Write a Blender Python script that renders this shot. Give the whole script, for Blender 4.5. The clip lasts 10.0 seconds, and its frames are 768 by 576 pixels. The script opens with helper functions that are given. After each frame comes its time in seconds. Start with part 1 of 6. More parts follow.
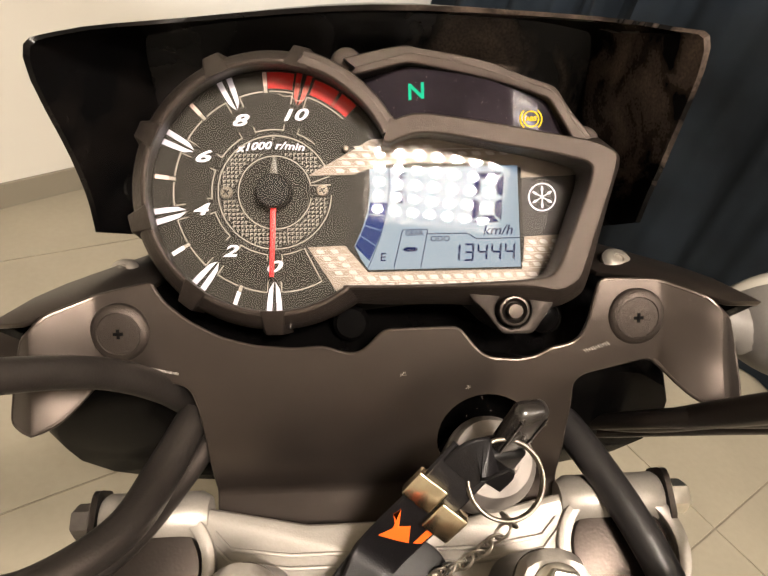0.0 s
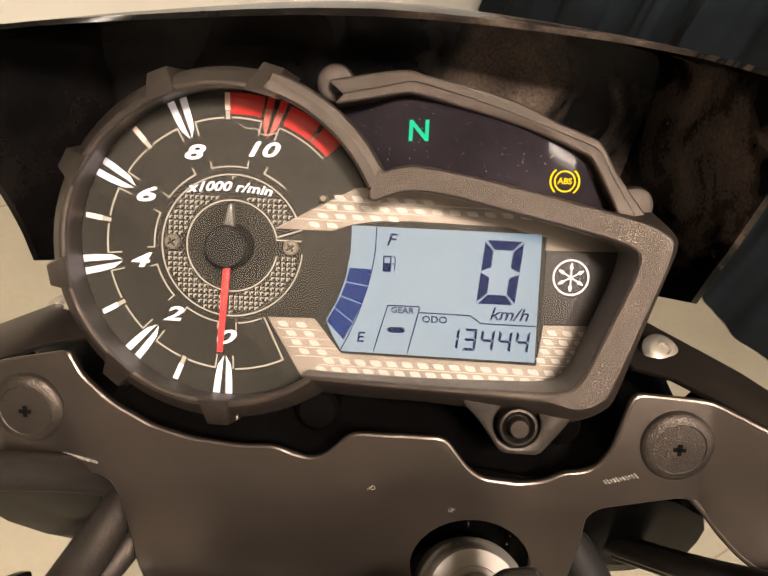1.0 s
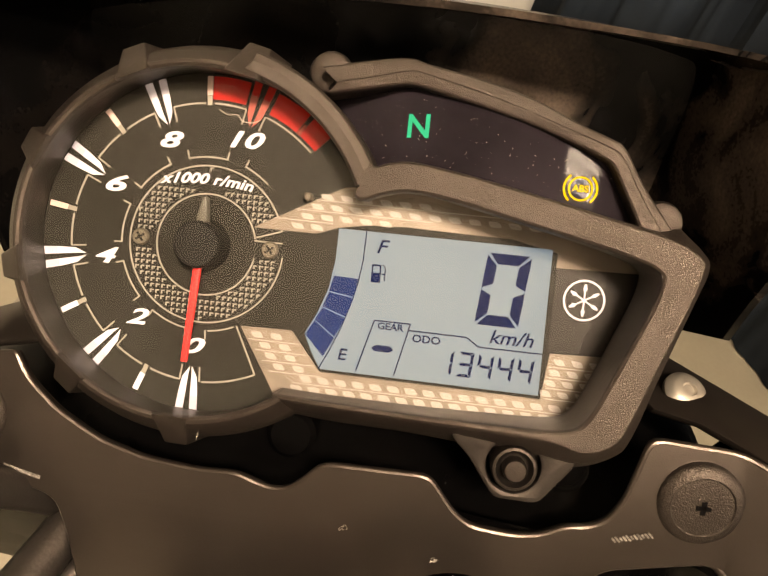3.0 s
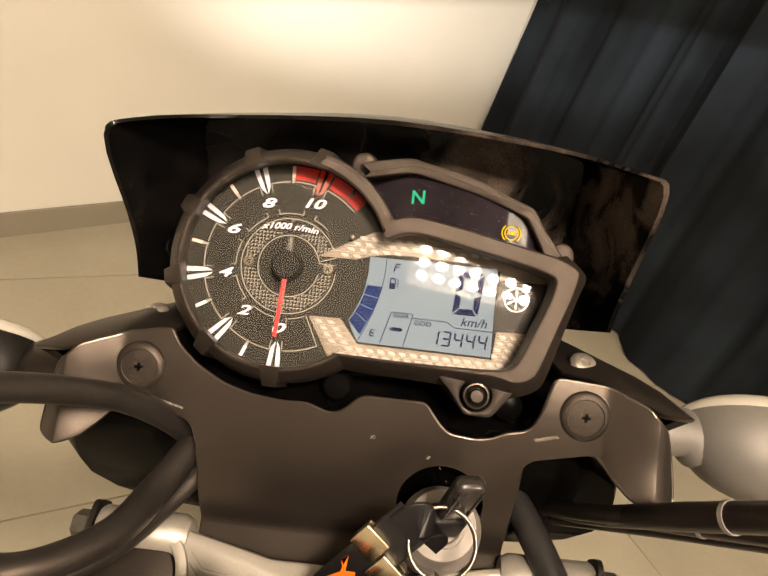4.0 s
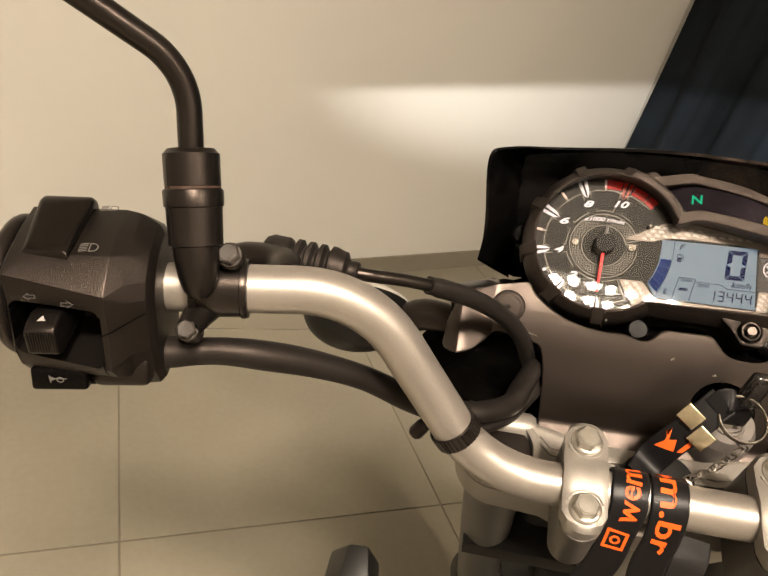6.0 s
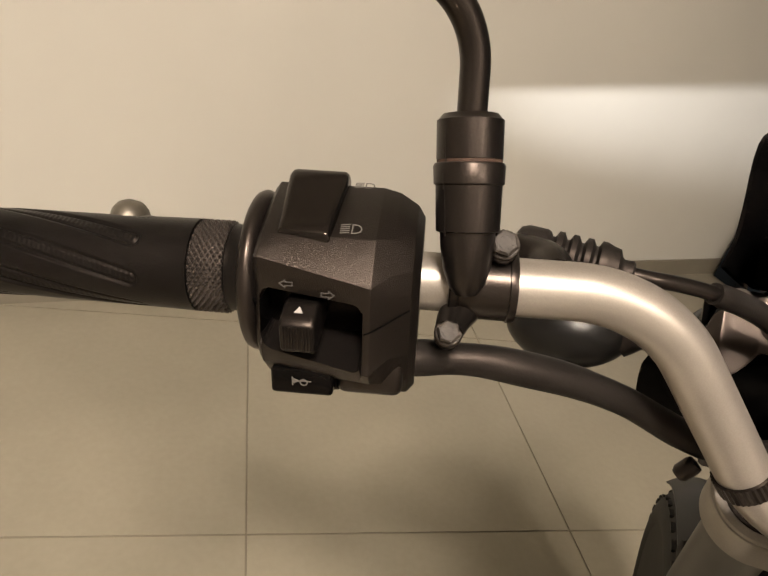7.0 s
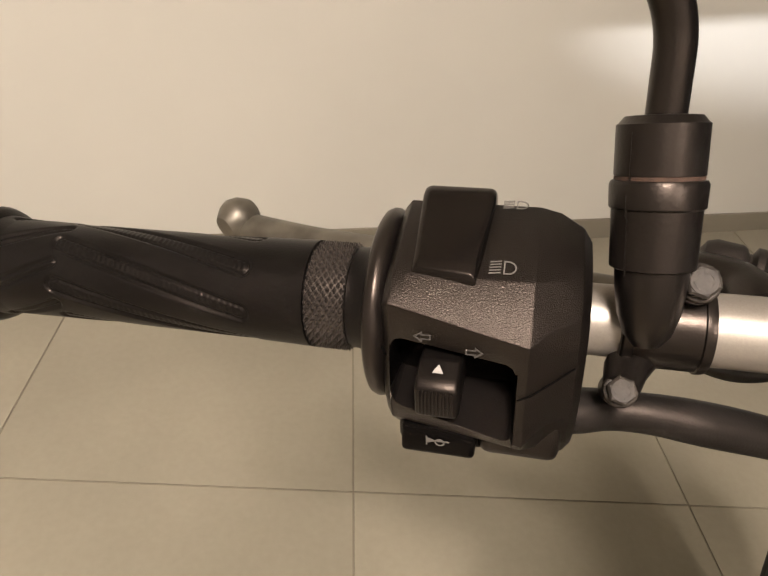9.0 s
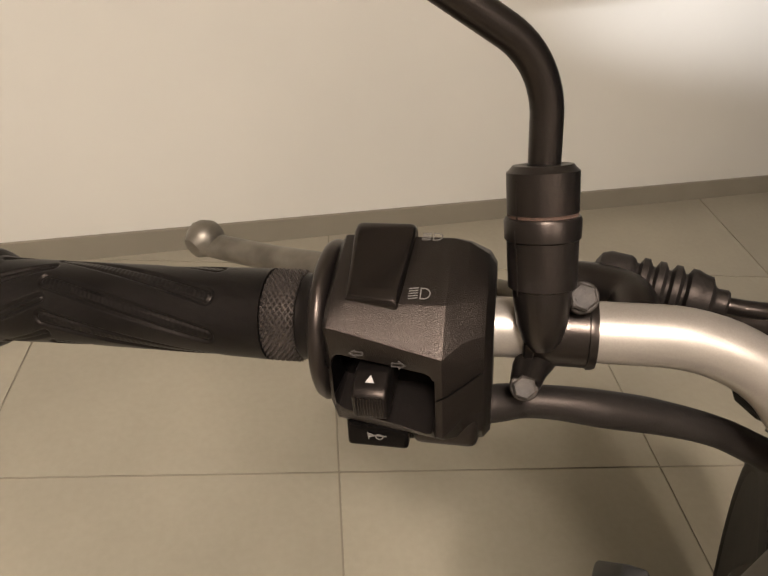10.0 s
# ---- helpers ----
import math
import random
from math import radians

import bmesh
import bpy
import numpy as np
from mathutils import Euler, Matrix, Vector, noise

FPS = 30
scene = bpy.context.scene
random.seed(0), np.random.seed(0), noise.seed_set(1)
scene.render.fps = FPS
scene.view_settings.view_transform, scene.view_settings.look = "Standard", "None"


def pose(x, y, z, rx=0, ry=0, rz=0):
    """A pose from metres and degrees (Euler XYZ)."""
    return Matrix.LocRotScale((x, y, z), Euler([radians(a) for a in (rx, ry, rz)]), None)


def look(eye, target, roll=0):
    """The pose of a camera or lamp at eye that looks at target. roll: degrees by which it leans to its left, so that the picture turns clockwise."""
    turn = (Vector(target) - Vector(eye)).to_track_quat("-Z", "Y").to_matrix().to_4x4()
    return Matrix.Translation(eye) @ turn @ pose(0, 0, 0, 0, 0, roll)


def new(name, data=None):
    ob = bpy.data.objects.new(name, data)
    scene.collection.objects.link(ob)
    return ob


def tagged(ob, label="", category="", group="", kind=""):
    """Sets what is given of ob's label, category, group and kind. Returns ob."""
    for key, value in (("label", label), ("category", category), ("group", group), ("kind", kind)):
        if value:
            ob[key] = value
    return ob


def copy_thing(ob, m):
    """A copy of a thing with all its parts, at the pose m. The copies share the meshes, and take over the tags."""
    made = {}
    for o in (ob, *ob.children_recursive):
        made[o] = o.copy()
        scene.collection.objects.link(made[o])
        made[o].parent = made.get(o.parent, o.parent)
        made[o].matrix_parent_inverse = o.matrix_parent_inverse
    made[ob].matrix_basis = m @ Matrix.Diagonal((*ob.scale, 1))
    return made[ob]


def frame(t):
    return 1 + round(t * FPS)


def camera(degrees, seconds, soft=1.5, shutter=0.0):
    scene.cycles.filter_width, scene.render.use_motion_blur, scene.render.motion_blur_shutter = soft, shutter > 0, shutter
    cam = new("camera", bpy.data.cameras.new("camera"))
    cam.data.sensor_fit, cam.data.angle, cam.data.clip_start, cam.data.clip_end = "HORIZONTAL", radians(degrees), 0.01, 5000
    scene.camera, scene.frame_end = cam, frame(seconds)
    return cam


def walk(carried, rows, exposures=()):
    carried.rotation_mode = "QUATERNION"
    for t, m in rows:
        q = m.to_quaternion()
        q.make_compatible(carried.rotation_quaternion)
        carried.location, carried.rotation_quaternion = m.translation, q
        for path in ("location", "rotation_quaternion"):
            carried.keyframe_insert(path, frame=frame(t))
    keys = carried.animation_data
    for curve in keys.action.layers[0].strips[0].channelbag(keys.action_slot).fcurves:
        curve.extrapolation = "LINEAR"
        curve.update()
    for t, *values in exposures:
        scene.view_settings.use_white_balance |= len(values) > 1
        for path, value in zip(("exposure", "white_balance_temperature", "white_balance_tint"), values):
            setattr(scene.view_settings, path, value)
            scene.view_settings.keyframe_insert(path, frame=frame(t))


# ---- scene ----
cam = camera(62.00, 10.0)
# seconds, eye in metres, turn in degrees
PATH = [
    (0, -0.0798, -0.0288, 1.2170, 52.13, -13.05, -35.85),
    (0.5, -0.0527, -0.0075, 1.2237, 48.82, -13.67, -32.61),
    (1, -0.0281, 0.0146, 1.2213, 46.74, -14.35, -29.75),
    (1.5, -0.0060, 0.0240, 1.2065, 46.50, -14.47, -27.54),
    (2, -0.0058, 0.0245, 1.2030, 46.75, -14.73, -26.36),
    (2.5, -0.0056, 0.0229, 1.2017, 47.41, -14.91, -25.89),
    (2.7, -0.0053, 0.0236, 1.2028, 47.28, -14.95, -25.78),
    (3.8, -0.0607, -0.0367, 1.2360, 54.82, -16.90, -27.27),
    (4, -0.0819, -0.0591, 1.2496, 55.53, -17.18, -27.78),
    (4.5, -0.1315, -0.1219, 1.2764, 56.96, -15.99, -26.78),
    (5, -0.1797, -0.1644, 1.2746, 59.25, -15.92, -25.96),
    (5.5, -0.2223, -0.1723, 1.2544, 60.51, -15.41, -23.87),
    (6, -0.2643, -0.1409, 1.2306, 60.56, -14.41, -19.69),
    (6.2, -0.2785, -0.1266, 1.2206, 60.36, -13.92, -17.79),
    (7.5, -0.3148, -0.0686, 1.1682, 58.15, -10.68, -6.16),
    (8, -0.3120, -0.0547, 1.1524, 56.99, -9.29, -3.96),
    (8.5, -0.3158, -0.0409, 1.1562, 55.24, -8.06, -2.85),
    (9, -0.3179, -0.0345, 1.1883, 52.99, -7.12, -2.35),
    (9.5, -0.3206, -0.0429, 1.2286, 51.70, -6.46, -3.21),
    (10, -0.3083, -0.0549, 1.2237, 51.40, -5.94, -5.36),
]
walk(cam, [(t, pose(x, y, z, rx, ry, rz)) for t, x, y, z, rx, ry, rz in PATH],
     [(0.0, 0.36, 6600, 12), (1.0, 0.44, 6800, 13), (2.0, 0.26, 7900, 14), (2.8, 0.26, 8200, 14), (4.0, 0.20, 7700, 13), (4.5, 0.06, 6950, 12), (5.0, -0.30, 6850, 11), (6.0, -0.18, 7000, 12),
      (7.5, -0.30, 6600, 13), (8.0, -0.26, 6600, 14), (8.6, -0.20, 6550, 14), (9.2, -0.20, 6450, 14), (10.0, -0.32, 6400, 14)])

# ---- light ----
world = bpy.data.worlds.new("world")
world.use_nodes = True
world.node_tree.nodes["Background"].inputs[0].default_value = (0.9, 0.8, 0.7, 1)
world.node_tree.nodes["Background"].inputs[1].default_value = 0.02
scene.world = world
scene.view_settings.exposure = 0.0


LAMPS = ((-0.65, -1.30), (0.95, -2.3))

# ---- materials ----
ROSY = (1.0, 0.82, 0.72)


def material(name, colour, rough=0.5, metal=0.0, grain=0.0, grain_size=300.0, bump=0.0, bump_size=400.0, stain=0.0,
             stain_size=8.0, coat=0.0, spec=0.5, rough_var=0.0, voronoi=False, sheen=None):
    m = bpy.data.materials.new(name)
    m.use_nodes = True
    nt = m.node_tree
    bsdf = nt.nodes["Principled BSDF"]
    bsdf.inputs["Roughness"].default_value = rough
    bsdf.inputs["Metallic"].default_value = metal
    bsdf.inputs["Coat Weight"].default_value = coat
    bsdf.inputs["Coat Roughness"].default_value = 0.06
    bsdf.inputs["Specular IOR Level"].default_value = spec
    bsdf.inputs["Base Color"].default_value = (*colour, 1)
    if sheen:
        bsdf.inputs["Specular Tint"].default_value = (*sheen, 1)
    geo = nt.nodes.new("ShaderNodeTexCoord")

    def noise_node(size, detail=3):
        n = nt.nodes.new("ShaderNodeTexNoise")
        n.inputs["Scale"].default_value, n.inputs["Detail"].default_value = size, detail
        nt.links.new(geo.outputs["Object"], n.inputs["Vector"])
        return n
    last = None
    for amount, size in ((grain, grain_size), (stain, stain_size)):
        if not amount:
            continue
        n = noise_node(size)
        ramp = nt.nodes.new("ShaderNodeMapRange")
        ramp.inputs["From Min"].default_value, ramp.inputs["From Max"].default_value = 0.3, 0.7
        ramp.inputs["To Min"].default_value, ramp.inputs["To Max"].default_value = 1 - amount, 1 + amount
        nt.links.new(n.outputs["Fac"], ramp.inputs["Value"])
        mul = nt.nodes.new("ShaderNodeVectorMath")
        mul.operation = "SCALE"
        if last is None:
            mul.inputs[0].default_value = colour
        else:
            nt.links.new(last, mul.inputs[0])
        nt.links.new(ramp.outputs["Result"], mul.inputs["Scale"])
        last = mul.outputs["Vector"]
    if last is not None:
        nt.links.new(last, bsdf.inputs["Base Color"])
    if rough_var:
        n = noise_node(60)
        ramp = nt.nodes.new("ShaderNodeMapRange")
        ramp.inputs["From Min"].default_value, ramp.inputs["From Max"].default_value = 0.3, 0.7
        ramp.inputs["To Min"].default_value, ramp.inputs["To Max"].default_value = max(0.02, rough - rough_var), rough + rough_var
        nt.links.new(n.outputs["Fac"], ramp.inputs["Value"])
        nt.links.new(ramp.outputs["Result"], bsdf.inputs["Roughness"])
    if bump:
        if voronoi:
            n = nt.nodes.new("ShaderNodeTexVoronoi")
            n.inputs["Scale"].default_value = bump_size
            nt.links.new(geo.outputs["Object"], n.inputs["Vector"])
            out = n.outputs["Distance"]
        else:
            n = noise_node(bump_size, 0.5)
            out = n.outputs["Fac"]
        b = nt.nodes.new("ShaderNodeBump")
        b.inputs["Strength"].default_value, b.inputs["Distance"].default_value = bump, 0.0004
        nt.links.new(out, b.inputs["Height"])
        nt.links.new(b.outputs["Normal"], bsdf.inputs["Normal"])
    return m


def glowing(name, colour, strength, base=(0.02, 0.02, 0.02), spec=0.3):
    m = material(name, base, 0.4, spec=spec)
    bsdf = m.node_tree.nodes["Principled BSDF"]
    bsdf.inputs["Emission Color"].default_value = (*colour, 1)
    bsdf.inputs["Emission Strength"].default_value = strength
    return m


def pane(name, tint=(1, 1, 1), gloss_rough=0.02, ior=1.5):
    m = bpy.data.materials.new(name)
    m.use_nodes = True
    nt = m.node_tree
    nt.nodes.remove(nt.nodes["Principled BSDF"])
    clear, gloss, mix, fres = (nt.nodes.new(k) for k in ("ShaderNodeBsdfTransparent", "ShaderNodeBsdfGlossy", "ShaderNodeMixShader", "ShaderNodeFresnel"))
    clear.inputs["Color"].default_value = (*tint, 1)
    gloss.inputs["Roughness"].default_value = gloss_rough
    fres.inputs["IOR"].default_value = ior
    nt.links.new(fres.outputs[0], mix.inputs[0])
    nt.links.new(clear.outputs[0], mix.inputs[1])
    nt.links.new(gloss.outputs[0], mix.inputs[2])
    nt.links.new(mix.outputs[0], nt.nodes["Material Output"].inputs[0])
    return m


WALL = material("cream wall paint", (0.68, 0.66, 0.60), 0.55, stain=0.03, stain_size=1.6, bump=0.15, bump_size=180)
# made-up tone for unseen walls, darker than WALL to hold back bounced light
UNSEEN = material("unseen wall tone set for bounce light", (0.36, 0.345, 0.315), 0.7, stain=0.04, stain_size=2)
CEIL = material("white ceiling paint", (0.8, 0.78, 0.74), 0.8, stain=0.02, stain_size=2)
TILE = material("beige porcelain tile", (0.302, 0.273, 0.212), 0.34, stain=0.09, stain_size=2.2, grain=0.03, grain_size=60)
GROUT = material("brown grout", (0.235, 0.207, 0.16), 0.9)
SKIRT = material("beige skirting tile", (0.235, 0.21, 0.165), 0.38, stain=0.06, stain_size=6)
CLOTH = material("dark navy curtain cloth", (0.0080, 0.0112, 0.0152), 0.9, grain=0.3, grain_size=700, stain=0.5, stain_size=3.5, bump=0.3, bump_size=700, spec=0.12)
GRAINED = material("grained black plastic", (0.0118, 0.0094, 0.0082), 0.39, grain=0.3, grain_size=4600, bump=0.5, bump_size=4600, spec=0.58, sheen=ROSY)
SATIN = material("satin black plastic", (0.0068, 0.0056, 0.0050), 0.33, grain=0.08, grain_size=1500, stain=0.15, stain_size=40, bump=0.10, bump_size=2200, spec=0.52, sheen=ROSY)
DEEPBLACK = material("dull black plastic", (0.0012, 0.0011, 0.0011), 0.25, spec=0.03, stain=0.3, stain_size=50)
SHELF = material("matt black plastic", (0.008, 0.007, 0.0065), 0.6, grain=0.1, grain_size=900, spec=0.2)
GLOSSBLACK = material("gloss black plastic", (0.003, 0.0028, 0.0028), 0.16, spec=0.09, rough_var=0.06, stain=0.6, stain_size=45)
RUBBER = material("black rubber", (0.0040, 0.0034, 0.0031), 0.36, stain=0.2, stain_size=60, bump=0.12, bump_size=900, spec=0.42, sheen=ROSY)
GRIPMAT = material("worn grip rubber", (0.0048, 0.0043, 0.0040), 0.36, stain=0.3, stain_size=50, bump=0.12, bump_size=1500, spec=0.14, sheen=ROSY)
BLACKMETAL = material("satin black painted metal", (0.0045, 0.0039, 0.0036), 0.30, grain=0.1, grain_size=900, bump=0.10, bump_size=1500, spec=0.46, sheen=ROSY)
PLUG = material("grained plug plastic", (0.0100, 0.0082, 0.0072), 0.42, grain=0.2, grain_size=3000, bump=0.45, bump_size=3000, spec=0.42, sheen=ROSY)
PANEL = material("satin black panel plastic", (0.0098, 0.0080, 0.0069), 0.33, grain=0.06, grain_size=1500, stain=0.18, stain_size=35, bump=0.06, bump_size=2200, spec=0.58, sheen=ROSY)
SLEEVE = material("matt black vinyl sleeve", (0.0105, 0.0092, 0.0084), 0.46, stain=0.25, stain_size=60, bump=0.15, bump_size=1200, spec=0.26, sheen=ROSY)
BAR = material("satin silver painted steel", (0.37, 0.335, 0.298), 0.40, metal=0.7, grain=0.05, grain_size=1500, stain=0.06, stain_size=30, bump=0.05, bump_size=1500)
CAST = material("silver painted cast aluminium", (0.27, 0.248, 0.222), 0.42, metal=0.55, stain=0.08, stain_size=40, grain=0.05, grain_size=900, bump=0.1, bump_size=1500)
STEEL = material("zinc plated bolt steel", (0.62, 0.59, 0.54), 0.28, metal=0.95, stain=0.15, stain_size=150, bump=0.1, bump_size=900)
DULLSTEEL = material("dull nickel bolt", (0.42, 0.385, 0.34), 0.4, metal=0.85, stain=0.15, stain_size=150, bump=0.06, bump_size=900)
DARKSTEEL = material("dull zinc bolt steel", (0.040, 0.033, 0.028), 0.6, metal=0.15, stain=0.35, stain_size=200, bump=0.2, bump_size=900, spec=0.4)
CHROME = material("polished nickel", (0.44, 0.40, 0.35), 0.30, metal=1.0, stain=0.2, stain_size=200)
BRASS = material("pale gold plated clip", (0.70, 0.60, 0.42), 0.22, metal=1.0, stain=0.15, stain_size=150)
GREYSTEEL = material("grey lock metal", (0.20, 0.18, 0.165), 0.6, metal=0.5, stain=0.1, stain_size=90)
SLOTBLACK = material("near-black slot shade and seam line", (0.0012, 0.001, 0.001), 0.8, spec=0.05)
DIAL = material("charcoal dial print", (0.0145, 0.0125, 0.0095), 0.6, spec=0.2, grain=0.03, grain_size=700)
WHITE = material("white dial print", (0.66, 0.65, 0.72), 0.5, spec=0.2)
GREY = material("grey dial print", (0.30, 0.28, 0.24), 0.6)
REDP = material("red dial print", (0.40, 0.007, 0.005), 0.45, spec=0.2)
# the needle is no lamp; a weak glow is added to lift its red
NEEDLE = glowing("red needle with added glow", (1.0, 0.05, 0.05), 0.25, (0.75, 0.03, 0.03))
BRUSHED = material("brushed silver trim", (0.20, 0.165, 0.135), 0.5, metal=0.2, spec=0.3, grain=0.15, grain_size=120, stain=0.1, stain_size=30)
LOZENGE = material("pale trim print", (0.345, 0.315, 0.285), 0.45)
LCDM = glowing("pale blue display", (0.34, 0.55, 0.80), 0.36, (0.09, 0.10, 0.095), 0.0)
INK = material("navy display segments", (0.007, 0.011, 0.045), 0.6, spec=0.0)
NLAMP = glowing("green lamp", (0.0, 0.52, 0.25), 1.0, (0.003, 0.006, 0.005), 0.0)
AMBER = glowing("amber lamp", (1.0, 0.60, 0.01), 1.1, (0.01, 0.008, 0.003), 0.0)
SMOKE = material("smoked window", (0.012, 0.0095, 0.012), 0.05, spec=0.016, stain=0.3, stain_size=60)
LENS = pane("clear lens", (0.97, 0.97, 0.97), 0.015, 1.42)
SIGLENS = material("clear signal lens", (0.36, 0.34, 0.30), 0.12)
SIGBODY = material("black signal housing", (0.006, 0.0055, 0.005), 0.34, grain=0.05, grain_size=900, spec=0.22)
SIGGREY = material("silver grey signal housing", (0.10, 0.092, 0.085), 0.52, metal=0.2, grain=0.05, grain_size=900)
STRAP = material("black satin ribbon", (0.005, 0.0045, 0.005), 0.42, grain=0.3, grain_size=1500, bump=0.15, bump_size=1800, spec=0.24)
ORANGE = material("orange print", (0.85, 0.11, 0.01), 0.5)
LEATHER = material("black leather", (0.005, 0.0046, 0.0046), 0.5, bump=0.15, bump_size=900, spec=0.2)
TYRE = material("tyre rubber", (0.0150, 0.0140, 0.0130), 0.6, stain=0.25, stain_size=30, spec=0.3)
ICON = material("pale icon print", (0.12, 0.11, 0.10), 0.6)
DUST = material("chalk mark", (0.13, 0.115, 0.10), 0.8, grain=0.7, grain_size=1200)
PALE = material("dull white mark", (0.36, 0.34, 0.32), 0.6)
SHROUD = material("grey plastic shroud", (0.012, 0.0115, 0.011), 0.42, grain=0.06, grain_size=900, spec=0.35)
LAMPGLOW = glowing("lit lamp diodes", (1.0, 0.885, 0.755), 940.0, (0.8, 0.8, 0.8))

# ---- shape helpers; the motorcycle is drawn in millimetres in its own leaning frame ----
BIKE = Matrix(((0.8197, 0.5415, -0.1865, -0.00126), (-0.5280, 0.8407, 0.1201, 0.00081), (0.2218, 0.0, 0.9751, 1.03862), (0, 0, 0, 1)))
MM = 0.001


def finish(name, bm, mat, parent=None, label="", smooth=35.0, scale=MM):
    bmesh.ops.remove_doubles(bm, verts=bm.verts, dist=1e-5 if scale == 1 else 1e-4)
    bmesh.ops.recalc_face_normals(bm, faces=bm.faces)
    bmesh.ops.scale(bm, vec=(scale,) * 3, verts=bm.verts)
    if smooth:
        for f in bm.faces:
            f.smooth = True
        for e in bm.edges:
            if len(e.link_faces) != 2 or e.calc_face_angle(0) > radians(smooth):
                e.smooth = False
    me = bpy.data.meshes.new(name)
    bm.to_mesh(me)
    bm.free()
    me.materials.append(mat)
    ob = new(name, me)
    if parent is not None:
        ob.parent = parent
    if label:
        ob["label"] = label
    return ob


def part(name, bm, mat, parent, label="", smooth=35.0):
    return finish(name, bm, mat, parent, label, smooth)


def basis(axis, up=(0, 0, 1)):
    a = Vector(axis).normalized()
    u = Vector(up)
    if abs(a.dot(u)) > 0.97:
        u = Vector((0, 1, 0)) if abs(a.y) < 0.9 else Vector((1, 0, 0))
    e1 = (u - a * u.dot(a)).normalized()
    return a, e1, a.cross(e1)


def lathe(profile, centre, axis, seg=28, up=(0, 0, 1), bm=None):
    """A turned shape: rows of (radius, height along the axis)."""
    bm = bm or bmesh.new()
    a, e1, e2 = basis(axis, up)
    c = Vector(centre)
    rings = []
    for r, h in profile:
        if r < 1e-6:
            rings.append([bm.verts.new(c + a * h)])
        else:
            rings.append([bm.verts.new(c + a * h + (e1 * math.cos(k * math.tau / seg) + e2 * math.sin(k * math.tau / seg)) * r) for k in range(seg)])
    for p, q in zip(rings, rings[1:]):
        for k in range(seg):
            j = (k + 1) % seg
            if len(p) == 1 and len(q) == 1:
                continue
            if len(p) == 1:
                bm.faces.new((p[0], q[k], q[j]))
            elif len(q) == 1:
                bm.faces.new((p[k], q[0], p[j]))
            else:
                bm.faces.new((p[k], q[k], q[j], p[j]))
    for ring, flip in ((rings[0], True), (rings[-1], False)):
        if len(ring) > 1:
            bm.faces.new(ring[::-1] if flip else ring)
    return bm


def spline(pts, n=8):
    """A smooth line through points."""
    p = [Vector(v) for v in pts]
    p = [p[0] * 2 - p[1], *p, p[-1] * 2 - p[-2]]
    out = []
    for i in range(1, len(p) - 2):
        for k in range(n):
            t = k / n
            out.append(0.5 * ((2 * p[i]) + (p[i + 1] - p[i - 1]) * t + (2 * p[i - 1] - 5 * p[i] + 4 * p[i + 1] - p[i + 2]) * t * t
                              + (3 * p[i] - p[i - 1] - 3 * p[i + 1] + p[i + 2]) * t ** 3))
    out.append(p[-2])
    return out


def fillet(pts, radius, n=10):
    """Straight runs joined by arcs."""
    p = [Vector(v) for v in pts]
    out = [p[0]]
    for i in range(1, len(p) - 1):
        d0, d1 = (p[i - 1] - p[i]).normalized(), (p[i + 1] - p[i]).normalized()
        r = radius[i - 1] if isinstance(radius, (list, tuple)) else radius
        half = d0.angle(d1) / 2
        cut = min(r / math.tan(half), (p[i] - p[i - 1]).length * 0.48, (p[i + 1] - p[i]).length * 0.48)
        a, b = p[i] + d0 * cut, p[i] + d1 * cut
        r = cut * math.tan(half)
        mid = p[i] + (d0 + d1).normalized() * (r / math.sin(half))
        u, v = (a - mid), (b - mid)
        ang = u.angle(v)
        for k in range(n + 1):
            t = k / n
            out.append(mid + (u * math.sin((1 - t) * ang) + v * math.sin(t * ang)) / math.sin(ang))
    out.append(p[-1])
    return out


def sweep(path, radius, seg=20, bm=None, squash=1.0, up=(0, 0, 1)):
    """A tube along a line; radius may be a list."""
    bm = bm or bmesh.new()
    path = [Vector(p) for p in path]
    n = len(path)
    rad = radius if isinstance(radius, (list, tuple)) else [radius] * n
    tang = [(path[min(i + 1, n - 1)] - path[max(i - 1, 0)]).normalized() for i in range(n)]
    _, e1, _ = basis(tang[0], up)
    rings = []
    for i in range(n):
        e1 = (e1 - tang[i] * e1.dot(tang[i])).normalized()
        e2 = tang[i].cross(e1)
        rings.append([bm.verts.new(path[i] + (e1 * math.cos(k * math.tau / seg) * squash + e2 * math.sin(k * math.tau / seg)) * rad[i]) for k in range(seg)])
    for p, q in zip(rings, rings[1:]):
        for k in range(seg):
            j = (k + 1) % seg
            bm.faces.new((p[k], p[j], q[j], q[k]))
    bm.faces.new(rings[0][::-1])
    bm.faces.new(rings[-1])
    return bm


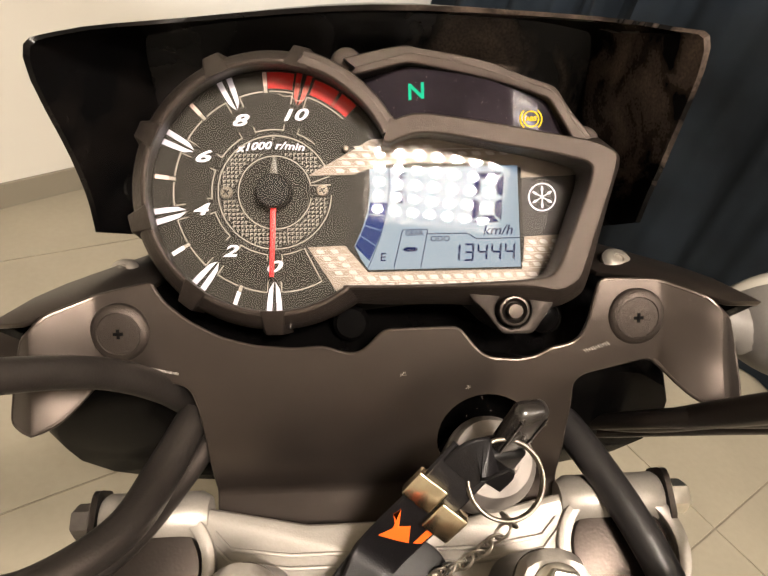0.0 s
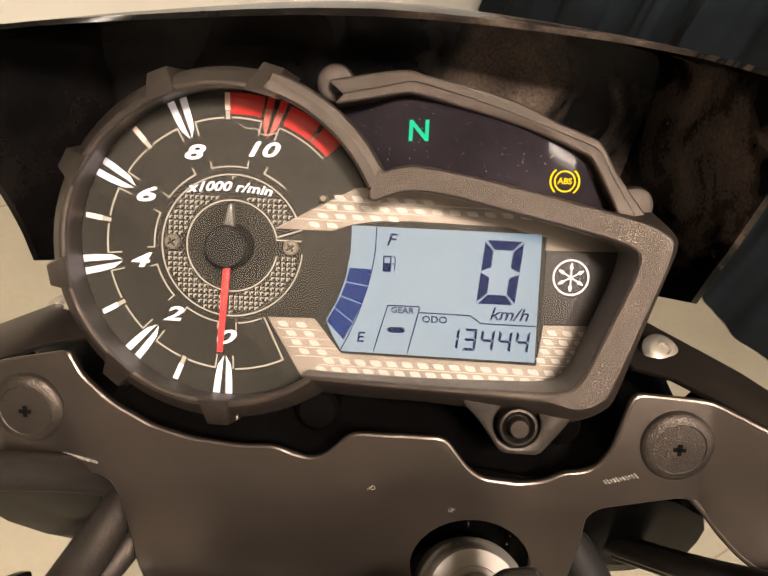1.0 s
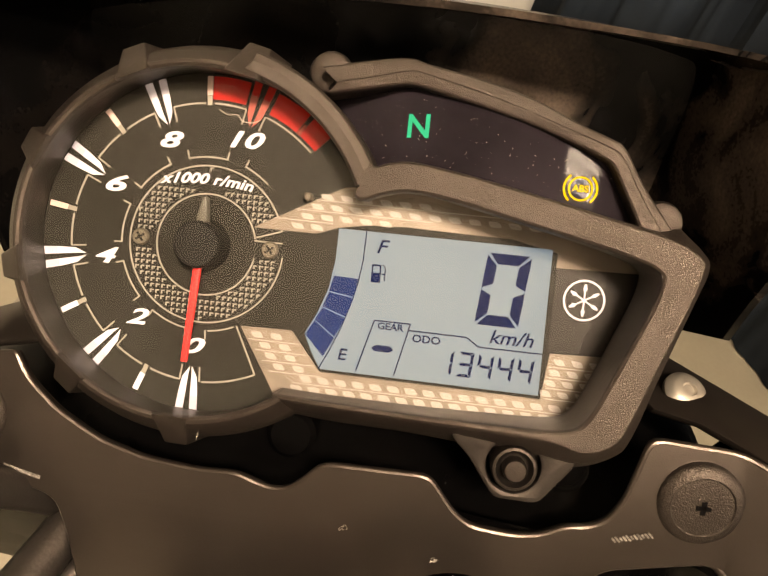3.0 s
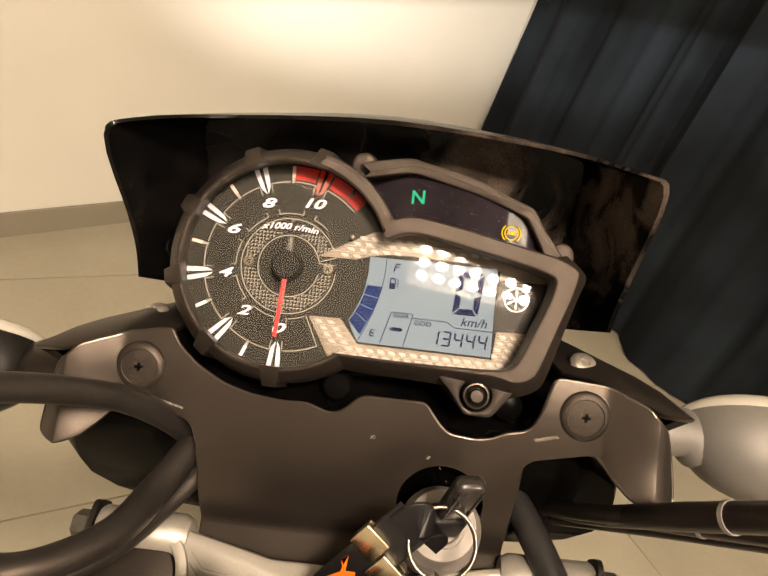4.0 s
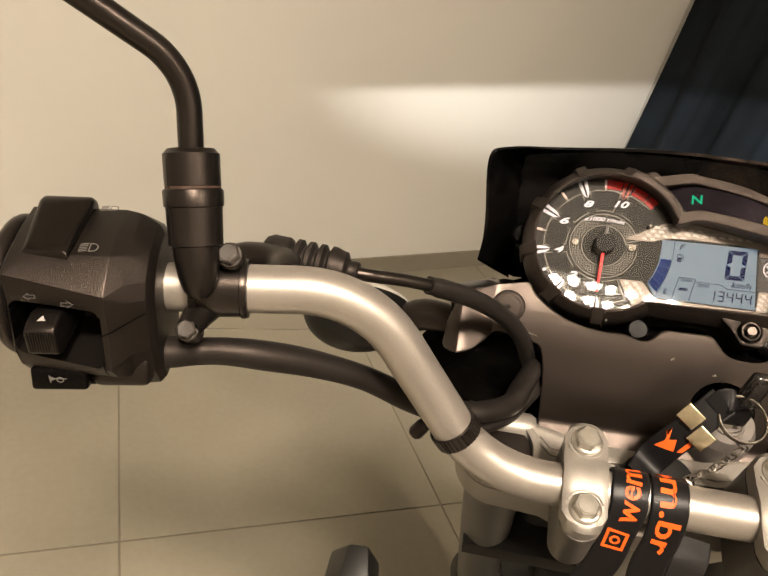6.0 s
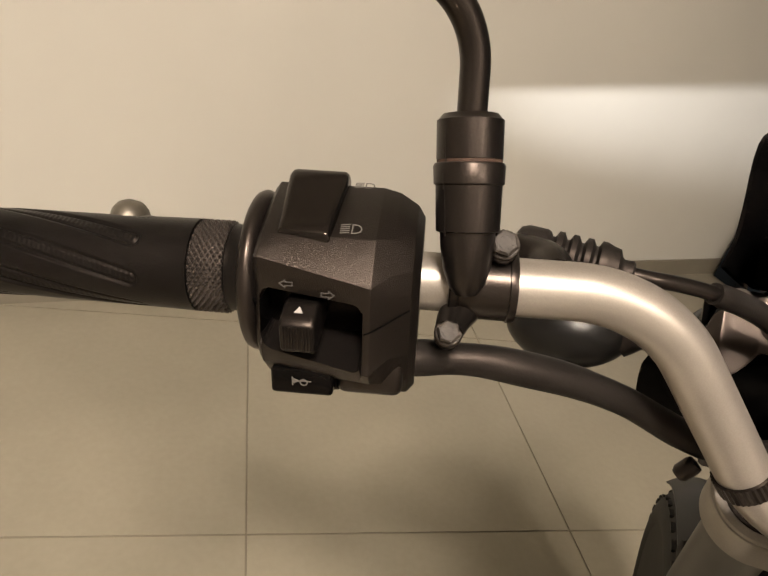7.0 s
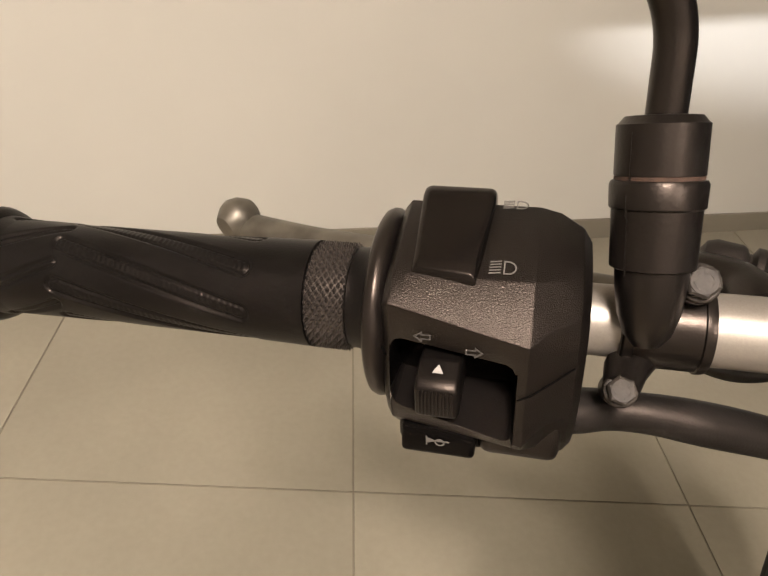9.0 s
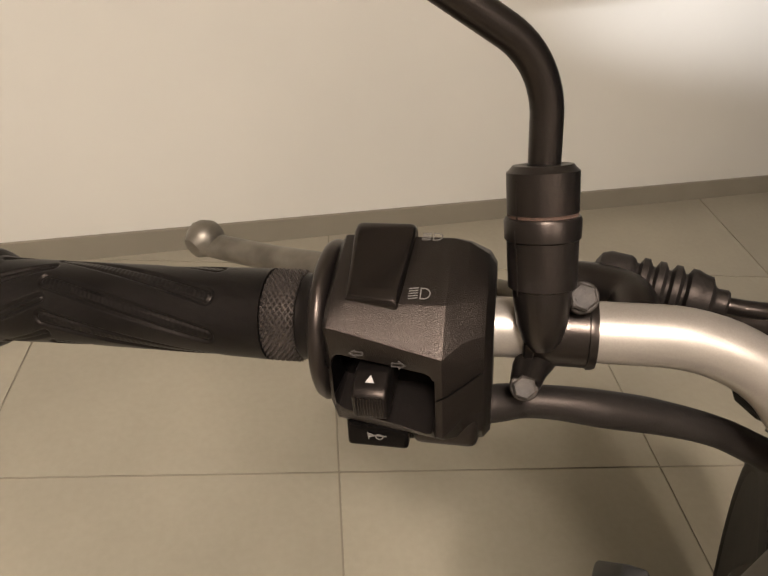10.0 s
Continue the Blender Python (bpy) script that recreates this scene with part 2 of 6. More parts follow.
def slab(loops, place, n0, n1, bevel=0.0, bm=None, seg=2):
    """A plate with holes: loops of (u, v), outline first, from depth n0 up to n1 in the frame place(u, v, n); bevel rounds the upper edges."""
    own = bmesh.new()
    edges = []
    for loop in loops:
        vs = [own.verts.new((u, v, n1)) for u, v in loop]
        edges += [own.edges.new((vs[i], vs[(i + 1) % len(vs)])) for i in range(len(vs))]
    bmesh.ops.triangle_fill(own, use_beauty=True, use_dissolve=False, edges=edges)
    bmesh.ops.dissolve_limit(own, angle_limit=0.01, verts=own.verts, edges=own.edges)
    top = list(own.faces)
    res = bmesh.ops.extrude_face_region(own, geom=top)
    moved = [g for g in res["geom"] if isinstance(g, bmesh.types.BMVert)]
    for v in moved:
        v.co.z = n0
    bmesh.ops.recalc_face_normals(own, faces=own.faces)
    if bevel:
        rim = [e for e in own.edges if all(abs(v.co.z - n1) < 1e-6 for v in e.verts) and any(abs(f.normal.z) < 0.5 for f in e.link_faces)]
        bmesh.ops.bevel(own, geom=rim, offset=bevel, segments=seg, profile=0.5, affect="EDGES", clamp_overlap=True)
    for v in own.verts:
        v.co = place(*v.co)
    if bm is None:
        return own
    tmp = bpy.data.meshes.new("tmp")
    own.to_mesh(tmp)
    own.free()
    bm.from_mesh(tmp)
    bpy.data.meshes.remove(tmp)
    return bm


def arc(r, a0, a1, n=24, c=(0, 0)):
    return [(c[0] + r * math.cos(radians(a0 + (a1 - a0) * k / n)), c[1] + r * math.sin(radians(a0 + (a1 - a0) * k / n))) for k in range(n + 1)]


def rounded(poly, r, n=4):
    """Corners of a flat outline rounded off."""
    out = []
    m = len(poly)
    for i in range(m):
        a, b, c = Vector(poly[i - 1]), Vector(poly[i]), Vector(poly[(i + 1) % m])
        d0, d1 = (a - b), (c - b)
        cut = min(r, d0.length * 0.45, d1.length * 0.45)
        p, q = b + d0.normalized() * cut, b + d1.normalized() * cut
        for k in range(n + 1):
            t = k / n
            w = p.lerp(b, t).lerp(b.lerp(q, t), t)
            out.append((w.x, w.y))
    return out


def box(size, centre, bm=None, rot=None, bevel=0.0):
    own = bmesh.new()
    bmesh.ops.create_cube(own, size=1)
    bmesh.ops.scale(own, vec=size, verts=own.verts)
    if bevel:
        bmesh.ops.bevel(own, geom=list(own.edges), offset=bevel, segments=3, profile=0.5, affect="EDGES")
    m = Matrix.Translation(centre) @ (rot.to_4x4() if rot is not None else Matrix())
    bmesh.ops.transform(own, matrix=m, verts=own.verts)
    if bm is None:
        return own
    tmp = bpy.data.meshes.new("tmp")
    own.to_mesh(tmp)
    own.free()
    bm.from_mesh(tmp)
    bpy.data.meshes.remove(tmp)
    return bm


def hexagon(r, h, centre, axis, up=(0, 0, 1), bm=None, turn=0.0):
    """A six-sided bolt head with a chamfered top."""
    a, e1, e2 = basis(axis, up)
    bm = bm or bmesh.new()
    c = Vector(centre)
    rows = []
    for rr, hh in ((r, 0), (r, h * 0.82), (r * 0.86, h)):
        rows.append([bm.verts.new(c + a * hh + (e1 * math.cos(radians(60 * k + turn)) + e2 * math.sin(radians(60 * k + turn))) * rr) for k in range(6)])
    for p, q in zip(rows, rows[1:]):
        for k in range(6):
            j = (k + 1) % 6
            bm.faces.new((p[k], p[j], q[j], q[k]))
    bm.faces.new(rows[0][::-1])
    bm.faces.new(rows[-1])
    return bm


def letters(text, size, place, depth, shear=0.0, align="CENTER", bold=0.0, width=0.0):
    """Writing as a thin solid, in the frame place(u, v, n)."""
    cu = bpy.data.curves.new("writing", "FONT")
    cu.body, cu.size, cu.shear, cu.align_x, cu.align_y, cu.offset = text, size, shear, align, "CENTER", bold
    cu.resolution_u = 3
    ob = new("writing", cu)
    me = bpy.data.meshes.new_from_object(ob.evaluated_get(bpy.context.evaluated_depsgraph_get()))
    bpy.data.objects.remove(ob)
    bpy.data.curves.remove(cu)
    bm = bmesh.new()
    bm.from_mesh(me)
    bpy.data.meshes.remove(me)
    bmesh.ops.remove_doubles(bm, verts=bm.verts, dist=1e-4)
    if width:
        xs = [v.co.x for v in bm.verts]
        mid, have = (max(xs) + min(xs)) / 2, max(xs) - min(xs)
        for v in bm.verts:
            v.co.x = (v.co.x - mid) * width / have
    res = bmesh.ops.extrude_face_region(bm, geom=list(bm.faces))
    for g in res["geom"]:
        if isinstance(g, bmesh.types.BMVert):
            g.co.z += depth
    for v in bm.verts:
        v.co = place(*v.co)
    return bm


def join(dst, src):
    tmp = bpy.data.meshes.new("tmp")
    src.to_mesh(tmp)
    src.free()
    dst.from_mesh(tmp)
    bpy.data.meshes.remove(tmp)
    return dst


def thing(name, label, category, m=None, group=""):
    ob = new(name)
    ob.empty_display_size = 0.05
    if m is not None:
        ob.matrix_world = m
    return tagged(ob, label, category, group)


# ---- the room ----
WALL_C, WALL_S = 1.801, 0.23407      # back wall: y = WALL_C + WALL_S * x
X0, X1, Y0, TOP = -2.7, 2.06, -2.9, 3.1


def back(x):
    return WALL_C + WALL_S * x


def upright(name, corners, z0, z1, mat, kind="structure", label="", category="wall"):
    bm = bmesh.new()
    lo = [bm.verts.new((x, y, z0)) for x, y in corners]
    f = bm.faces.new(lo)
    res = bmesh.ops.extrude_face_region(bm, geom=[f])
    for g in res["geom"]:
        if isinstance(g, bmesh.types.BMVert):
            g.co.z = z1
    ob = finish(name, bm, mat, smooth=0, scale=1)
    return tagged(ob, label, category, kind=kind)


upright("wall_north", [(X0 - 0.2, back(X0 - 0.2)), (X1 + 0.2, back(X1 + 0.2)), (X1 + 0.2, back(X1 + 0.2) + 0.15), (X0 - 0.2, back(X0 - 0.2) + 0.15)], -0.05, TOP, WALL,
        label="plain cream painted wall behind the motorcycle")
upright("wall_east", [(X1, Y0), (X1 + 0.15, Y0), (X1 + 0.15, back(X1) - 0.002), (X1, back(X1) - 0.002)], -0.05, TOP, UNSEEN, label="unseen wall behind the curtain, darkened to cut bounce light")
upright("wall_west", [(X0 - 0.15, Y0), (X0, Y0), (X0, back(X0) - 0.002), (X0 - 0.15, back(X0 - 0.15) - 0.002)], -0.05, TOP, UNSEEN, label="unseen side wall, darkened to cut bounce light")
upright("wall_south", [(X0 - 0.15, Y0 - 0.15), (X1 + 0.15, Y0 - 0.15), (X1 + 0.15, Y0 - 0.002), (X0 - 0.15, Y0 - 0.002)], -0.05, TOP, UNSEEN, label="unseen rear wall, darkened to cut bounce light")
upright("ceiling", [(X0 - 0.3, Y0 - 0.3), (X1 + 0.3, Y0 - 0.3), (X1 + 0.3, back(X1 + 0.3)), (X0 - 0.3, back(X0 - 0.3))], TOP + 0.002, TOP + 0.12, CEIL,
        label="plain white painted ceiling", category="ceiling")
bs = 0.011
upright("baseboard", [(X0, back(X0) - bs), (X1, back(X1) - bs), (X1, back(X1) - 0.001), (X0, back(X0) - 0.001)], 0.0, 0.081, SKIRT,
        label="beige tile skirting along the cream wall", category="baseboard")
floor = upright("floor", [(X0 - 0.15, Y0 - 0.15), (X1 + 0.15, Y0 - 0.15), (X1 + 0.15, back(X1 + 0.15)), (X0 - 0.15, back(X0 - 0.15))], -0.06, -0.0035, GROUT,
                label="floor of large beige porcelain tiles with thin brown joints", category="floor")

# ---- curtain ----


def curtain():
    bm = bmesh.new()
    ny, nz = 260, 14
    rows = []
    for i in range(ny + 1):
        y = 2.235 - (2.235 + 1.6) * i / ny
        ph = y * 21 + 1.9 * math.sin(y * 4.3 + 0.6) + 0.9 * math.sin(y * 9.7)
        amp = 0.034 + 0.016 * math.sin(y * 6.1 + 1)
        col = []
        for k in range(nz + 1):
            z = 0.006 + 2.45 * k / nz
            w = amp * (1.12 - 0.25 * k / nz) * math.sin(ph + 0.25 * math.sin(z * 2.2 + y * 3)) + 0.010 * math.sin(2.3 * ph + z) + 0.005 * math.sin(4.1 * ph + 2.0 * z)
            col.append(bm.verts.new((1.992 + 0.8 * w + 0.008 * math.sin(z * 3 + y * 2), y, z)))
        rows.append(col)
    for p, q in zip(rows, rows[1:]):
        for k in range(nz):
            bm.faces.new((p[k], q[k], q[k + 1], p[k + 1]))
    res = bmesh.ops.extrude_face_region(bm, geom=list(bm.faces))
    for g in res["geom"]:
        if isinstance(g, bmesh.types.BMVert):
            g.co.x += 0.003
    th = thing("curtain", "floor-length dark navy curtain hanging in folds", "curtain", pose(0, 0, 0))
    finish("cloth", bm, CLOTH, th, smooth=60, scale=1)
    rod = sweep([(1.992, 2.16, 2.48), (1.992, -1.65, 2.48)], 0.011, 12)
    finish("rail", rod, BLACKMETAL, th, scale=1)
    return th


curtain()


def ceiling_light():
    th = thing("ceiling_light", "square white ceiling light fitting, switched on", "ceiling light", pose(*LAMPS[0], TOP, 0, 0, -30) @ Matrix.Scale(1.28, 4), "ceiling lights")
    frame_bm = slab([rounded([(-0.26, -0.22), (0.26, -0.22), (0.26, 0.22), (-0.26, 0.22)], 0.02), rounded([(-0.235, -0.195), (0.235, -0.195), (0.235, 0.195), (-0.235, 0.195)], 0.01)],
                    lambda u, v, n: Vector((u, v, -n)), 0.0, 0.03)
    finish("frame", frame_bm, CEIL, th, scale=1)
    # rows of bright diodes, the light of the room
    for i in range(7):
        for j in range(6):
            c = Vector(((i - 3) * 0.062, (j - 2.5) * 0.062, -0.012))
            bm = bmesh.new()
            bm.faces.new([bm.verts.new(c + Vector((0.0185 * math.cos(a * math.tau / 6), -0.0185 * math.sin(a * math.tau / 6), 0))) for a in range(6)])
            finish("diode", bm, LAMPGLOW, th, scale=1)
    plate = slab([[(-0.233, -0.193), (0.233, -0.193), (0.233, 0.193), (-0.233, 0.193)]], lambda u, v, n: Vector((u, v, -n)), 0.001, 0.005)
    finish("plate", plate, CEIL, th, scale=1)
    return th


# the second one is smaller
small = copy_thing(ceiling_light(), pose(*LAMPS[1], TOP, 0, 0, -30))
small.scale = (0.8, 0.8, 0.8)
small["label"] = "small square white ceiling light fitting, switched on"

# ==== motorcycle ====
moto = thing("motorcycle", "black naked motorcycle with silver handlebar, leaning on its stand", "motorcycle", BIKE)

# ---- instrument cluster, drawn on its tilted face ----
FC = Vector((-38.48, 143.92, 63.58))
FU, FV, FN = Vector((1, 0, 0)), Vector((0, 0.59218, 0.80581)), Vector((0, -0.80581, 0.59218))


def face(u, v, n=0.0):
    return FC + FU * u + FV * v + FN * n


def leaning(u, v, n=0.0):
    """On the warning window, which curves up towards its outer end."""
    return face(u, v, n + 9.4 - 0.0052 * (u - 94) ** 2 - 0.03 * (v - 30))


def glazed(u, v, n=0.0):
    """On the clear lens, which leans a little against the dial."""
    return face(u, v, n + 1.6 - 0.055 * (u - 40) - 0.055 * v)


def turned(angle, r0=0.0, c=(0, 0)):
    """A frame on the dial with u along the radius at that angle."""
    ca, sa = math.cos(radians(angle)), math.sin(radians(angle))
    return lambda u, v, n: face(c[0] + ca * (u + r0) - sa * v, c[1] + sa * (u + r0) + ca * v, n)


def rim_outline():
    pts = []
    a = 58.0
    while a <= 296:
        pts.append((46.4 * math.cos(radians(a)), 46.4 * math.sin(radians(a))))
        a += 2.0
    return pts


OUT_R = [(27.5, -46.5), (62, -43.6), (73, -45.4), (81, -54.2), (90.4, -56.0), (97.0, -49.5), (101.4, -48.4), (111.2, -42.3), (115.2, -36.9), (121.4, -14.6), (128.2, 6.6), (126.6, 10.3),
         (113.3, 24.7), (105.6, 36.4), (96, 40.7), (69, 48.6), (50, 51.6), (33, 48.5)]


def soft(pts, r, n=4):
    """Rounds the inner corners of an open line of points."""
    out = [pts[0]]
    for a, b, c in zip(pts, pts[1:], pts[2:]):
        a, b, c = Vector(a), Vector(b), Vector(c)
        p, q = b + (a - b) * min(0.45, r / (a - b).length), b + (c - b) * min(0.45, r / (c - b).length)
        out += [tuple(p * (1 - t) ** 2 + b * 2 * t * (1 - t) + q * t ** 2) for t in (k / n for k in range(n + 1))]
    return out + [pts[-1]]


OUT_R = soft(OUT_R, 3.2)


def loft(rows, ends=True, bm=None):
    """A skin over rows of points of equal length."""
    bm = bm or bmesh.new()
    grid = [[bm.verts.new(p) for p in row] for row in rows]
    for p, q in zip(grid, grid[1:]):
        for k in range(len(p) - 1):
            bm.faces.new((p[k], p[k + 1], q[k + 1], q[k]))
    if ends:
        bm.faces.new(grid[0])
        bm.faces.new(grid[-1][::-1])
    return bm


def frame_rows(stations, steps):
    """Sections of a frame along its stations of (inner u v, outer u v, height, skirt u v height)."""
    rows = []
    for ui, vi, uo, vo, n, us, vs, ns in spline(stations, steps):
        a, b, k = Vector((ui, vi)), Vector((uo, vo)), Vector((us, vs))
        out = (b - a).normalized()
        pts = [(a + out * 0.7, 3.0), (a, n - 1.2), (a + out * 0.25, n - 0.4), (a + out * 0.8, n)]
        pts += [(a.lerp(b, 0.5), n + 0.1), (b - out * min(0.8, (b - a).length * 0.4), n)]
        pts += [(b - out * 0.25, n - 0.4), (b, n - 1.3), (b.lerp(k, 0.55), n + (ns - n) * 0.5), (k, ns), (k, ns - 12)]
        rows.append([face(p.x, p.y, h) for p, h in pts])
    return rows


# the frame round the display, from its lower inner end round to the brow under the warning window
DISPLAY_FRAME = [(24.4, -35.0, 25.6, -36.6, 13.4, 27.0, -42.0, 3), (40, -35.3, 40, -37.0, 14.5, 40, -43, 3), (60, -35.4, 60, -37.2, 16, 60, -43.5, 3), (80, -35.0, 80, -37.3, 17.8, 80, -44.5, 5),
                 (92, -34.5, 92.5, -37.6, 19, 93, -45.5, 7), (97.6, -33.4, 101, -39.0, 19.8, 102.5, -45.5, 8), (100.4, -30.6, 107.4, -36.2, 20.3, 111, -42, 8),
                 (102.6, -26, 110.2, -31, 20.6, 115, -36.5, 8), (107.2, -14, 115.2, -16, 21, 120.5, -18, 8), (111.2, -3.4, 119.8, -2, 21.5, 125.5, -1, 8),
                 (112.5, 1.8, 121.6, 5.4, 21.8, 128, 6.5, 8), (112.2, 4.6, 121.4, 9.0, 21.8, 126.8, 10.5, 8), (109.6, 6.4, 117.2, 12.0, 21.4, 118.5, 16, 12)]
BROW_FRAME = [(109.6, 6.4, 117.2, 12.0, 21.4, 118.5, 16, 12), (107.4, 7.0, 112.4, 13.6, 21.1, 113.0, 15.2, 13), (103.5, 8.2, 106.2, 15.1, 20.6, 106.3, 15.5, 16.4), (94, 10.4, 95, 17.6, 19.4, 95, 18, 12.8), (78, 13.8, 79, 21.1, 17.8, 79, 21.5, 7.6), (62, 17.1, 63, 24.1, 16.4, 63, 24.6, 2.6),
              (53, 17.9, 53, 25.3, 15.7, 53, 26, -0.9), (47, 16.6, 48, 24.6, 15.1, 48, 25.2, -2.6), (42.6, 14.9, 45.0, 23.6, 14.7, 44.6, 24.6, -3.8), (40.4, 15.6, 43.5, 24.9, 14.4, 43, 26, -4.2)]
# the stepped frame over the warning window: its inner edge, step and outer edge
HOOD = [(29.6, 42.6, 31.2, 45.6, 27.0, 49.8), (40.0, 44.2, 40.9, 47.3, 39.3, 51.8), (48.3, 45.6, 47.8, 48.6, 47.2, 52.6), (51.3, 45.6, 51.5, 49.0, 51.4, 52.5), (54.3, 45.0, 54.2, 48.4, 54.8, 51.4), (67.8, 41.3, 67.4, 44.6, 67.7, 48.2),
        (80.6, 37.4, 79.8, 40.4, 80.3, 44.1), (90.7, 33.5, 90.4, 36.3, 91.3, 38.9), (97.7, 30.4, 99.2, 32.9, 99.9, 35.4), (100.4, 28.4, 102.6, 30.4, 103.2, 33.2), (103.8, 22.2, 107.0, 22.7, 107.9, 25.4),
        (107.8, 14.6, 112.4, 14.6, 115.6, 15.2)]


def hood_rows():
    rows = []
    for a0, a1, b0, b1, c0, c1 in spline(HOOD, 4):
        n = 5.0 + 0.2 * (a0 - 50)
        a, b, c = Vector((a0, a1)), Vector((b0, b1)), Vector((c0, c1))
        o = (c - a).normalized()
        pts = [(a + o * 0.3, n - 9), (a, n - 1.0), (a + o * 0.25, n - 0.3), (a + o * 0.7, n), (b - o * 0.5, n + 0.3), (b - o * 0.1, n + 0.3), (b, n - 0.5), (b + o * 0.3, n - 0.3), (c - o * 0.7, n - 0.7), (c - o * 0.2, n - 1.2), (c, n - 2.2), (c + o * 0.8, n - 16)]
        rows.append([face(p.x, p.y, h) for p, h in pts])
    return rows


def cluster():
    back_bm = slab([rim_outline() + OUT_R], face, -32, -14, 0)
    ob = part("instrument_cluster", back_bm, SHELF, moto, "instrument cluster with round tachometer and rectangular display")
    part("display_frame", loft(frame_rows(DISPLAY_FRAME, 4)), GRAINED, ob, "grained dark plastic frame round the display", 16)
    part("brow", loft(frame_rows(BROW_FRAME, 4)), GRAINED, ob, "grained dark plastic brow under the warning lamps", 16)
    part("hood", loft(hood_rows()), GRAINED, ob, "stepped grained frame over the warning lamps", 16)
    # round rim falling away outwards, a broad raised arch beside the warning window
    slim = [(45.4, 0.4), (43.5, 12.4), (43.7, 13.4), (44.3, 13.9), (45.3, 13.5), (48.8, 9.6), (51.0, 5.0), (51.6, 0.6), (51.6, -3.0), (50.6, -16.0)]
    broad = [(45.4, 0.4), (44.2, 12.4), (44.4, 13.3), (45.0, 13.9), (47.6, 14.1), (49.6, 13.5), (50.3, 12.6), (50.6, 8.0), (50.8, -3.0), (50.6, -16.0)]
    rows = []
    for k in range(142):
        a = 24.5 + 2.0 * k
        prof = broad if a < 76 else slim
        rows.append([face(r * math.cos(radians(a)), r * math.sin(radians(a)), n) for r, n in prof])
    part("dial_rim", loft(rows), GRAINED, ob, "grained round rim of the tachometer", 18)
    # wedge-shaped tabs standing on the round rim
    for a in (76.5, 113, 154, 192, 231, 269):
        pl = turned(a)
        bm = bmesh.new()
        low = [bm.verts.new(pl(u, v, n)) for u, v, n in ((43.5, -5.4, 12.0), (53.2, -6.0, -5.0), (53.2, 6.0, -5.0), (43.5, 5.4, 12.0))]
        top = [bm.verts.new(pl(u, v, n)) for u, v, n in ((43.3, -4.4, 15.2), (52.8, -3.0, 7.6), (52.8, 3.0, 7.6), (43.3, 4.4, 15.2))]
        bm.faces.new(top)
        bm.faces.new(low[::-1])
        for k in range(4):
            bm.faces.new((low[k], low[(k + 1) % 4], top[(k + 1) % 4], top[k]))
        bmesh.ops.recalc_face_normals(bm, faces=bm.faces)
        bmesh.ops.bevel(bm, geom=bm.edges[:], offset=0.5, segments=2, profile=0.5, affect="EDGES", clamp_overlap=True)
        part("rim_tab", bm, GRAINED, ob)
    # pod of the reset button, below the frame
    pod = soft([(69.5, -36.5), (70.2, -40.6), (75.0, -45.0), (82.0, -54.6), (93.2, -54.8), (101.0, -44.6), (103.0, -37)], 2.0)
    part("button_pod", slab([pod, arc(6.7, 0, 360, 32, (86.2, -46.0))[:-1]], face, -8.0, 12.4, 0.9), SLEEVE, ob, "smooth black pod of the reset button")
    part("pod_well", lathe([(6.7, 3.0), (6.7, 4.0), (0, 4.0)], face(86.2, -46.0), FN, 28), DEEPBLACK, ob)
    plate = slab([arc(45.5, 24, 303, 60) + [(112, -39), (114, 4), (108, 9), (54, 17)]], face, -3.0, 0.0)
    part("dial_plate", plate, DIAL, ob, "charcoal dial plate")
    rows = []
    for k in range(43):
        u = 27 + 2.0 * k
        lo, hi = 22 - 0.18 * max(0, u - 54), (47 if u < 51 else 48.5 - 0.375 * (u - 51)) - 1.3 * max(0, u - 100)
        rows.append([leaning(u, lo + (hi - lo) * i / 4, 1.6) for i in range(5)])
    win = loft(rows, False)
    part("warning_window", win, SMOKE, ob, "smoked warning lamp window", 60)
    for x, y, r in ((28.0, 50.0, 6.2), (120.5, 18.4, 6.0)):
        part("lug", lathe([(r, -18), (r, -8.5), (r - 0.8, -6.2), (r - 2.0, -5.4), (0, -5.2)], face(x, y), FN, 24), GRAINED, ob)
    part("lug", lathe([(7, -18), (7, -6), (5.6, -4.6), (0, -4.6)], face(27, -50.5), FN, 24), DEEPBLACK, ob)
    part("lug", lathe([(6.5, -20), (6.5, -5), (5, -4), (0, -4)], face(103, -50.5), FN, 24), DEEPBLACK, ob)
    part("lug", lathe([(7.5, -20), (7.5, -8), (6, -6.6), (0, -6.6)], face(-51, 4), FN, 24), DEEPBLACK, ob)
    # reset knob
    part("reset_button", lathe([(5.7, 3.6), (5.7, 13.6), (5.3, 14.5), (4.6, 14.6), (3.7, 13.0), (3.3, 12.8), (0, 12.8)], face(86.2, -46.0), FN, 32), RUBBER, ob, "black rubber reset button")
    part("button_tip", lathe([(3.0, 12.4), (2.9, 15.6), (2.5, 16.2), (0, 16.3)], face(86.2, -46.0), FN, 24), SATIN, ob)

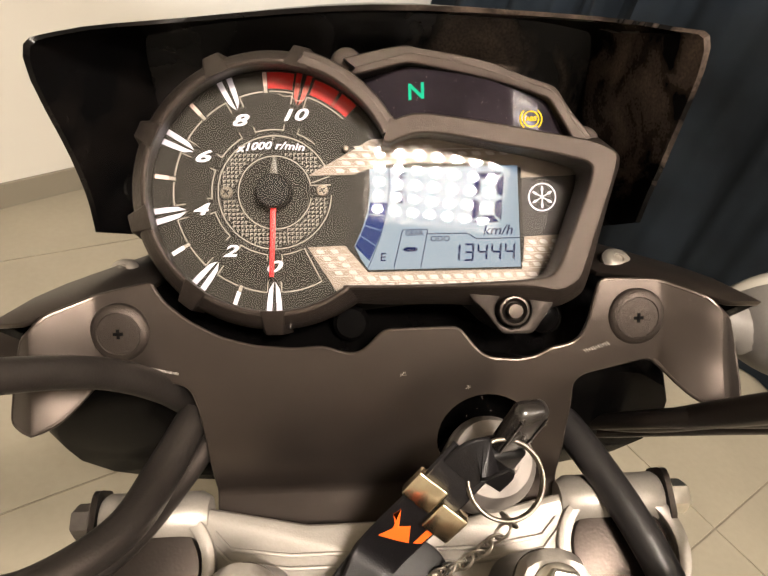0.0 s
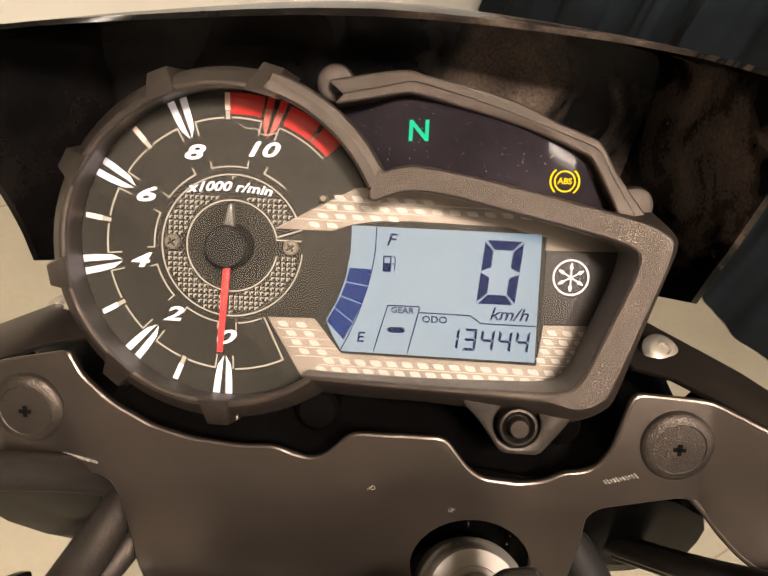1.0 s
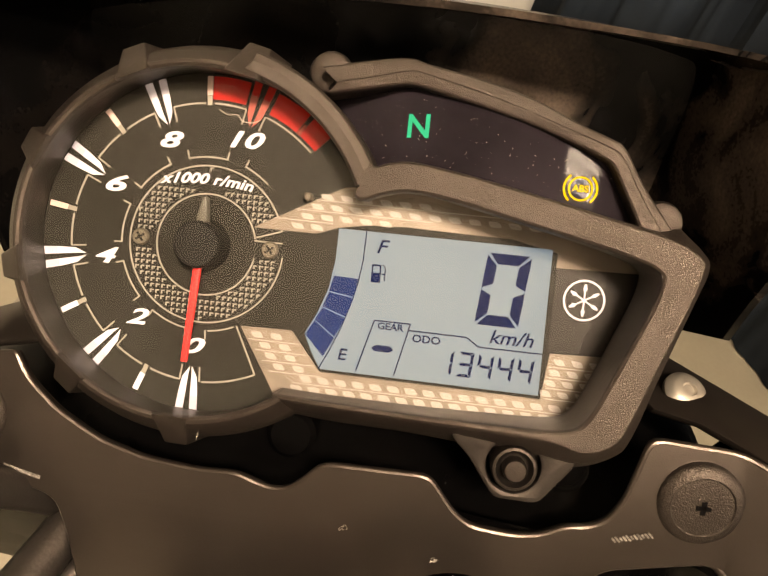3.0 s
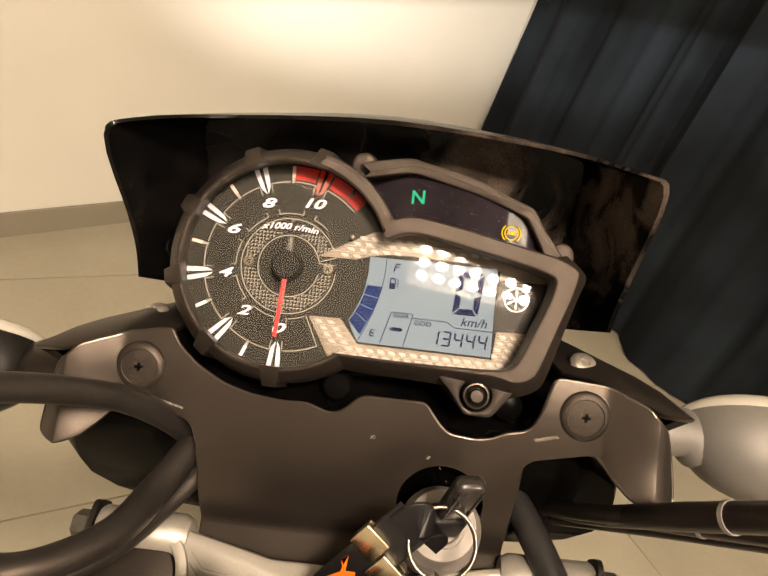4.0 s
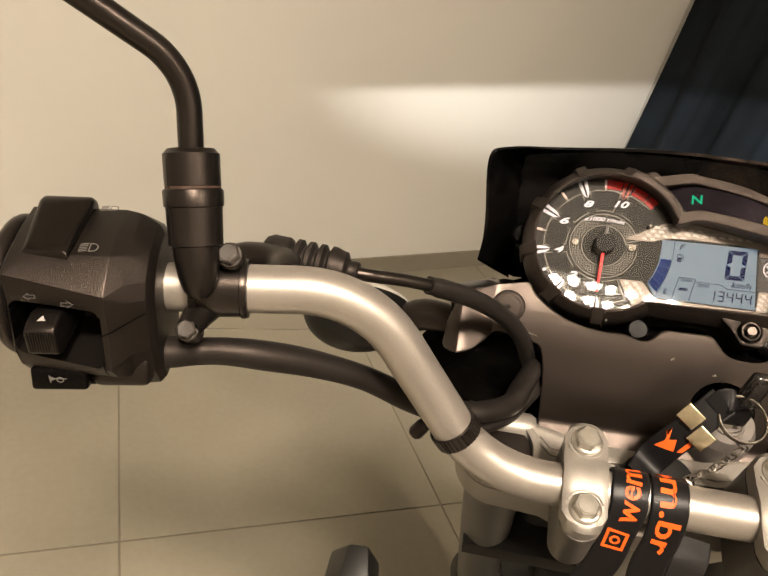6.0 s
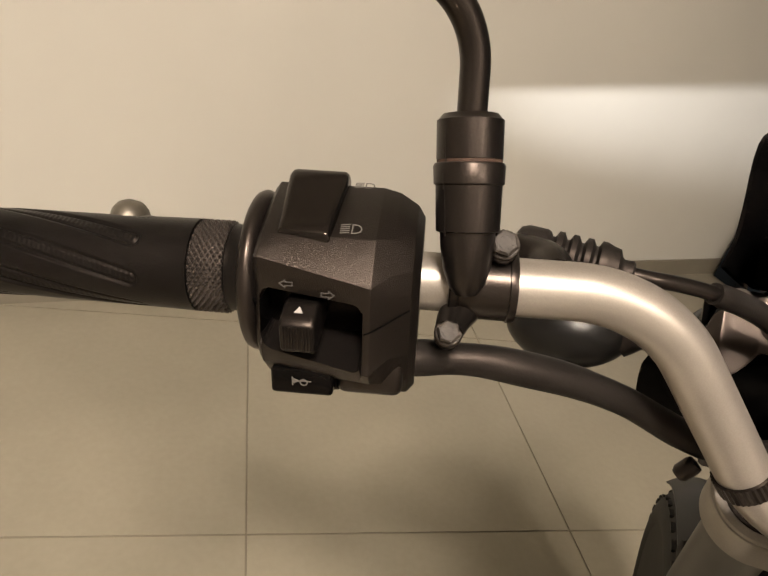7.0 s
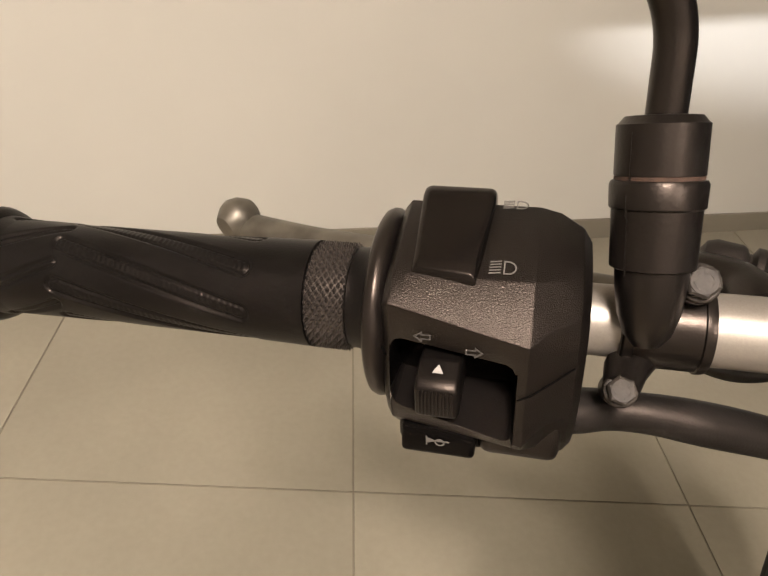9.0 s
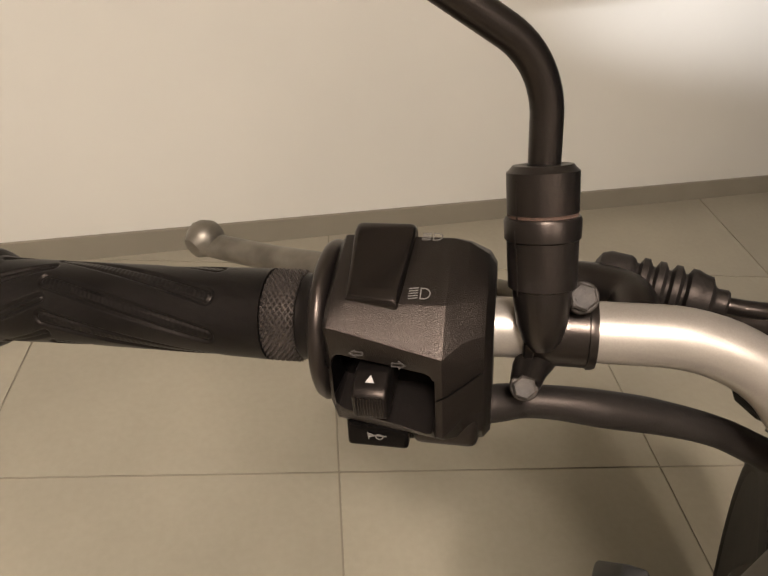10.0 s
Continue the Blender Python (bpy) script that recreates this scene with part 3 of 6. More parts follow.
    # dial scale
    def tick(v, cls):
        ang = 267.8 - 19.39 * v
        pl = turned(ang)
        if cls == "major":
            for s in (1, -1):
                part("tick", slab([[(33.5, 0.25 * s), (36.4, 2.0 * s), (41.3, 2.7 * s), (41.3, 0.7 * s), (35.6, 0.5 * s)][::s]], pl, 0.0, 0.25), WHITE if v < 10 else REDPALE, ob)
                part("tick_end", slab([[(41.4, 0.7 * s), (41.4, 2.7 * s), (45.2, 3.0 * s), (45.2, 0.9 * s)][::-s]], pl, 0.0, 0.22), TICKEND if v < 10 else REDP, ob)
        else:
            part("tick", slab([[(39.6, -0.75), (44.6, -0.75), (44.6, 0.75), (39.6, 0.75)]], pl, 0.0, 0.25), TICKPINK if v > 4 else WHITE, ob)
            part("tick_end", slab([[(37.0, -0.6), (39.4, -0.6), (39.4, 0.6), (37.0, 0.6)]], pl, 0.0, 0.2), GREY, ob)
    for v in (0, 2, 4, 6, 8, 10):
        tick(v, "major")
    for v in (1, 3, 5, 7, 9):
        tick(v, "minor")

    def band(r0, r1, a0, a1, mat, name, n=16, top=0.2):
        part(name, slab([arc(r0, a0, a1, n) + arc(r1, a1, a0, n)], face, 0.0, top), mat, ob)
    for a0, a1 in ((92.0, 78.8), (68.6, 55.8), (54.0, 45.4)):
        band(38.6, 44.6, a0, a1, REDP, "red_band")
    band(38.6, 41.6, 55.2, 54.4, REDPALE, "tick", 2)
    # thin scale lines
    ring_bm = bmesh.new()
    for v in range(0, 10, 2):
        a = 267.8 - 19.39 * v
        slab([arc(37.3, a - 4.2, a - 17.5, 12) + arc(37.75, a - 17.5, a - 4.2, 12)], face, 0, 0.15, bm=ring_bm)
        slab([arc(37.3, a - 21.3, a - 34.6, 12) + arc(37.75, a - 34.6, a - 21.3, 12)], face, 0, 0.15, bm=ring_bm)
        slab([arc(23.2, a - 6.5, a - 32, 14) + arc(23.6, a - 32, a - 6.5, 14)], face, 0, 0.15, bm=ring_bm)
    for a0, a1 in ((296, 273), (69, 46)):
        slab([arc(37.3, a0, a1, 12) + arc(37.75, a1, a0, 12)], face, 0, 0.15, bm=ring_bm)
        slab([arc(23.2, a0 - 2, a1 + 3, 12) + arc(23.6, a1 + 3, a0 - 2, 12)], face, 0, 0.15, bm=ring_bm)
    for v in range(0, 12, 2):
        a = 267.8 - 19.39 * v
        for s in (1, -1):
            pl = turned(a + s * 4.2)
            slab([[(33.4, -0.2), (37.5, -0.2), (37.5, 0.2), (33.4, 0.2)]], pl, 0, 0.15, bm=ring_bm)
            pl = turned(a + s * 6.5)
            slab([[(23.2, -0.2), (25.6, -0.2), (25.6, 0.2), (23.2, 0.2)]], pl, 0, 0.15, bm=ring_bm)
    pl = turned(296)
    slab([[(23.4, -0.2), (37.5, -0.2), (37.5, 0.2), (23.4, 0.2)]], pl, 0, 0.15, bm=ring_bm)
    for r, a0, a1 in ((13.4, 12, 180), (13.4, 180, 350), (20.9, 16, 180), (20.9, 180, 356)):
        slab([arc(r, a0, a1, 40) + arc(r + 0.4, a1, a0, 40)], face, 0, 0.15, bm=ring_bm)
    slab([[(13.6, 3.1), (20.6, 5.5), (20.6, 5.9), (13.6, 3.5)]], face, 0, 0.15, bm=ring_bm)
    slab([[(13.0, 2.6), (20.9, 2.6), (20.9, 2.2), (13.0, 2.2)]], face, 0, 0.15, bm=ring_bm)
    part("scale_line", ring_bm, GREY, ob)
    # knurled ring of small chevrons
    dots = bmesh.new()
    for i in range(-13, 14):
        for j in range(-13, 14):
            u, v = i * 1.55, j * 1.55
            r = math.hypot(u, v)
            if 14.4 < r < 20.2 and not (abs(v - 17.4) < 1.9 and abs(u) < 14) and math.hypot(abs(u) - 17.9, v) > 3.0 and not (u > 12 and 2.4 < v < 6.4):
                vs = [dots.verts.new(face(u + a, v + b, 0.22)) for a, b in ((-0.5, 0.5), (-0.5, -0.5), (-0.16, -0.5), (-0.16, 0.16), (0.5, 0.16), (0.5, 0.5))]
                lo = [dots.verts.new(face(u + a, v + b, 0.0)) for a, b in ((-0.5, 0.5), (-0.5, -0.5), (-0.16, -0.5), (-0.16, 0.16), (0.5, 0.16), (0.5, 0.5))]
                dots.faces.new(vs)
                for k in range(6):
                    dots.faces.new((vs[k], lo[k], lo[(k + 1) % 6], vs[(k + 1) % 6]))
    kn = part("knurling", dots, GREY, ob, "fine grey chevron pattern")
    kn["kind"] = "stuff"
    for txt, u, v in (("8", -11.6, 26.8), ("6", -25.8, 13.8), ("4", -27.2, -5.8), ("2", -17.2, -21.6), ("0", -0.9, -27.9), ("10", 8.9, 28.5)):
        part("numeral", letters(txt, 6.0, lambda a, b, n, u=u, v=v: face(u + a, v + b, n), 0.25, 0.32, bold=0.14, width=9.4 if txt == "10" else 6.2), WHITE, ob)
    part("numeral", letters("x1000 r/min", 3.9, lambda a, b, n: face(-1.2 + a, 17.4 + b - 0.006 * a * a, n), 0.25, 0.3, bold=0.08, width=25.6), WHITE, ob)
    for u in (-17.9, 17.6):
        sc = lathe([(2.3, 0), (2.3, 0.7), (1.9, 1.2), (0, 1.3)], face(u, 0.4), FN, 20)
        part("dial_screw", sc, SCREW, ob, "steel cross-head screw")
        # charcoal bars on the screw head paint the shade of its slot
        cross = slab([[(-1.4, -0.3), (1.4, -0.3), (1.4, 0.3), (-1.4, 0.3)]], turned(35, 0, (u, 0.4)), 1.2, 1.36)
        slab([[(-0.3, -1.4), (0.3, -1.4), (0.3, 1.4), (-0.3, 1.4)]], turned(35, 0, (u, 0.4)), 1.2, 1.37, bm=cross)
        part("screw_slot", cross, DIAL, ob)
    hub = lathe([(6.8, 0.2), (6.6, 3.0), (6.3, 3.4), (6.2, 7.2), (5.6, 8.0), (0, 8.2)], face(0, 0), FN, 36)
    part("hub", hub, SHELF, ob, "black needle hub")
    pl = turned(266.6)
    part("needle", slab([[(5.6, -1.0), (31.5, -0.75), (31.5, 0.75), (5.6, 1.0)]], pl, 3.6, 4.8, 0.3), NEEDLE, ob, "red tachometer needle pointing to zero")
    part("needle_tail", slab([[(-12.4, -0.5), (-6, -1.5), (-6, 1.5), (-12.4, 0.5)]], pl, 3.6, 6.2, 0.4), GREYTAIL, ob)
    part("pin", lathe([(1.1, 0), (1.1, 3.4), (0.7, 3.8), (0, 3.8)], face(27.0, 15.4), FN, 14), SCREW, ob)

    # silver trim with printed lozenges
    top_trim = [(12.6, 6.0), (29.6, 6.0), (35.5, 8.2), (43, 9.6), (53, 10.1), (81, 9.8), (93.2, 7.4), (93.0, 3.6), (115, 4.2), (116, 9), (54, 20), (36.2, 18.9)]
    bot_trim = [(11.5, -20.8), (25.5, -20.5), (34.0, -30.8), (92.9, -31.2), (94.1, -18.8), (112, -18.2), (107, -39), (22.4, -38.6)]
    part("trim", slab([top_trim], face, 0, 0.45), BRUSHED, ob, "brushed silver trim with pale lozenges")
    part("trim", slab([bot_trim], face, 0, 0.45), BRUSHED, ob, "brushed silver trim with pale lozenges")
    part("badge_panel", slab([[(93.3, -18.4), (113, -18), (116.5, 3.6), (93.3, 3.2)]], face, 0, 0.3), BADGE, ob)
    loz = bmesh.new()

    def lozenge(u, v, w=1.7, h=0.85):
        slab([rounded([(u - w - 0.3, v + h), (u + w - 0.7, v + h), (u + w + 0.3, v - h), (u - w + 0.7, v - h)], 0.6, 2)], face, 0.4, 0.6, bm=loz)
    for r in range(2):
        for k in range(16):
            lozenge(30.5 + k * 4.75 - r * 2.2, -33.2 - r * 2.75)
    for r in range(4):
        for k in range(2):
            lozenge(16.2 + k * 5.4 + r * 2.1 + (r % 2) * 0.4, -22.6 - r * 2.7, 1.6, 0.8)
    for r in range(4):
        for k in range(3):
            lozenge(96.8 + k * 4.6 - r * 0.9, -20.9 - r * 2.85, 1.5, 0.8)
    for r, n in enumerate((2, 5, 12, 6)):
        for k in range(n):
            lozenge(24.5 + k * 5.2 + r * 2.4, 7.6 + r * 2.75, 1.7, 0.75)
    # pale rules between the rows
    for y in (-34.6, -37.4):
        slab([[(27.0, y), (108.0, y), (108.0, y + 0.22), (27.0, y + 0.22)]], face, 0.4, 0.58, bm=loz)
    for r in range(4):
        y = -24.1 - r * 2.7
        slab([[(14.0 + r * 2.1, y), (28.5 + r * 2.1, y), (28.5 + r * 2.1, y + 0.22), (14.0 + r * 2.1, y + 0.22)]], face, 0.4, 0.58, bm=loz)
        y = -22.4 - r * 2.85
        slab([[(94.0, y), (110.6 - r * 0.9, y), (110.6 - r * 0.9, y + 0.22), (94.0, y + 0.22)]], face, 0.4, 0.58, bm=loz)
    for r in range(3):
        y = 9.0 + r * 2.9
        slab([[(18.0 + r * 5.4, y), (34.0 + r * 26.0, y), (34.0 + r * 26.0, y + 0.22), (18.0 + r * 5.4, y + 0.22)]], face, 0.4, 0.58, bm=loz)
    lz = part("lozenges", loz, LOZENGE, ob)
    lz["kind"] = "stuff"
    # round badge drawn as a plain ring with bars
    ring = slab([arc(5.4, 0, 360, 40)[:-1], arc(4.9, 0, 360, 40)[:-1]], lambda u, v, n: face(101.1 + u, -4.0 + v, n), 0.25, 0.55)
    for a in range(30, 390, 60):
        slab([[(0.0, -0.2), (2.4, -0.2), (2.8, -0.6), (4.2, -0.2), (4.2, 0.2), (2.8, 0.6), (2.4, 0.2), (0.0, 0.2)]], turned(a, 0, (101.1, -4.0)), 0.25, 0.5, bm=ring)
    part("badge", ring, WHITE, ob, "white round badge")

    # display
    lcd = [(35.6, 8.0), (91.6, 8.2), (92.3, -30.2), (34.1, -29.9), (31.4, -25.6), (29.1, -20.8), (32.0, -15.0), (34.4, -8.0), (35.5, 0)]
    d_ob = part("display", slab([lcd], face, 0, 0.62), LCDM, ob, "pale blue backlit display showing zero and the distance")
    ink = bmesh.new()

    def bar(u0, v0, u1, v1, w):
        d = Vector((u1 - u0, v1 - v0)).normalized()
        nx, ny = -d.y * w / 2, d.x * w / 2
        slab([[(u0 + nx, v0 + ny), (u0 - nx, v0 - ny), (u1 - nx, v1 - ny), (u1 + nx, v1 + ny)]], face, 0.6, 0.75, bm=ink)
    fuel = [(43.0, 8.0), (42.8, 0), (42.0, -6), (40.6, -12), (38.6, -18.5), (36.2, -24.5), (33.7, -29.8)]
    edge_in = [(35.5, -4.2), (34.6, -8.7), (33.2, -13.0), (31.5, -16.7), (29.3, -20.9)]
    edge_out = [(42.0, -4.4), (41.1, -9.6), (39.6, -15.1), (37.2, -20.8), (34.6, -26.4)]
    for k in range(4):
        e = 0.35
        slab([[(edge_in[k][0], edge_in[k][1] - e), (edge_out[k][0], edge_out[k][1] - e), edge_out[k + 1], edge_in[k + 1]]], face, 0.6, 0.76, bm=ink)
    part("fuel_gauge", ink, FUEL, ob, "blue fuel gauge segments")
    ink = bmesh.new()
    for p, q in zip(fuel, fuel[1:]):
        bar(*p, *q, 0.3)
    bar(47.4, -15.2, 57.0, -15.2, 0.35)
    bar(47.4, -15.2, 43.8, -29.2, 0.35)
    bar(57.0, -15.2, 54.0, -29.4, 0.35)
    bar(56.6, -16.9, 72.2, -17.0, 0.35)
    bar(72.2, -17.0, 75.4, -19.2, 0.35)
    bar(75.4, -19.2, 92.0, -19.2, 0.35)
    slab([[(47.2, -22.6), (48.4, -21.7), (52.2, -21.7), (53.2, -22.6), (52.2, -23.4), (48.4, -23.4)]], face, 0.6, 0.76, bm=ink)
    for txt, size, u, v, sh in (("F", 5.2, 47.2, 4.2, 0.25), ("E", 4.4, 39.6, -25.4, 0.12), ("GEAR", 2.5, 51.8, -16.6, 0), ("ODO", 2.9, 61.6, -18.9, 0), ("km/h", 5.2, 83.6, -16.2, 0.25)):
        join(ink, letters(txt, size, lambda a, b, n, u=u, v=v: face(u + a * 1.1, v + b, 0.6 + n), 0.15, sh, bold=0.05))
    # petrol pump mark
    slab([[(45.3, -5.2), (47.8, -5.2), (47.8, -0.4), (45.3, -0.4)], [(45.7, -2.6), (47.4, -2.6), (47.4, -0.9), (45.7, -0.9)]], face, 0.6, 0.75, bm=ink)
    bar(47.9, -2.8, 48.9, -2.8, 0.3)
    bar(48.9, -4.6, 48.9, -1.2, 0.3)
    bar(48.9, -1.2, 48.2, -0.3, 0.3)

    def seven(ch, u, v, w, h, t, slant):
        on = {"0": "abcdef", "1": "bc", "2": "abged", "3": "abgcd", "4": "fgbc", "8": "abcdefg"}[ch]
        top, bot, gap = h / 2 + t * 0.55, h / 2 - t * 0.55, t * 0.08
        segs = {"a": [(t * 0.2, h), (w - t * 0.2, h), (w - t * 1.08, h - t), (t * 1.08, h - t)], "d": [(t * 1.08, t), (w - t * 1.08, t), (w - t * 0.2, 0), (t * 0.2, 0)],
                "g": [(t * 1.05, h / 2 + t / 2), (w - t * 1.05, h / 2 + t / 2), (w - t * 0.6, h / 2), (w - t * 1.05, h / 2 - t / 2), (t * 1.05, h / 2 - t / 2), (t * 0.6, h / 2)],
                "f": [(0, h - t * 0.18), (t, h - t * 1.14), (t, top), (0, h / 2 + gap)], "e": [(0, h / 2 - gap), (t, bot), (t, t * 1.14), (0, t * 0.18)],
                "b": [(w, h - t * 0.18), (w, h / 2 + gap), (w - t, top), (w - t, h - t * 1.14)], "c": [(w, h / 2 - gap), (w, t * 0.18), (w - t, t * 1.14), (w - t, bot)]}
        for s in on:
            slab([[(u + x + slant * y, v + y) for x, y in segs[s]]], face, 0.6, 0.76, bm=ink)
    seven("0", 73.6, -13.2, 11.4, 19.0, 2.8, 0.085)
    for k, ch in enumerate("13444"):
        seven(ch, 64.9 + k * 5.25, -27.6, 4.0, 6.7, 0.8, 0.08)
    part("display_marks", ink, INK, ob, "navy segment figures and lettering")

    # lamps behind the smoked window
    part("neutral_lamp", letters("N", 8.4, lambda a, b, n: leaning(53.7 + a, 35.8 + b, 1.6 + n), 0.15, 0, bold=0.16), NLAMP, ob, "green neutral lamp, lit")
    amber = slab([arc(3.0, 0, 360, 30)[:-1], arc(2.55, 0, 360, 30)[:-1]], lambda u, v, n: leaning(94.3 + u, 23.2 + v, n), 1.6, 1.76)
    for a0, a1 in ((-50, 50), (130, 230)):
        slab([arc(3.7, a0, a1, 12) + arc(4.2, a1, a0, 12)], lambda u, v, n: leaning(94.3 + u, 23.2 + v, n), 1.6, 1.76, bm=amber)
    join(amber, letters("ABS", 2.3, lambda a, b, n: leaning(94.3 + a, 23.2 + b, 1.6 + n), 0.15, 0, bold=0.06))
    part("abs_lamp", amber, AMBER, ob, "amber brake system lamp, lit")
    # dust specks and lint on lens and window
    rnd = random.Random(5)
    dust = bmesh.new()
    for k in range(330):
        if k < 230:
            u, v, n = rnd.uniform(36, 102), rnd.uniform(19, 44), 1.66
            if not (26.5 - max(0, u - 55) * 0.2 < v < 45.5 - max(0, u - 54) * 0.36):
                continue
        else:
            u, v, n = rnd.uniform(-42, 108), rnd.uniform(-36, 36), 5.42
            if math.hypot(u, v) > 42 and not (46 < u and -36 < v < 5):
                continue
        r = rnd.choice((0.06, 0.07, 0.09, 0.13))
        on = leaning if n < 2 else glazed
        dust.faces.new([dust.verts.new(on(u + r * math.cos(a) * rnd.uniform(0.7, 1.3), v + r * math.sin(a), n)) for a in (0.3, 1.8, 3.4, 4.9)])
    part("dust", dust, LINT, ob)["kind"] = "stuff"
    for pts in (((3.0, 34.8), (5.4, 33.6), (7.6, 33.9), (9.2, 32.4), (11.6, 32.2), (13.6, 33.0)), ((4.6, -47.4), (5.2, -48.6), (5.0, -50.4))):
        up = 5.5 if pts[0][1] > 0 else 9.1
        part("lint", sweep(spline([(glazed if up < 6 else face)(u, v, up) for u, v in pts], 4), 0.08, 5), LINT, ob)
    # clear lens over dial and display
    ln = part("lens", slab([arc(45.2, 25, 303, 50) + [(98.6, -38.2), (103.2, -36.2), (117.4, 1.2), (114.8, 6.2), (109.5, 8.0), (54.8, 17.6), (42.8, 15.0)]], glazed, 4.6, 5.4), LENS, ob, "clear plastic lens")
    ln.visible_shadow = False
    return ob


REDPALE = material("pale red dial print", (0.40, 0.095, 0.075), 0.5, spec=0.2)
# lilac put into the tick ends for the reflection in the lens edge
TICKEND = material("dial print tinted lilac for the lens edge reflection", (0.48, 0.47, 0.56), 0.5)
TICKPINK = material("pinkish dial print", (0.62, 0.46, 0.42), 0.5)
GREYTAIL = material("grey needle counterweight", (0.085, 0.08, 0.066), 0.4)
SCREW = material("dull screw steel", (0.16, 0.14, 0.11), 0.4, metal=0.6, stain=0.2, stain_size=400)
FUEL = material("blue display segments", (0.012, 0.024, 0.095), 0.6, spec=0.0)
LINT = material("pale lint and dust", (0.55, 0.50, 0.44), 0.8)
BADGE = material("dark badge panel", (0.022, 0.018, 0.016), 0.5, grain=0.1, grain_size=500, spec=0.2)
cluster()

# ---- cover panel round the cluster; s runs down its section ----
SECT = [(118, 48), (104, 30), (95, 13), (87.5, -6), (83, -20), (82.5, -34.5), (71, -48), (60, -59), (52, -67)]
BREAK = [0.0]
for p_, q_ in zip(SECT, SECT[1:]):
    BREAK.append(BREAK[-1] + math.dist(p_, q_))


def cover_at(x, s, n=0.0):
    i = max(k for k in range(len(SECT) - 1) if BREAK[k] <= max(s, 0) or k == 0)
    (y0, z0), (y1, z1) = SECT[i], SECT[i + 1]
    t = (s - BREAK[i]) / (BREAK[i + 1] - BREAK[i])
    return Vector((x, y0 + (y1 - y0) * t + n, z0 + (z1 - z0) * t))


COVER = [(-82.5, 5.0), (-81.7, 6.5), (-78.5, 11.8), (-70.1, 19.0), (-58.3, 25.6), (-46.3, 29.1), (-32.3, 30.5), (-21.7, 30.0), (-16.5, 32.0), (-12.1, 33.1), (-7.6, 32.3), (-4.0, 29.3), (0.5, 24.5), (27.3, 24.3),
         (30.0, 27.7), (34.5, 33.4), (39.1, 36.4), (50.0, 37.3), (57.3, 36.1), (62.7, 32.9), (68.2, 32.3), (72.7, 30.0), (76.1, 23.7), (78.0, 16.5), (80.6, 8.0), (95.6, 8.6), (103.5, 9.0), (117.5, 10.5),
         (124.5, 18.0), (129.0, 33.0), (130.6, 47.5), (112.5, 45.0), (98.4, 37.0), (74.0, 42.6), (70.2, 46.0), (69.8, 56.8), (68.6, 66), (67.6, 86), (68.5, 123), (63.0, 128), (29.7, 131), (6, 132),
         (-17, 131), (-60, 128), (-65.4, 123), (-64.8, 91), (-66.0, 66), (-67.4, 53), (-69.4, 44.6), (-72.5, 41.7), (-85.3, 38.4), (-99.8, 37), (-113, 45), (-130.6, 47.5), (-129, 33), (-124.5, 18.0), (-117.5, 10.5),
         (-103.5, 9.2)]


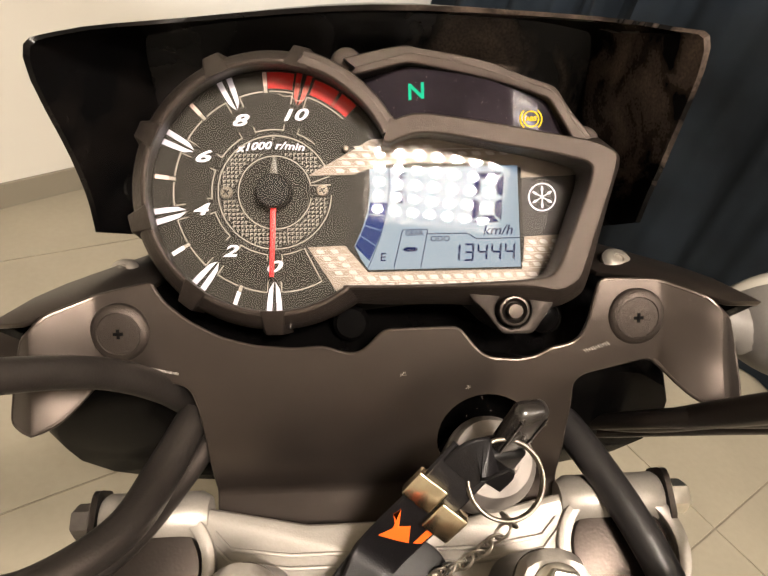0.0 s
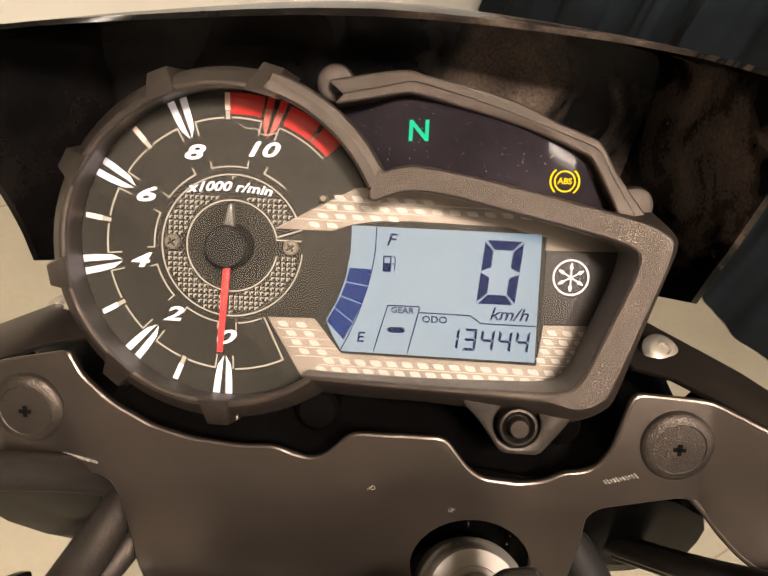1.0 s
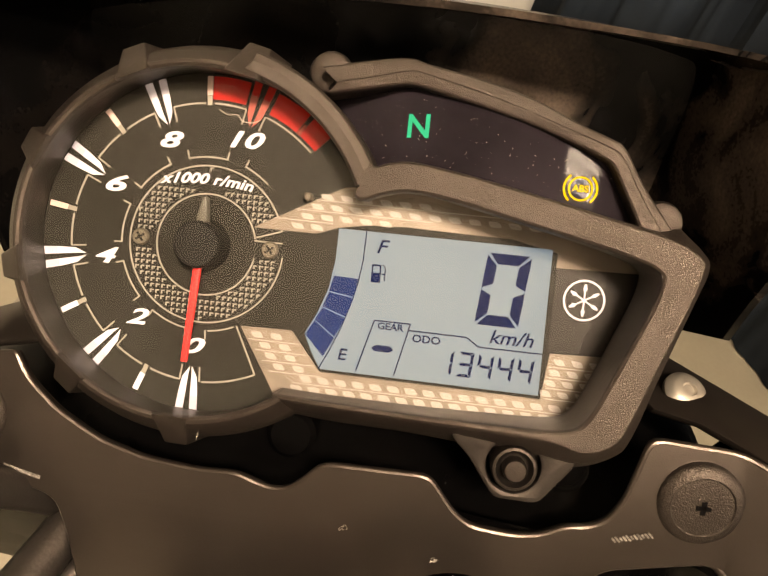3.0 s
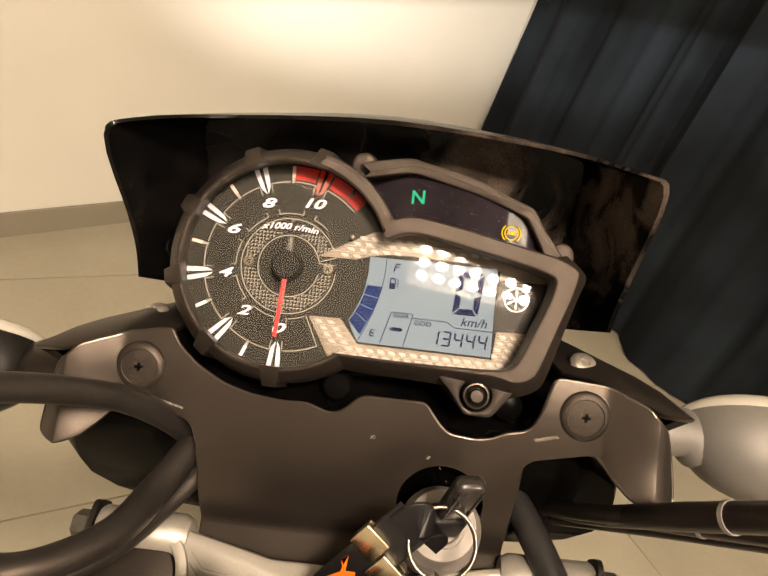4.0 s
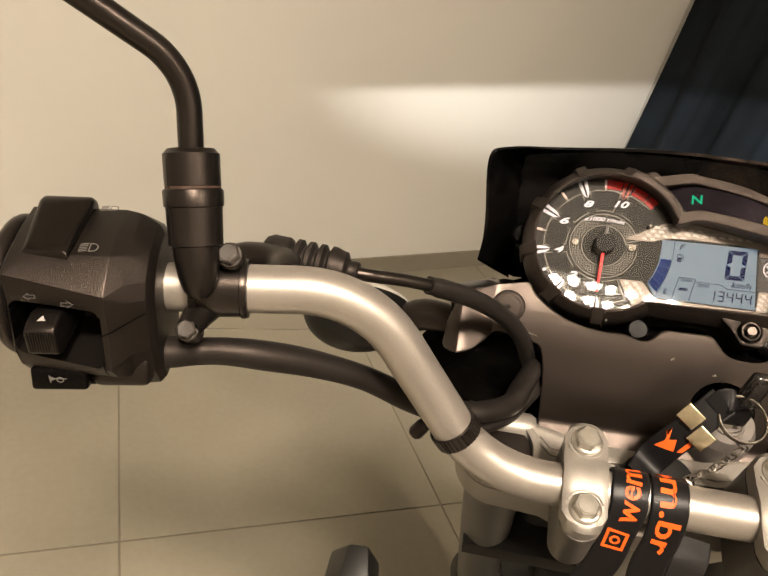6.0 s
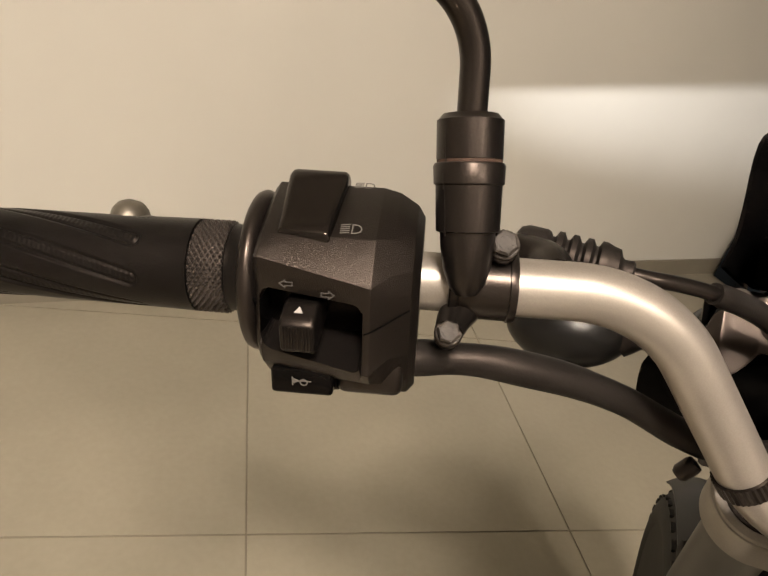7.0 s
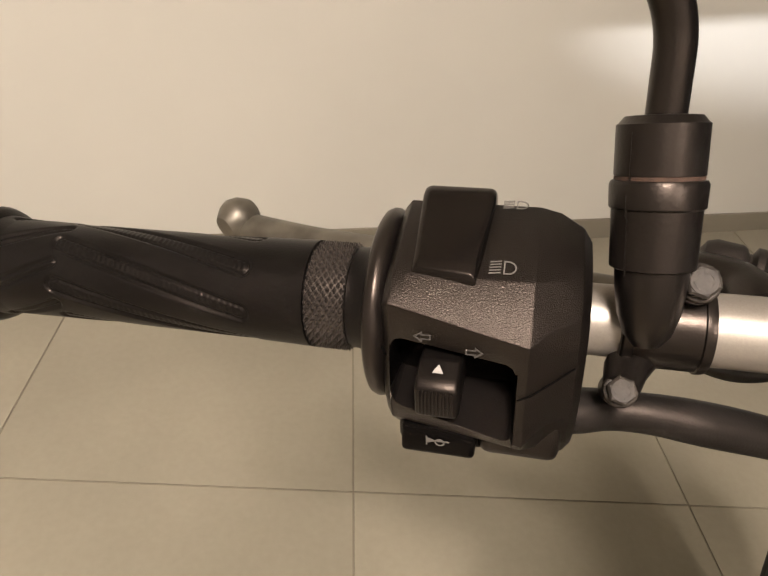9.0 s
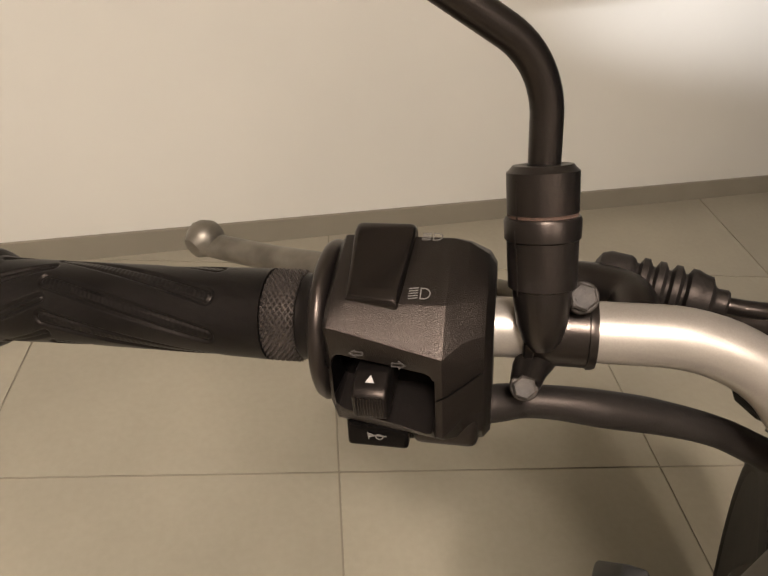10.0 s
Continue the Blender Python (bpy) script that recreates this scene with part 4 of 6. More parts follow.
def cover():
    bm = bmesh.new()
    edges = []
    closing = tuple((Vector(COVER[0]) + Vector(COVER[-1])) / 2)
    outline = soft([closing, *COVER, closing], 2.6, 3)[:-1]
    for loop in (outline, arc(18.6, 0, 360, 32, (38.5, 68.5))[:-1]):
        vs = [bm.verts.new((u, v, 0)) for u, v in loop]
        edges += [bm.edges.new((vs[i], vs[(i + 1) % len(vs)])) for i in range(len(vs))]
    bmesh.ops.triangle_fill(bm, use_beauty=True, use_dissolve=False, edges=edges)
    bmesh.ops.dissolve_limit(bm, angle_limit=0.01, verts=bm.verts, edges=bm.edges)
    cuts = [(0, s) for s in (10, 16, 22.8, 29, 35, 42.04, 46, 52, 57, 62.4, 67, 72, 77.2, 82, 87, 90, 91.7, 93.5, 97, 103, 109.4, 115)]
    for _, s in cuts:
        bmesh.ops.bisect_plane(bm, geom=[*bm.verts, *bm.edges, *bm.faces], plane_co=(0, s, 0), plane_no=(0, 1, 0))
    for x in (-126, -123, -121.5, -120, -114, -108, -105, -103, -102, -101, -99, 99, 101, 102, 103, 105, 108, 114, 120, 121.5, 123, 126):
        bmesh.ops.bisect_plane(bm, geom=[*bm.verts, *bm.edges, *bm.faces], plane_co=(x, 0, 0), plane_no=(1, 0, 0))

    def place(x, s, n):
        # soften the section's bends, fold the wings out to the rider and their ends back
        acc = Vector()
        for k in (-3, -1, 1, 3):
            acc += cover_at(x, s + k * (1.8 if s < 84 else 0.5), n)
        p = acc / 4
        over, edge = abs(x) - 102, abs(x) - 121.5
        p.y += 0.75 * (math.hypot(edge, 1.5) + edge) - 0.28 * (math.hypot(over, 2.0) + over)
        # the wings' lower edges flare to the rider
        p.y -= 0.2 * (math.hypot(s - 31, 1.5) + s - 31) * max(0.0, min(1.0, over / 4)) * (1 if s < 60 else 0)
        return p
    top = list(bm.faces)
    co = {v: v.co.copy() for v in bm.verts}
    for v in bm.verts:
        v.co = place(co[v].x, co[v].y, 0)
    res = bmesh.ops.extrude_face_region(bm, geom=top)
    for g in res["geom"]:
        if isinstance(g, bmesh.types.BMVert):
            g.co.y += 3.0
            g.co.z -= 1.5
    bmesh.ops.recalc_face_normals(bm, faces=bm.faces)
    ob = part("cover_panel", bm, PANEL, moto, "satin black plastic cover panel below the cluster", 21)
    # rolled edge
    bead = []
    for (x, t_), (x2, t2) in zip(outline, outline[1:] + outline[:1]):
        n_ = max(1, int(math.dist((x, t_), (x2, t2)) / 3))
        bead += [place(x + (x2 - x) * k / n_, t_ + (t2 - t_) * k / n_, 0) + Vector((0, 0.85, -0.42)) for k in range(n_)]
    part("rolled_edge", sweep(bead + bead[:2], 1.0, 10), PANEL, ob)
    nrm = Vector((0, -0.884, 0.468))
    for x in (-93.5, 93.5):
        c = Vector((x, 105.4, 30.3))
        capm = part("rubber_plug", lathe([(10.6, -2.5), (10.6, 0.6), (10.2, 1.3), (9.0, 2.1), (7.7, 2.4), (7.4, 2.1), (0, 2.6)], c, nrm, 40), PLUG, ob, "round grained plastic plug with a cross slot")
        a, e1, e2 = basis(nrm)
        # near-black bars laid on the plug, painting the shade of a cross recess
        slot = bmesh.new()
        for d1, d2 in ((e1, e2), (e2, e1)):
            rot = Matrix((d1, d2, a)).transposed()
            box((3.5, 1.15, 0.5), c + a * 2.5, slot, rot)
        part("cross_slot", slot, SLOTBLACK, ob)
    for x0, s0, x1, s1 in ((-84, 35.2, -74, 37.6), (74.5, 34.0, 83.0, 31.4)):
        mark = bmesh.new()
        p, q = cover_at(x0, s0) + nrm * 0.25, cover_at(x1, s1) + nrm * 0.25
        d = (q - p)
        rot = Matrix((d.normalized(), nrm.cross(d.normalized()), nrm)).transposed()
        if x0 < 0:
            box((d.length, 0.9, 0.25), (p + q) / 2, mark, rot)
        else:
            for k in range(11):
                box((0.45, 1.5 + 0.5 * math.sin(k * 2.1), 0.25), p.lerp(q, k / 10), mark, rot @ Matrix.Rotation(0.5, 3, "Z"))
        part("chalk_mark", mark, DUST, ob, "pale chalk mark")
    for x, s0, sz in ((6.2, 40.5, 0.9), (30.5, 46.5, 0.8)):
        fluff = [place(x + sz * (1.1 * math.sin(k * 1.7) + 0.25 * k), s0 + sz * math.cos(k * 2.3 + x), -0.3) for k in range(8)]
        part("lint", sweep(spline(fluff, 4), 0.035, 5), LINT, ob)
    rnd = random.Random(8)
    specks = bmesh.new()
    for k in range(150):
        x, s = rnd.uniform(-58, 56), rnd.uniform(34, 84)
        r = rnd.choice((0.08, 0.1, 0.13, 0.2))
        specks.faces.new([specks.verts.new(place(x + r * math.cos(a) * rnd.uniform(0.6, 1.6), s + r * math.sin(a), 0.12)) for a in (0.3, 1.8, 3.4, 4.9)])
    part("dust", specks, LINT, ob)["kind"] = "stuff"
    return ob


cover()

# ---- cowl and headlamp ----


def dusty(m, colour, size, low, high):
    """Patches of dried dust over a dark gloss."""
    nt = m.node_tree
    bsdf = nt.nodes["Principled BSDF"]
    geo, n, fine, mul, ramp, mix, rough = (nt.nodes.new("ShaderNode" + k) for k in ("TexCoord", "TexNoise", "TexNoise", "Math", "MapRange", "Mix", "MapRange"))
    n.inputs["Scale"].default_value, n.inputs["Detail"].default_value, n.inputs["Distortion"].default_value = size, 5, 0.8
    fine.inputs["Scale"].default_value, fine.inputs["Detail"].default_value = 900, 2
    mul.operation, mix.data_type = "MULTIPLY", "RGBA"
    nt.links.new(geo.outputs["Object"], n.inputs["Vector"])
    nt.links.new(geo.outputs["Object"], fine.inputs["Vector"])
    ramp.inputs["From Min"].default_value, ramp.inputs["From Max"].default_value = low, high
    nt.links.new(n.outputs["Fac"], ramp.inputs["Value"])
    # the smears lie on one half of the visor
    axes, half, both = (nt.nodes.new("ShaderNode" + k) for k in ("SeparateXYZ", "MapRange", "Math"))
    both.operation = "MULTIPLY"
    half.inputs["From Min"].default_value, half.inputs["From Max"].default_value = (0.0, 0.035)
    half.inputs["To Min"].default_value = 0.06
    nt.links.new(geo.outputs["Object"], axes.inputs[0])
    nt.links.new(axes.outputs[0], half.inputs["Value"])
    nt.links.new(ramp.outputs["Result"], both.inputs[0])
    nt.links.new(half.outputs["Result"], both.inputs[1])
    nt.links.new(both.outputs["Value"], mul.inputs[0])
    nt.links.new(fine.outputs["Fac"], mul.inputs[1])
    nt.links.new(mul.outputs["Value"], mix.inputs["Factor"])
    for sock in mix.inputs:
        if sock.type == "RGBA" and sock.name == "A":
            sock.default_value = (0.0022, 0.0021, 0.0022, 1)
        if sock.type == "RGBA" and sock.name == "B":
            sock.default_value = (*colour, 1)
    out = next(k for k in mix.outputs if k.type == "RGBA")
    nt.links.new(out, bsdf.inputs["Base Color"])
    rough.inputs["To Min"].default_value, rough.inputs["To Max"].default_value = 0.22, 0.6
    nt.links.new(mul.outputs["Value"], rough.inputs["Value"])
    nt.links.new(rough.outputs["Result"], bsdf.inputs["Roughness"])
    return m


VISOR = dusty(material("dusty gloss black plastic", (0.0022, 0.0021, 0.0022), 0.14, spec=0.10), (0.17, 0.125, 0.10), 34.0, 0.45, 0.72)


def cowl():
    rim = [(-117, 166, 34), (-114.5, 163, 52), (-114.5, 160, 72), (-116, 153, 111), (-105, 160.5, 117), (-70, 185, 113.6), (0, 195, 114.4), (70, 185, 113.8), (104.5, 160, 116), (112, 148, 112.8), (109.5, 149, 73), (110.5, 155, 52), (112, 160, 36)]
    inner = [(-92, 205, 6), (-94, 210, 40), (-95, 212, 66), (-95, 212, 96), (-88, 214, 101), (-55, 220, 104), (0, 223, 106), (55, 220, 104), (88, 214, 101), (95, 208, 96), (94, 208, 66), (93, 208, 40), (92, 203, 6)]
    rim, inner = spline(rim, 4), spline(inner, 4)
    bm = bmesh.new()
    rows = []
    for t, out in ((1, 0), (0.5, 0), (0, 0), (-0.02, 2.2), (0.5, 3.4), (1.0, 3.4)):
        row = []
        for a, b in zip(rim, inner):
            p = Vector(a).lerp(Vector(b), max(t, 0))
            d = Vector((p.x, 0, p.z - 55)).normalized()
            row.append(bm.verts.new(p + d * out))
        rows.append(row)
    for p, q in zip(rows, rows[1:]):
        for k in range(len(rim) - 1):
            bm.faces.new((p[k], p[k + 1], q[k + 1], q[k]))
    bm.faces.new(rows[0])
    ob = part("cowl", bm, VISOR, moto, "gloss black headlamp cowl curving behind the cluster", 30)
    # side plates with dome bolts
    for s in (-1, 1):
        pts = [(s * 132.5, 96.5, 43.2), (s * 123.1, 99.5, 41.1), (s * 114.7, 111.4, 36.7), (s * 107.9, 121.5, 33.2), (s * 101, 131.0, 29.8), (s * 90.0, 137.0, 27.0), (s * 84, 160, 20.0), (s * 90, 178, 15.6),
               (s * 97, 176, 17.0), (s * 114.4, 146.0, 27.4), (s * 121.5, 133.5, 31.7), (s * 127.2, 119.8, 36.2)]
        bm = bmesh.new()
        hi = [bm.verts.new(p) for p in pts]
        lo = [bm.verts.new((x * 0.995, y + 1, z - 3)) for x, y, z in pts]
        bm.faces.new(hi)
        bm.faces.new(lo[::-1])
        for k in range(len(pts)):
            j = (k + 1) % len(pts)
            bm.faces.new((hi[k], lo[k], lo[j], hi[j]))
        bmesh.ops.recalc_face_normals(bm, faces=bm.faces)
        bmesh.ops.bevel(bm, geom=[e for e in bm.edges if e.calc_face_angle(0) > radians(60)], offset=0.7, segments=2, profile=0.5, affect="EDGES", clamp_overlap=True)
        part("side_plate", bm, PANEL, ob, "satin black side plate", 40)
        # dark skirt hanging from the plate behind the wing
        bm = bmesh.new()
        sect = [[(132.0, 98, 41), (129.5, 108.5, 24), (131, 113, 6), (131, 116, -14)], [(126.6, 119.8, 34.8), (128, 130, 20), (128, 134, 2), (126, 136, -16)], [(119, 136, 29), (122, 142, 14), (120, 146, -2), (116, 148, -18)]]
        outer = [[bm.verts.new((s * x, y, z)) for x, y, z in row] for row in sect]
        inner = [[bm.verts.new((s * (x - 3), y + 1.5, z)) for x, y, z in row] for row in sect]
        for side in (outer, inner):
            for p, q in zip(side, side[1:]):
                for k in range(3):
                    bm.faces.new((p[k], p[k + 1], q[k + 1], q[k]))
        rim_o = outer[0] + [outer[1][-1]] + outer[2][::-1] + [outer[1][0]]
        rim_i = inner[0] + [inner[1][-1]] + inner[2][::-1] + [inner[1][0]]
        for k in range(len(rim_o)):
            j = (k + 1) % len(rim_o)
            bm.faces.new((rim_o[k], rim_o[j], rim_i[j], rim_i[k]))
        bmesh.ops.recalc_face_normals(bm, faces=bm.faces)
        part("side_skirt", bm, GLOSSBLACK, ob, "gloss black side skirt", 40)
        c = Vector((-107, 153.2, 22.0)) if s < 0 else Vector((101.6, 146.5, 25.2))
        part("dome_bolt", lathe([(6.6, -1), (6.6, 0.4), (6.2, 0.9), (5.2, 2.0), (4.0, 2.6), (2.2, 2.7), (1.8, 2.0), (0, 2.0)], c, (s * 0.12, -0.26, 0.957), 28), DULLSTEEL, ob, "dull steel dome bolt")
    # dark body of the headlamp behind the cover
    bm = bmesh.new()
    loops = []
    for y, w, z0, z1 in ((101, 70, -52, 22), (106, 126, -62, 10), (128, 141, -78, 14), (170, 128, -86, 24), (214, 92, -80, 18)):
        loop = []
        for k in range(28):
            a = k * math.tau / 28
            cx, cz = math.cos(a), math.sin(a)
            f = (abs(cx) ** 3 + abs(cz) ** 3) ** (-1 / 3)
            loop.append(bm.verts.new((w * cx * f - max(0, w - 112) * 0.45, y, (z0 + z1) / 2 + (z1 - z0) / 2 * cz * f)))
        loops.append(loop)
    for p, q in zip(loops, loops[1:]):
        for k in range(28):
            j = (k + 1) % 28
            bm.faces.new((p[k], p[j], q[j], q[k]))
    bm.faces.new(loops[0][::-1])
    bm.faces.new(loops[-1])
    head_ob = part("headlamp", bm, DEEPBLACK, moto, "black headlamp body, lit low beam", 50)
    part("reflector", lathe([(66, 215), (72, 262), (74, 262), (68, 214), (0, 214), (0, 215)], (0, 0, -28), (0, 1, 0), 32), CHROME, head_ob)
    part("beam_shield", box((150, 1.5, 76), (0, 264, -28 - 2.1 + 38), bevel=0.2), BLACKMETAL, head_ob)


cowl()
beam = bpy.data.lights.new("headlamp_light", "SPOT")
beam.energy, beam.color, beam.spot_size, beam.spot_blend, beam.shadow_soft_size = 235.0, (0.97, 0.98, 1.0), radians(76), 1.0, 0.0004
beam_ob = new("headlamp_light", beam)
beam_ob.matrix_world = BIKE @ look((0, 0.234, -0.028), (0.15, 1.234, -0.028 - 0.074)) @ Matrix.Diagonal((1.0, 0.27, 1.0, 1.0))

# ---- fork crown, fork legs, handlebar clamps ----
CN, CV = Vector((0, -0.449, 0.8935)), Vector((0, 0.8935, 0.449))
CO = CN * -60


def crown_at(u, v, n=0.0):
    return CO + Vector((u, 0, 0)) + CV * v + CN * n


def crown():
    left = arc(26.5, 100, 262, 20, (-88, 30))
    right = arc(26.5, -82, 80, 20, (88, 30))
    outline = [(60, 50), (30, 44), (-30, 44), (-60, 50)] + left + [(-60, 2), (-34, -8), (34, -8), (60, 2)] + right
    holes = [arc(19.5, 0, 360, 28, (x, 30))[:-1] for x in (-88, 88)]
    ob = part("fork_crown", slab([outline] + holes, crown_at, -26, -1, 2.2), CAST, moto, "silver cast aluminium fork crown")
    for x in (-88, 88):
        part("fork_cap", lathe([(19.2, -30), (19.2, -2.4), (18.4, -1.2), (16.5, -0.8), (0, -0.6)], crown_at(x, 30), CN, 36), RUBBER, ob, "black rubber fork cap")
        part("collar", slab([arc(25, 0, 360, 40, (x, 30))[:-1], arc(20, 0, 360, 40, (x, 30))[:-1]], crown_at, -1.2, 1.6, 0.9), CAST, ob)
        s = 1 if x > 0 else -1
        boss = lathe([(0, 0), (7.4, 1.5), (9.6, 5), (9.8, 40), (8.8, 41.5), (0, 41.5)], crown_at(s * 66, 49, -7), (s, 0, 0), 28)
        part("pinch_boss", boss, CAST, ob)
        ear = slab([rounded([(-12, -7), (12, -7), (10, 10), (-10, 10)], 5)], lambda u, v, n, s=s: crown_at(s * (108 + n), 49 + u, -7 + v), 0, 2.2)
        part("stay", ear, BLACKMETAL, ob, "black cable stay")
        bolt = lathe([(8.4, 0), (8.4, 1.6), (6.6, 2.0)], crown_at(s * 110, 49, -7), (s, 0, 0), 24)
        hexagon(6.6, 7.0, crown_at(s * 112, 49, -7), (s, 0, 0), bm=bolt)
        part("pinch_bolt", bolt, STEEL if s > 0 else DARKSTEEL, ob, "hexagon pinch bolt")
        tube = lathe([(19.5, 20), (19.5, 300), (26, 301), (26, 330), (24, 335), (24, 765), (15, 775), (0, 776)], crown_at(x, 30), -CN, 30)
        part("fork_leg", tube, FORK, moto, "silver grey fork leg")
    for o in (0.0, -4.5):
        line = [(-64, 43), (-58, 37), (-36, 34), (36, 34), (58, 37), (64, 43)]
        web = slab([[(u, v + o) for u, v in line] + [(u, v + o - 1.4) for u, v in line[::-1]]], crown_at, -1.2, 0.3, 0.4)
        part("rib", web, CAST, ob)
    dark = bmesh.new()
    box((126, 46, 96), crown_at(0, 66, -92), dark, bevel=10)
    box((84, 60, 150), crown_at(0, 30, -250), dark, bevel=14)
    part("horn_and_wiring", dark, SHELF, moto, "black horn and wiring below the crown")
    low = slab([[(-104, 10), (104, 10), (104, 50), (60, 62), (-60, 62), (-104, 50)]], crown_at, -165, -140, 3)
    part("lower_crown", low, SHELF, moto)
    stem = lathe([(24, -164), (24, -26), (16, -20), (16, 3), (14, 4), (0, 4)], crown_at(0, 26), CN, 30)
    part("steering_head", stem, BLACKMETAL, moto)
    part("stem_nut", lathe([(13, -4), (13, 2.5), (11.5, 4), (0, 4.4)], crown_at(0, 26, 0), CN, 28), RUBBER, ob)
    return ob


FORK = material("grey painted fork tube", (0.10, 0.095, 0.09), 0.38, metal=0.5, stain=0.1, stain_size=20)
crown()


def clamps(parent):
    for x in (-45.4, 46.8):
        caps = [(x + 11 * math.cos(radians(a)), 19.5 + 11 * math.sin(radians(a))) for a in range(0, 181, 12)] + [(x + 11 * math.cos(radians(a)), -18.5 + 11 * math.sin(radians(a))) for a in range(180, 361, 12)]
        riser = slab([caps], crown_at, -2, 40.4, 0.8)
        part("riser", riser, CASTDARK, parent, "dark cast handlebar riser")
        top = bmesh.new()
        # arched cap: outline extruded along the bar with a bowed back
        prof = [(-29, 41.4), (-29, 50.5), (-26, 53), (-10, 53.4), (-7, 54.2), (0.3, 55.6), (7.6, 54.2), (10.6, 53.4), (27, 53), (30, 50.5), (30, 41.4)]
        n_u = 8
        cols = []
        for i in range(n_u + 1):
            u = -1 + 2 * i / n_u
            edge = math.sqrt(max(0, 1 - u * u))
            col = []
            for v, n in prof:
                vv = v
                if v > 19.5:
                    vv = 19.5 + (v - 19.5) * (0.12 + 0.88 * edge)
                if v < -18.5:
                    vv = -18.5 + (v + 18.5) * (0.12 + 0.88 * edge)
                nn = n - (0.9 if abs(u) > 0.97 and n > 45 else 0)
                col.append(top.verts.new(crown_at(x + 11 * u, vv, nn)))
            cols.append(col)
        for p, q in zip(cols, cols[1:]):
            for k in range(len(prof) - 1):
                top.faces.new((p[k], p[k + 1], q[k + 1], q[k]))
            top.faces.new((p[-1], p[0], q[0], q[-1]))
        top.faces.new(cols[0])
        top.faces.new(cols[-1][::-1])
        cl = part("bar_clamp", top, CAST, parent, "silver cast handlebar clamp", 40)
        for v in (18.1, -17.4):
            arch = slab([arc(9.6, 200 if v > 0 else 20, 340 if v > 0 else 160, 14, (x, v)) + arc(8.8, 340 if v > 0 else 160, 200 if v > 0 else 20, 14, (x, v))], crown_at, 52.6, 53.9, 0.3)
            part("clamp_rib", arch, CAST, parent)
            bolt = lathe([(7.8, 0), (7.8, 1.2), (7.0, 2.0), (6.2, 2.2)], crown_at(x, v, 53.0), CN, 28)
            hexagon(6.5, 5.0, crown_at(x, v, 55.0), CN, bm=bolt, turn=17 if v > 0 else 40)
            lathe([(4.6, 0), (4.2, 0.4), (0, 0.5)], crown_at(x, v, 59.9), CN, 20, bm=bolt)
            part("clamp_bolt", bolt, STEEL, parent, "bright hexagon flange bolt")


CASTDARK = material("dark cast aluminium", (0.12, 0.11, 0.10), 0.4, metal=0.6, stain=0.15, stain_size=40)

# ---- handlebar; s runs outward along its left end, q to the rider, w up ----
EA, EQ, EW = Vector((-0.95599, -0.29158, 0.03278)), Vector((0.29173, -0.95650, 0)), Vector((0.03135, 0.00956, 0.99946))
EO = Vector((-220, -22.7, 87))


def end_at(s, q=0.0, w=0.0):
    return EO + EA * s + EQ * q + EW * w


def mirrored(v):
    return Vector((-v[0], v[1], v[2]))


def handlebar():
    a, b, c = Vector((-97, 6.3, -18.4)), end_at(-62.8), end_at(234)
    pts = fillet([c, b, a, mirrored(a), mirrored(b), mirrored(c)], [58, 62, 62, 58], 12)
    ob = part("handlebar", sweep(pts, 11.2, 32), BAR, moto, "satin silver tubular handlebar", 60)
    clamps(ob)
    # ribbed rubber ties
    for s, t in ((-1, 0.12), (1, 0.06)):
        fine = [pts[i].lerp(pts[i + 1], k / 12) for i in range(len(pts) - 1) for k in range(12)]
        i = min(range(1, len(fine) - 1), key=lambda k: abs(fine[k].x - (-113 if s < 0 else 107)))
        p, d = fine[i], (fine[i + 1] - fine[i - 1]).normalized()
        bm = bmesh.new()
        seg, wide = 72, 3.8
        ax, e1, e2 = basis(d)
        rings = []
        for h, base in ((-wide, 11.2), (-wide, 12.5), (wide, 12.5), (wide, 11.2)):
            ring = []
            for k in range(seg):
                r = base + (0.45 if (base > 12 and k % 2) else 0)
                ring.append(bm.verts.new(p + ax * h + (e1 * math.cos(k * math.tau / seg) + e2 * math.sin(k * math.tau / seg)) * r))
            rings.append(ring)
        for i in range(4):
            u, v = rings[i], rings[(i + 1) % 4]
            for k in range(seg):
                j = (k + 1) % seg
                bm.faces.new((u[k], u[j], v[j], v[k]))
        part("ribbed_tie", bm, RUBBER, ob, "ribbed black rubber cable tie", 20)
        nub = lathe([(3.6, -5), (4.2, -3), (4.2, 3), (3, 5), (0, 5.4)], (Vector((-133, 14, -4)) if s < 0 else p + Vector((4, -8, -13))), (s * 0.6, -0.2, -0.7), 18)
        part("tie_nub", nub, RUBBER, ob)
    # dull scuffs left of the tie
    for x in (64, 71):
        sc = slab([rounded([(x - 2, -4), (x + 2, -4), (x + 1.6, 5), (x - 1.6, 5)], 1.5)], lambda u, v, n: Vector((u, 6.3 - (11.22 + n) * math.sin(radians(v * 4 + 20)), -18.4 + (11.22 + n) * math.cos(radians(v * 4 + 20)))), -0.2, 0.03)
        part("scuff", sc, CASTDARK, ob, "dull scuff")
    return ob


bar_ob = handlebar()


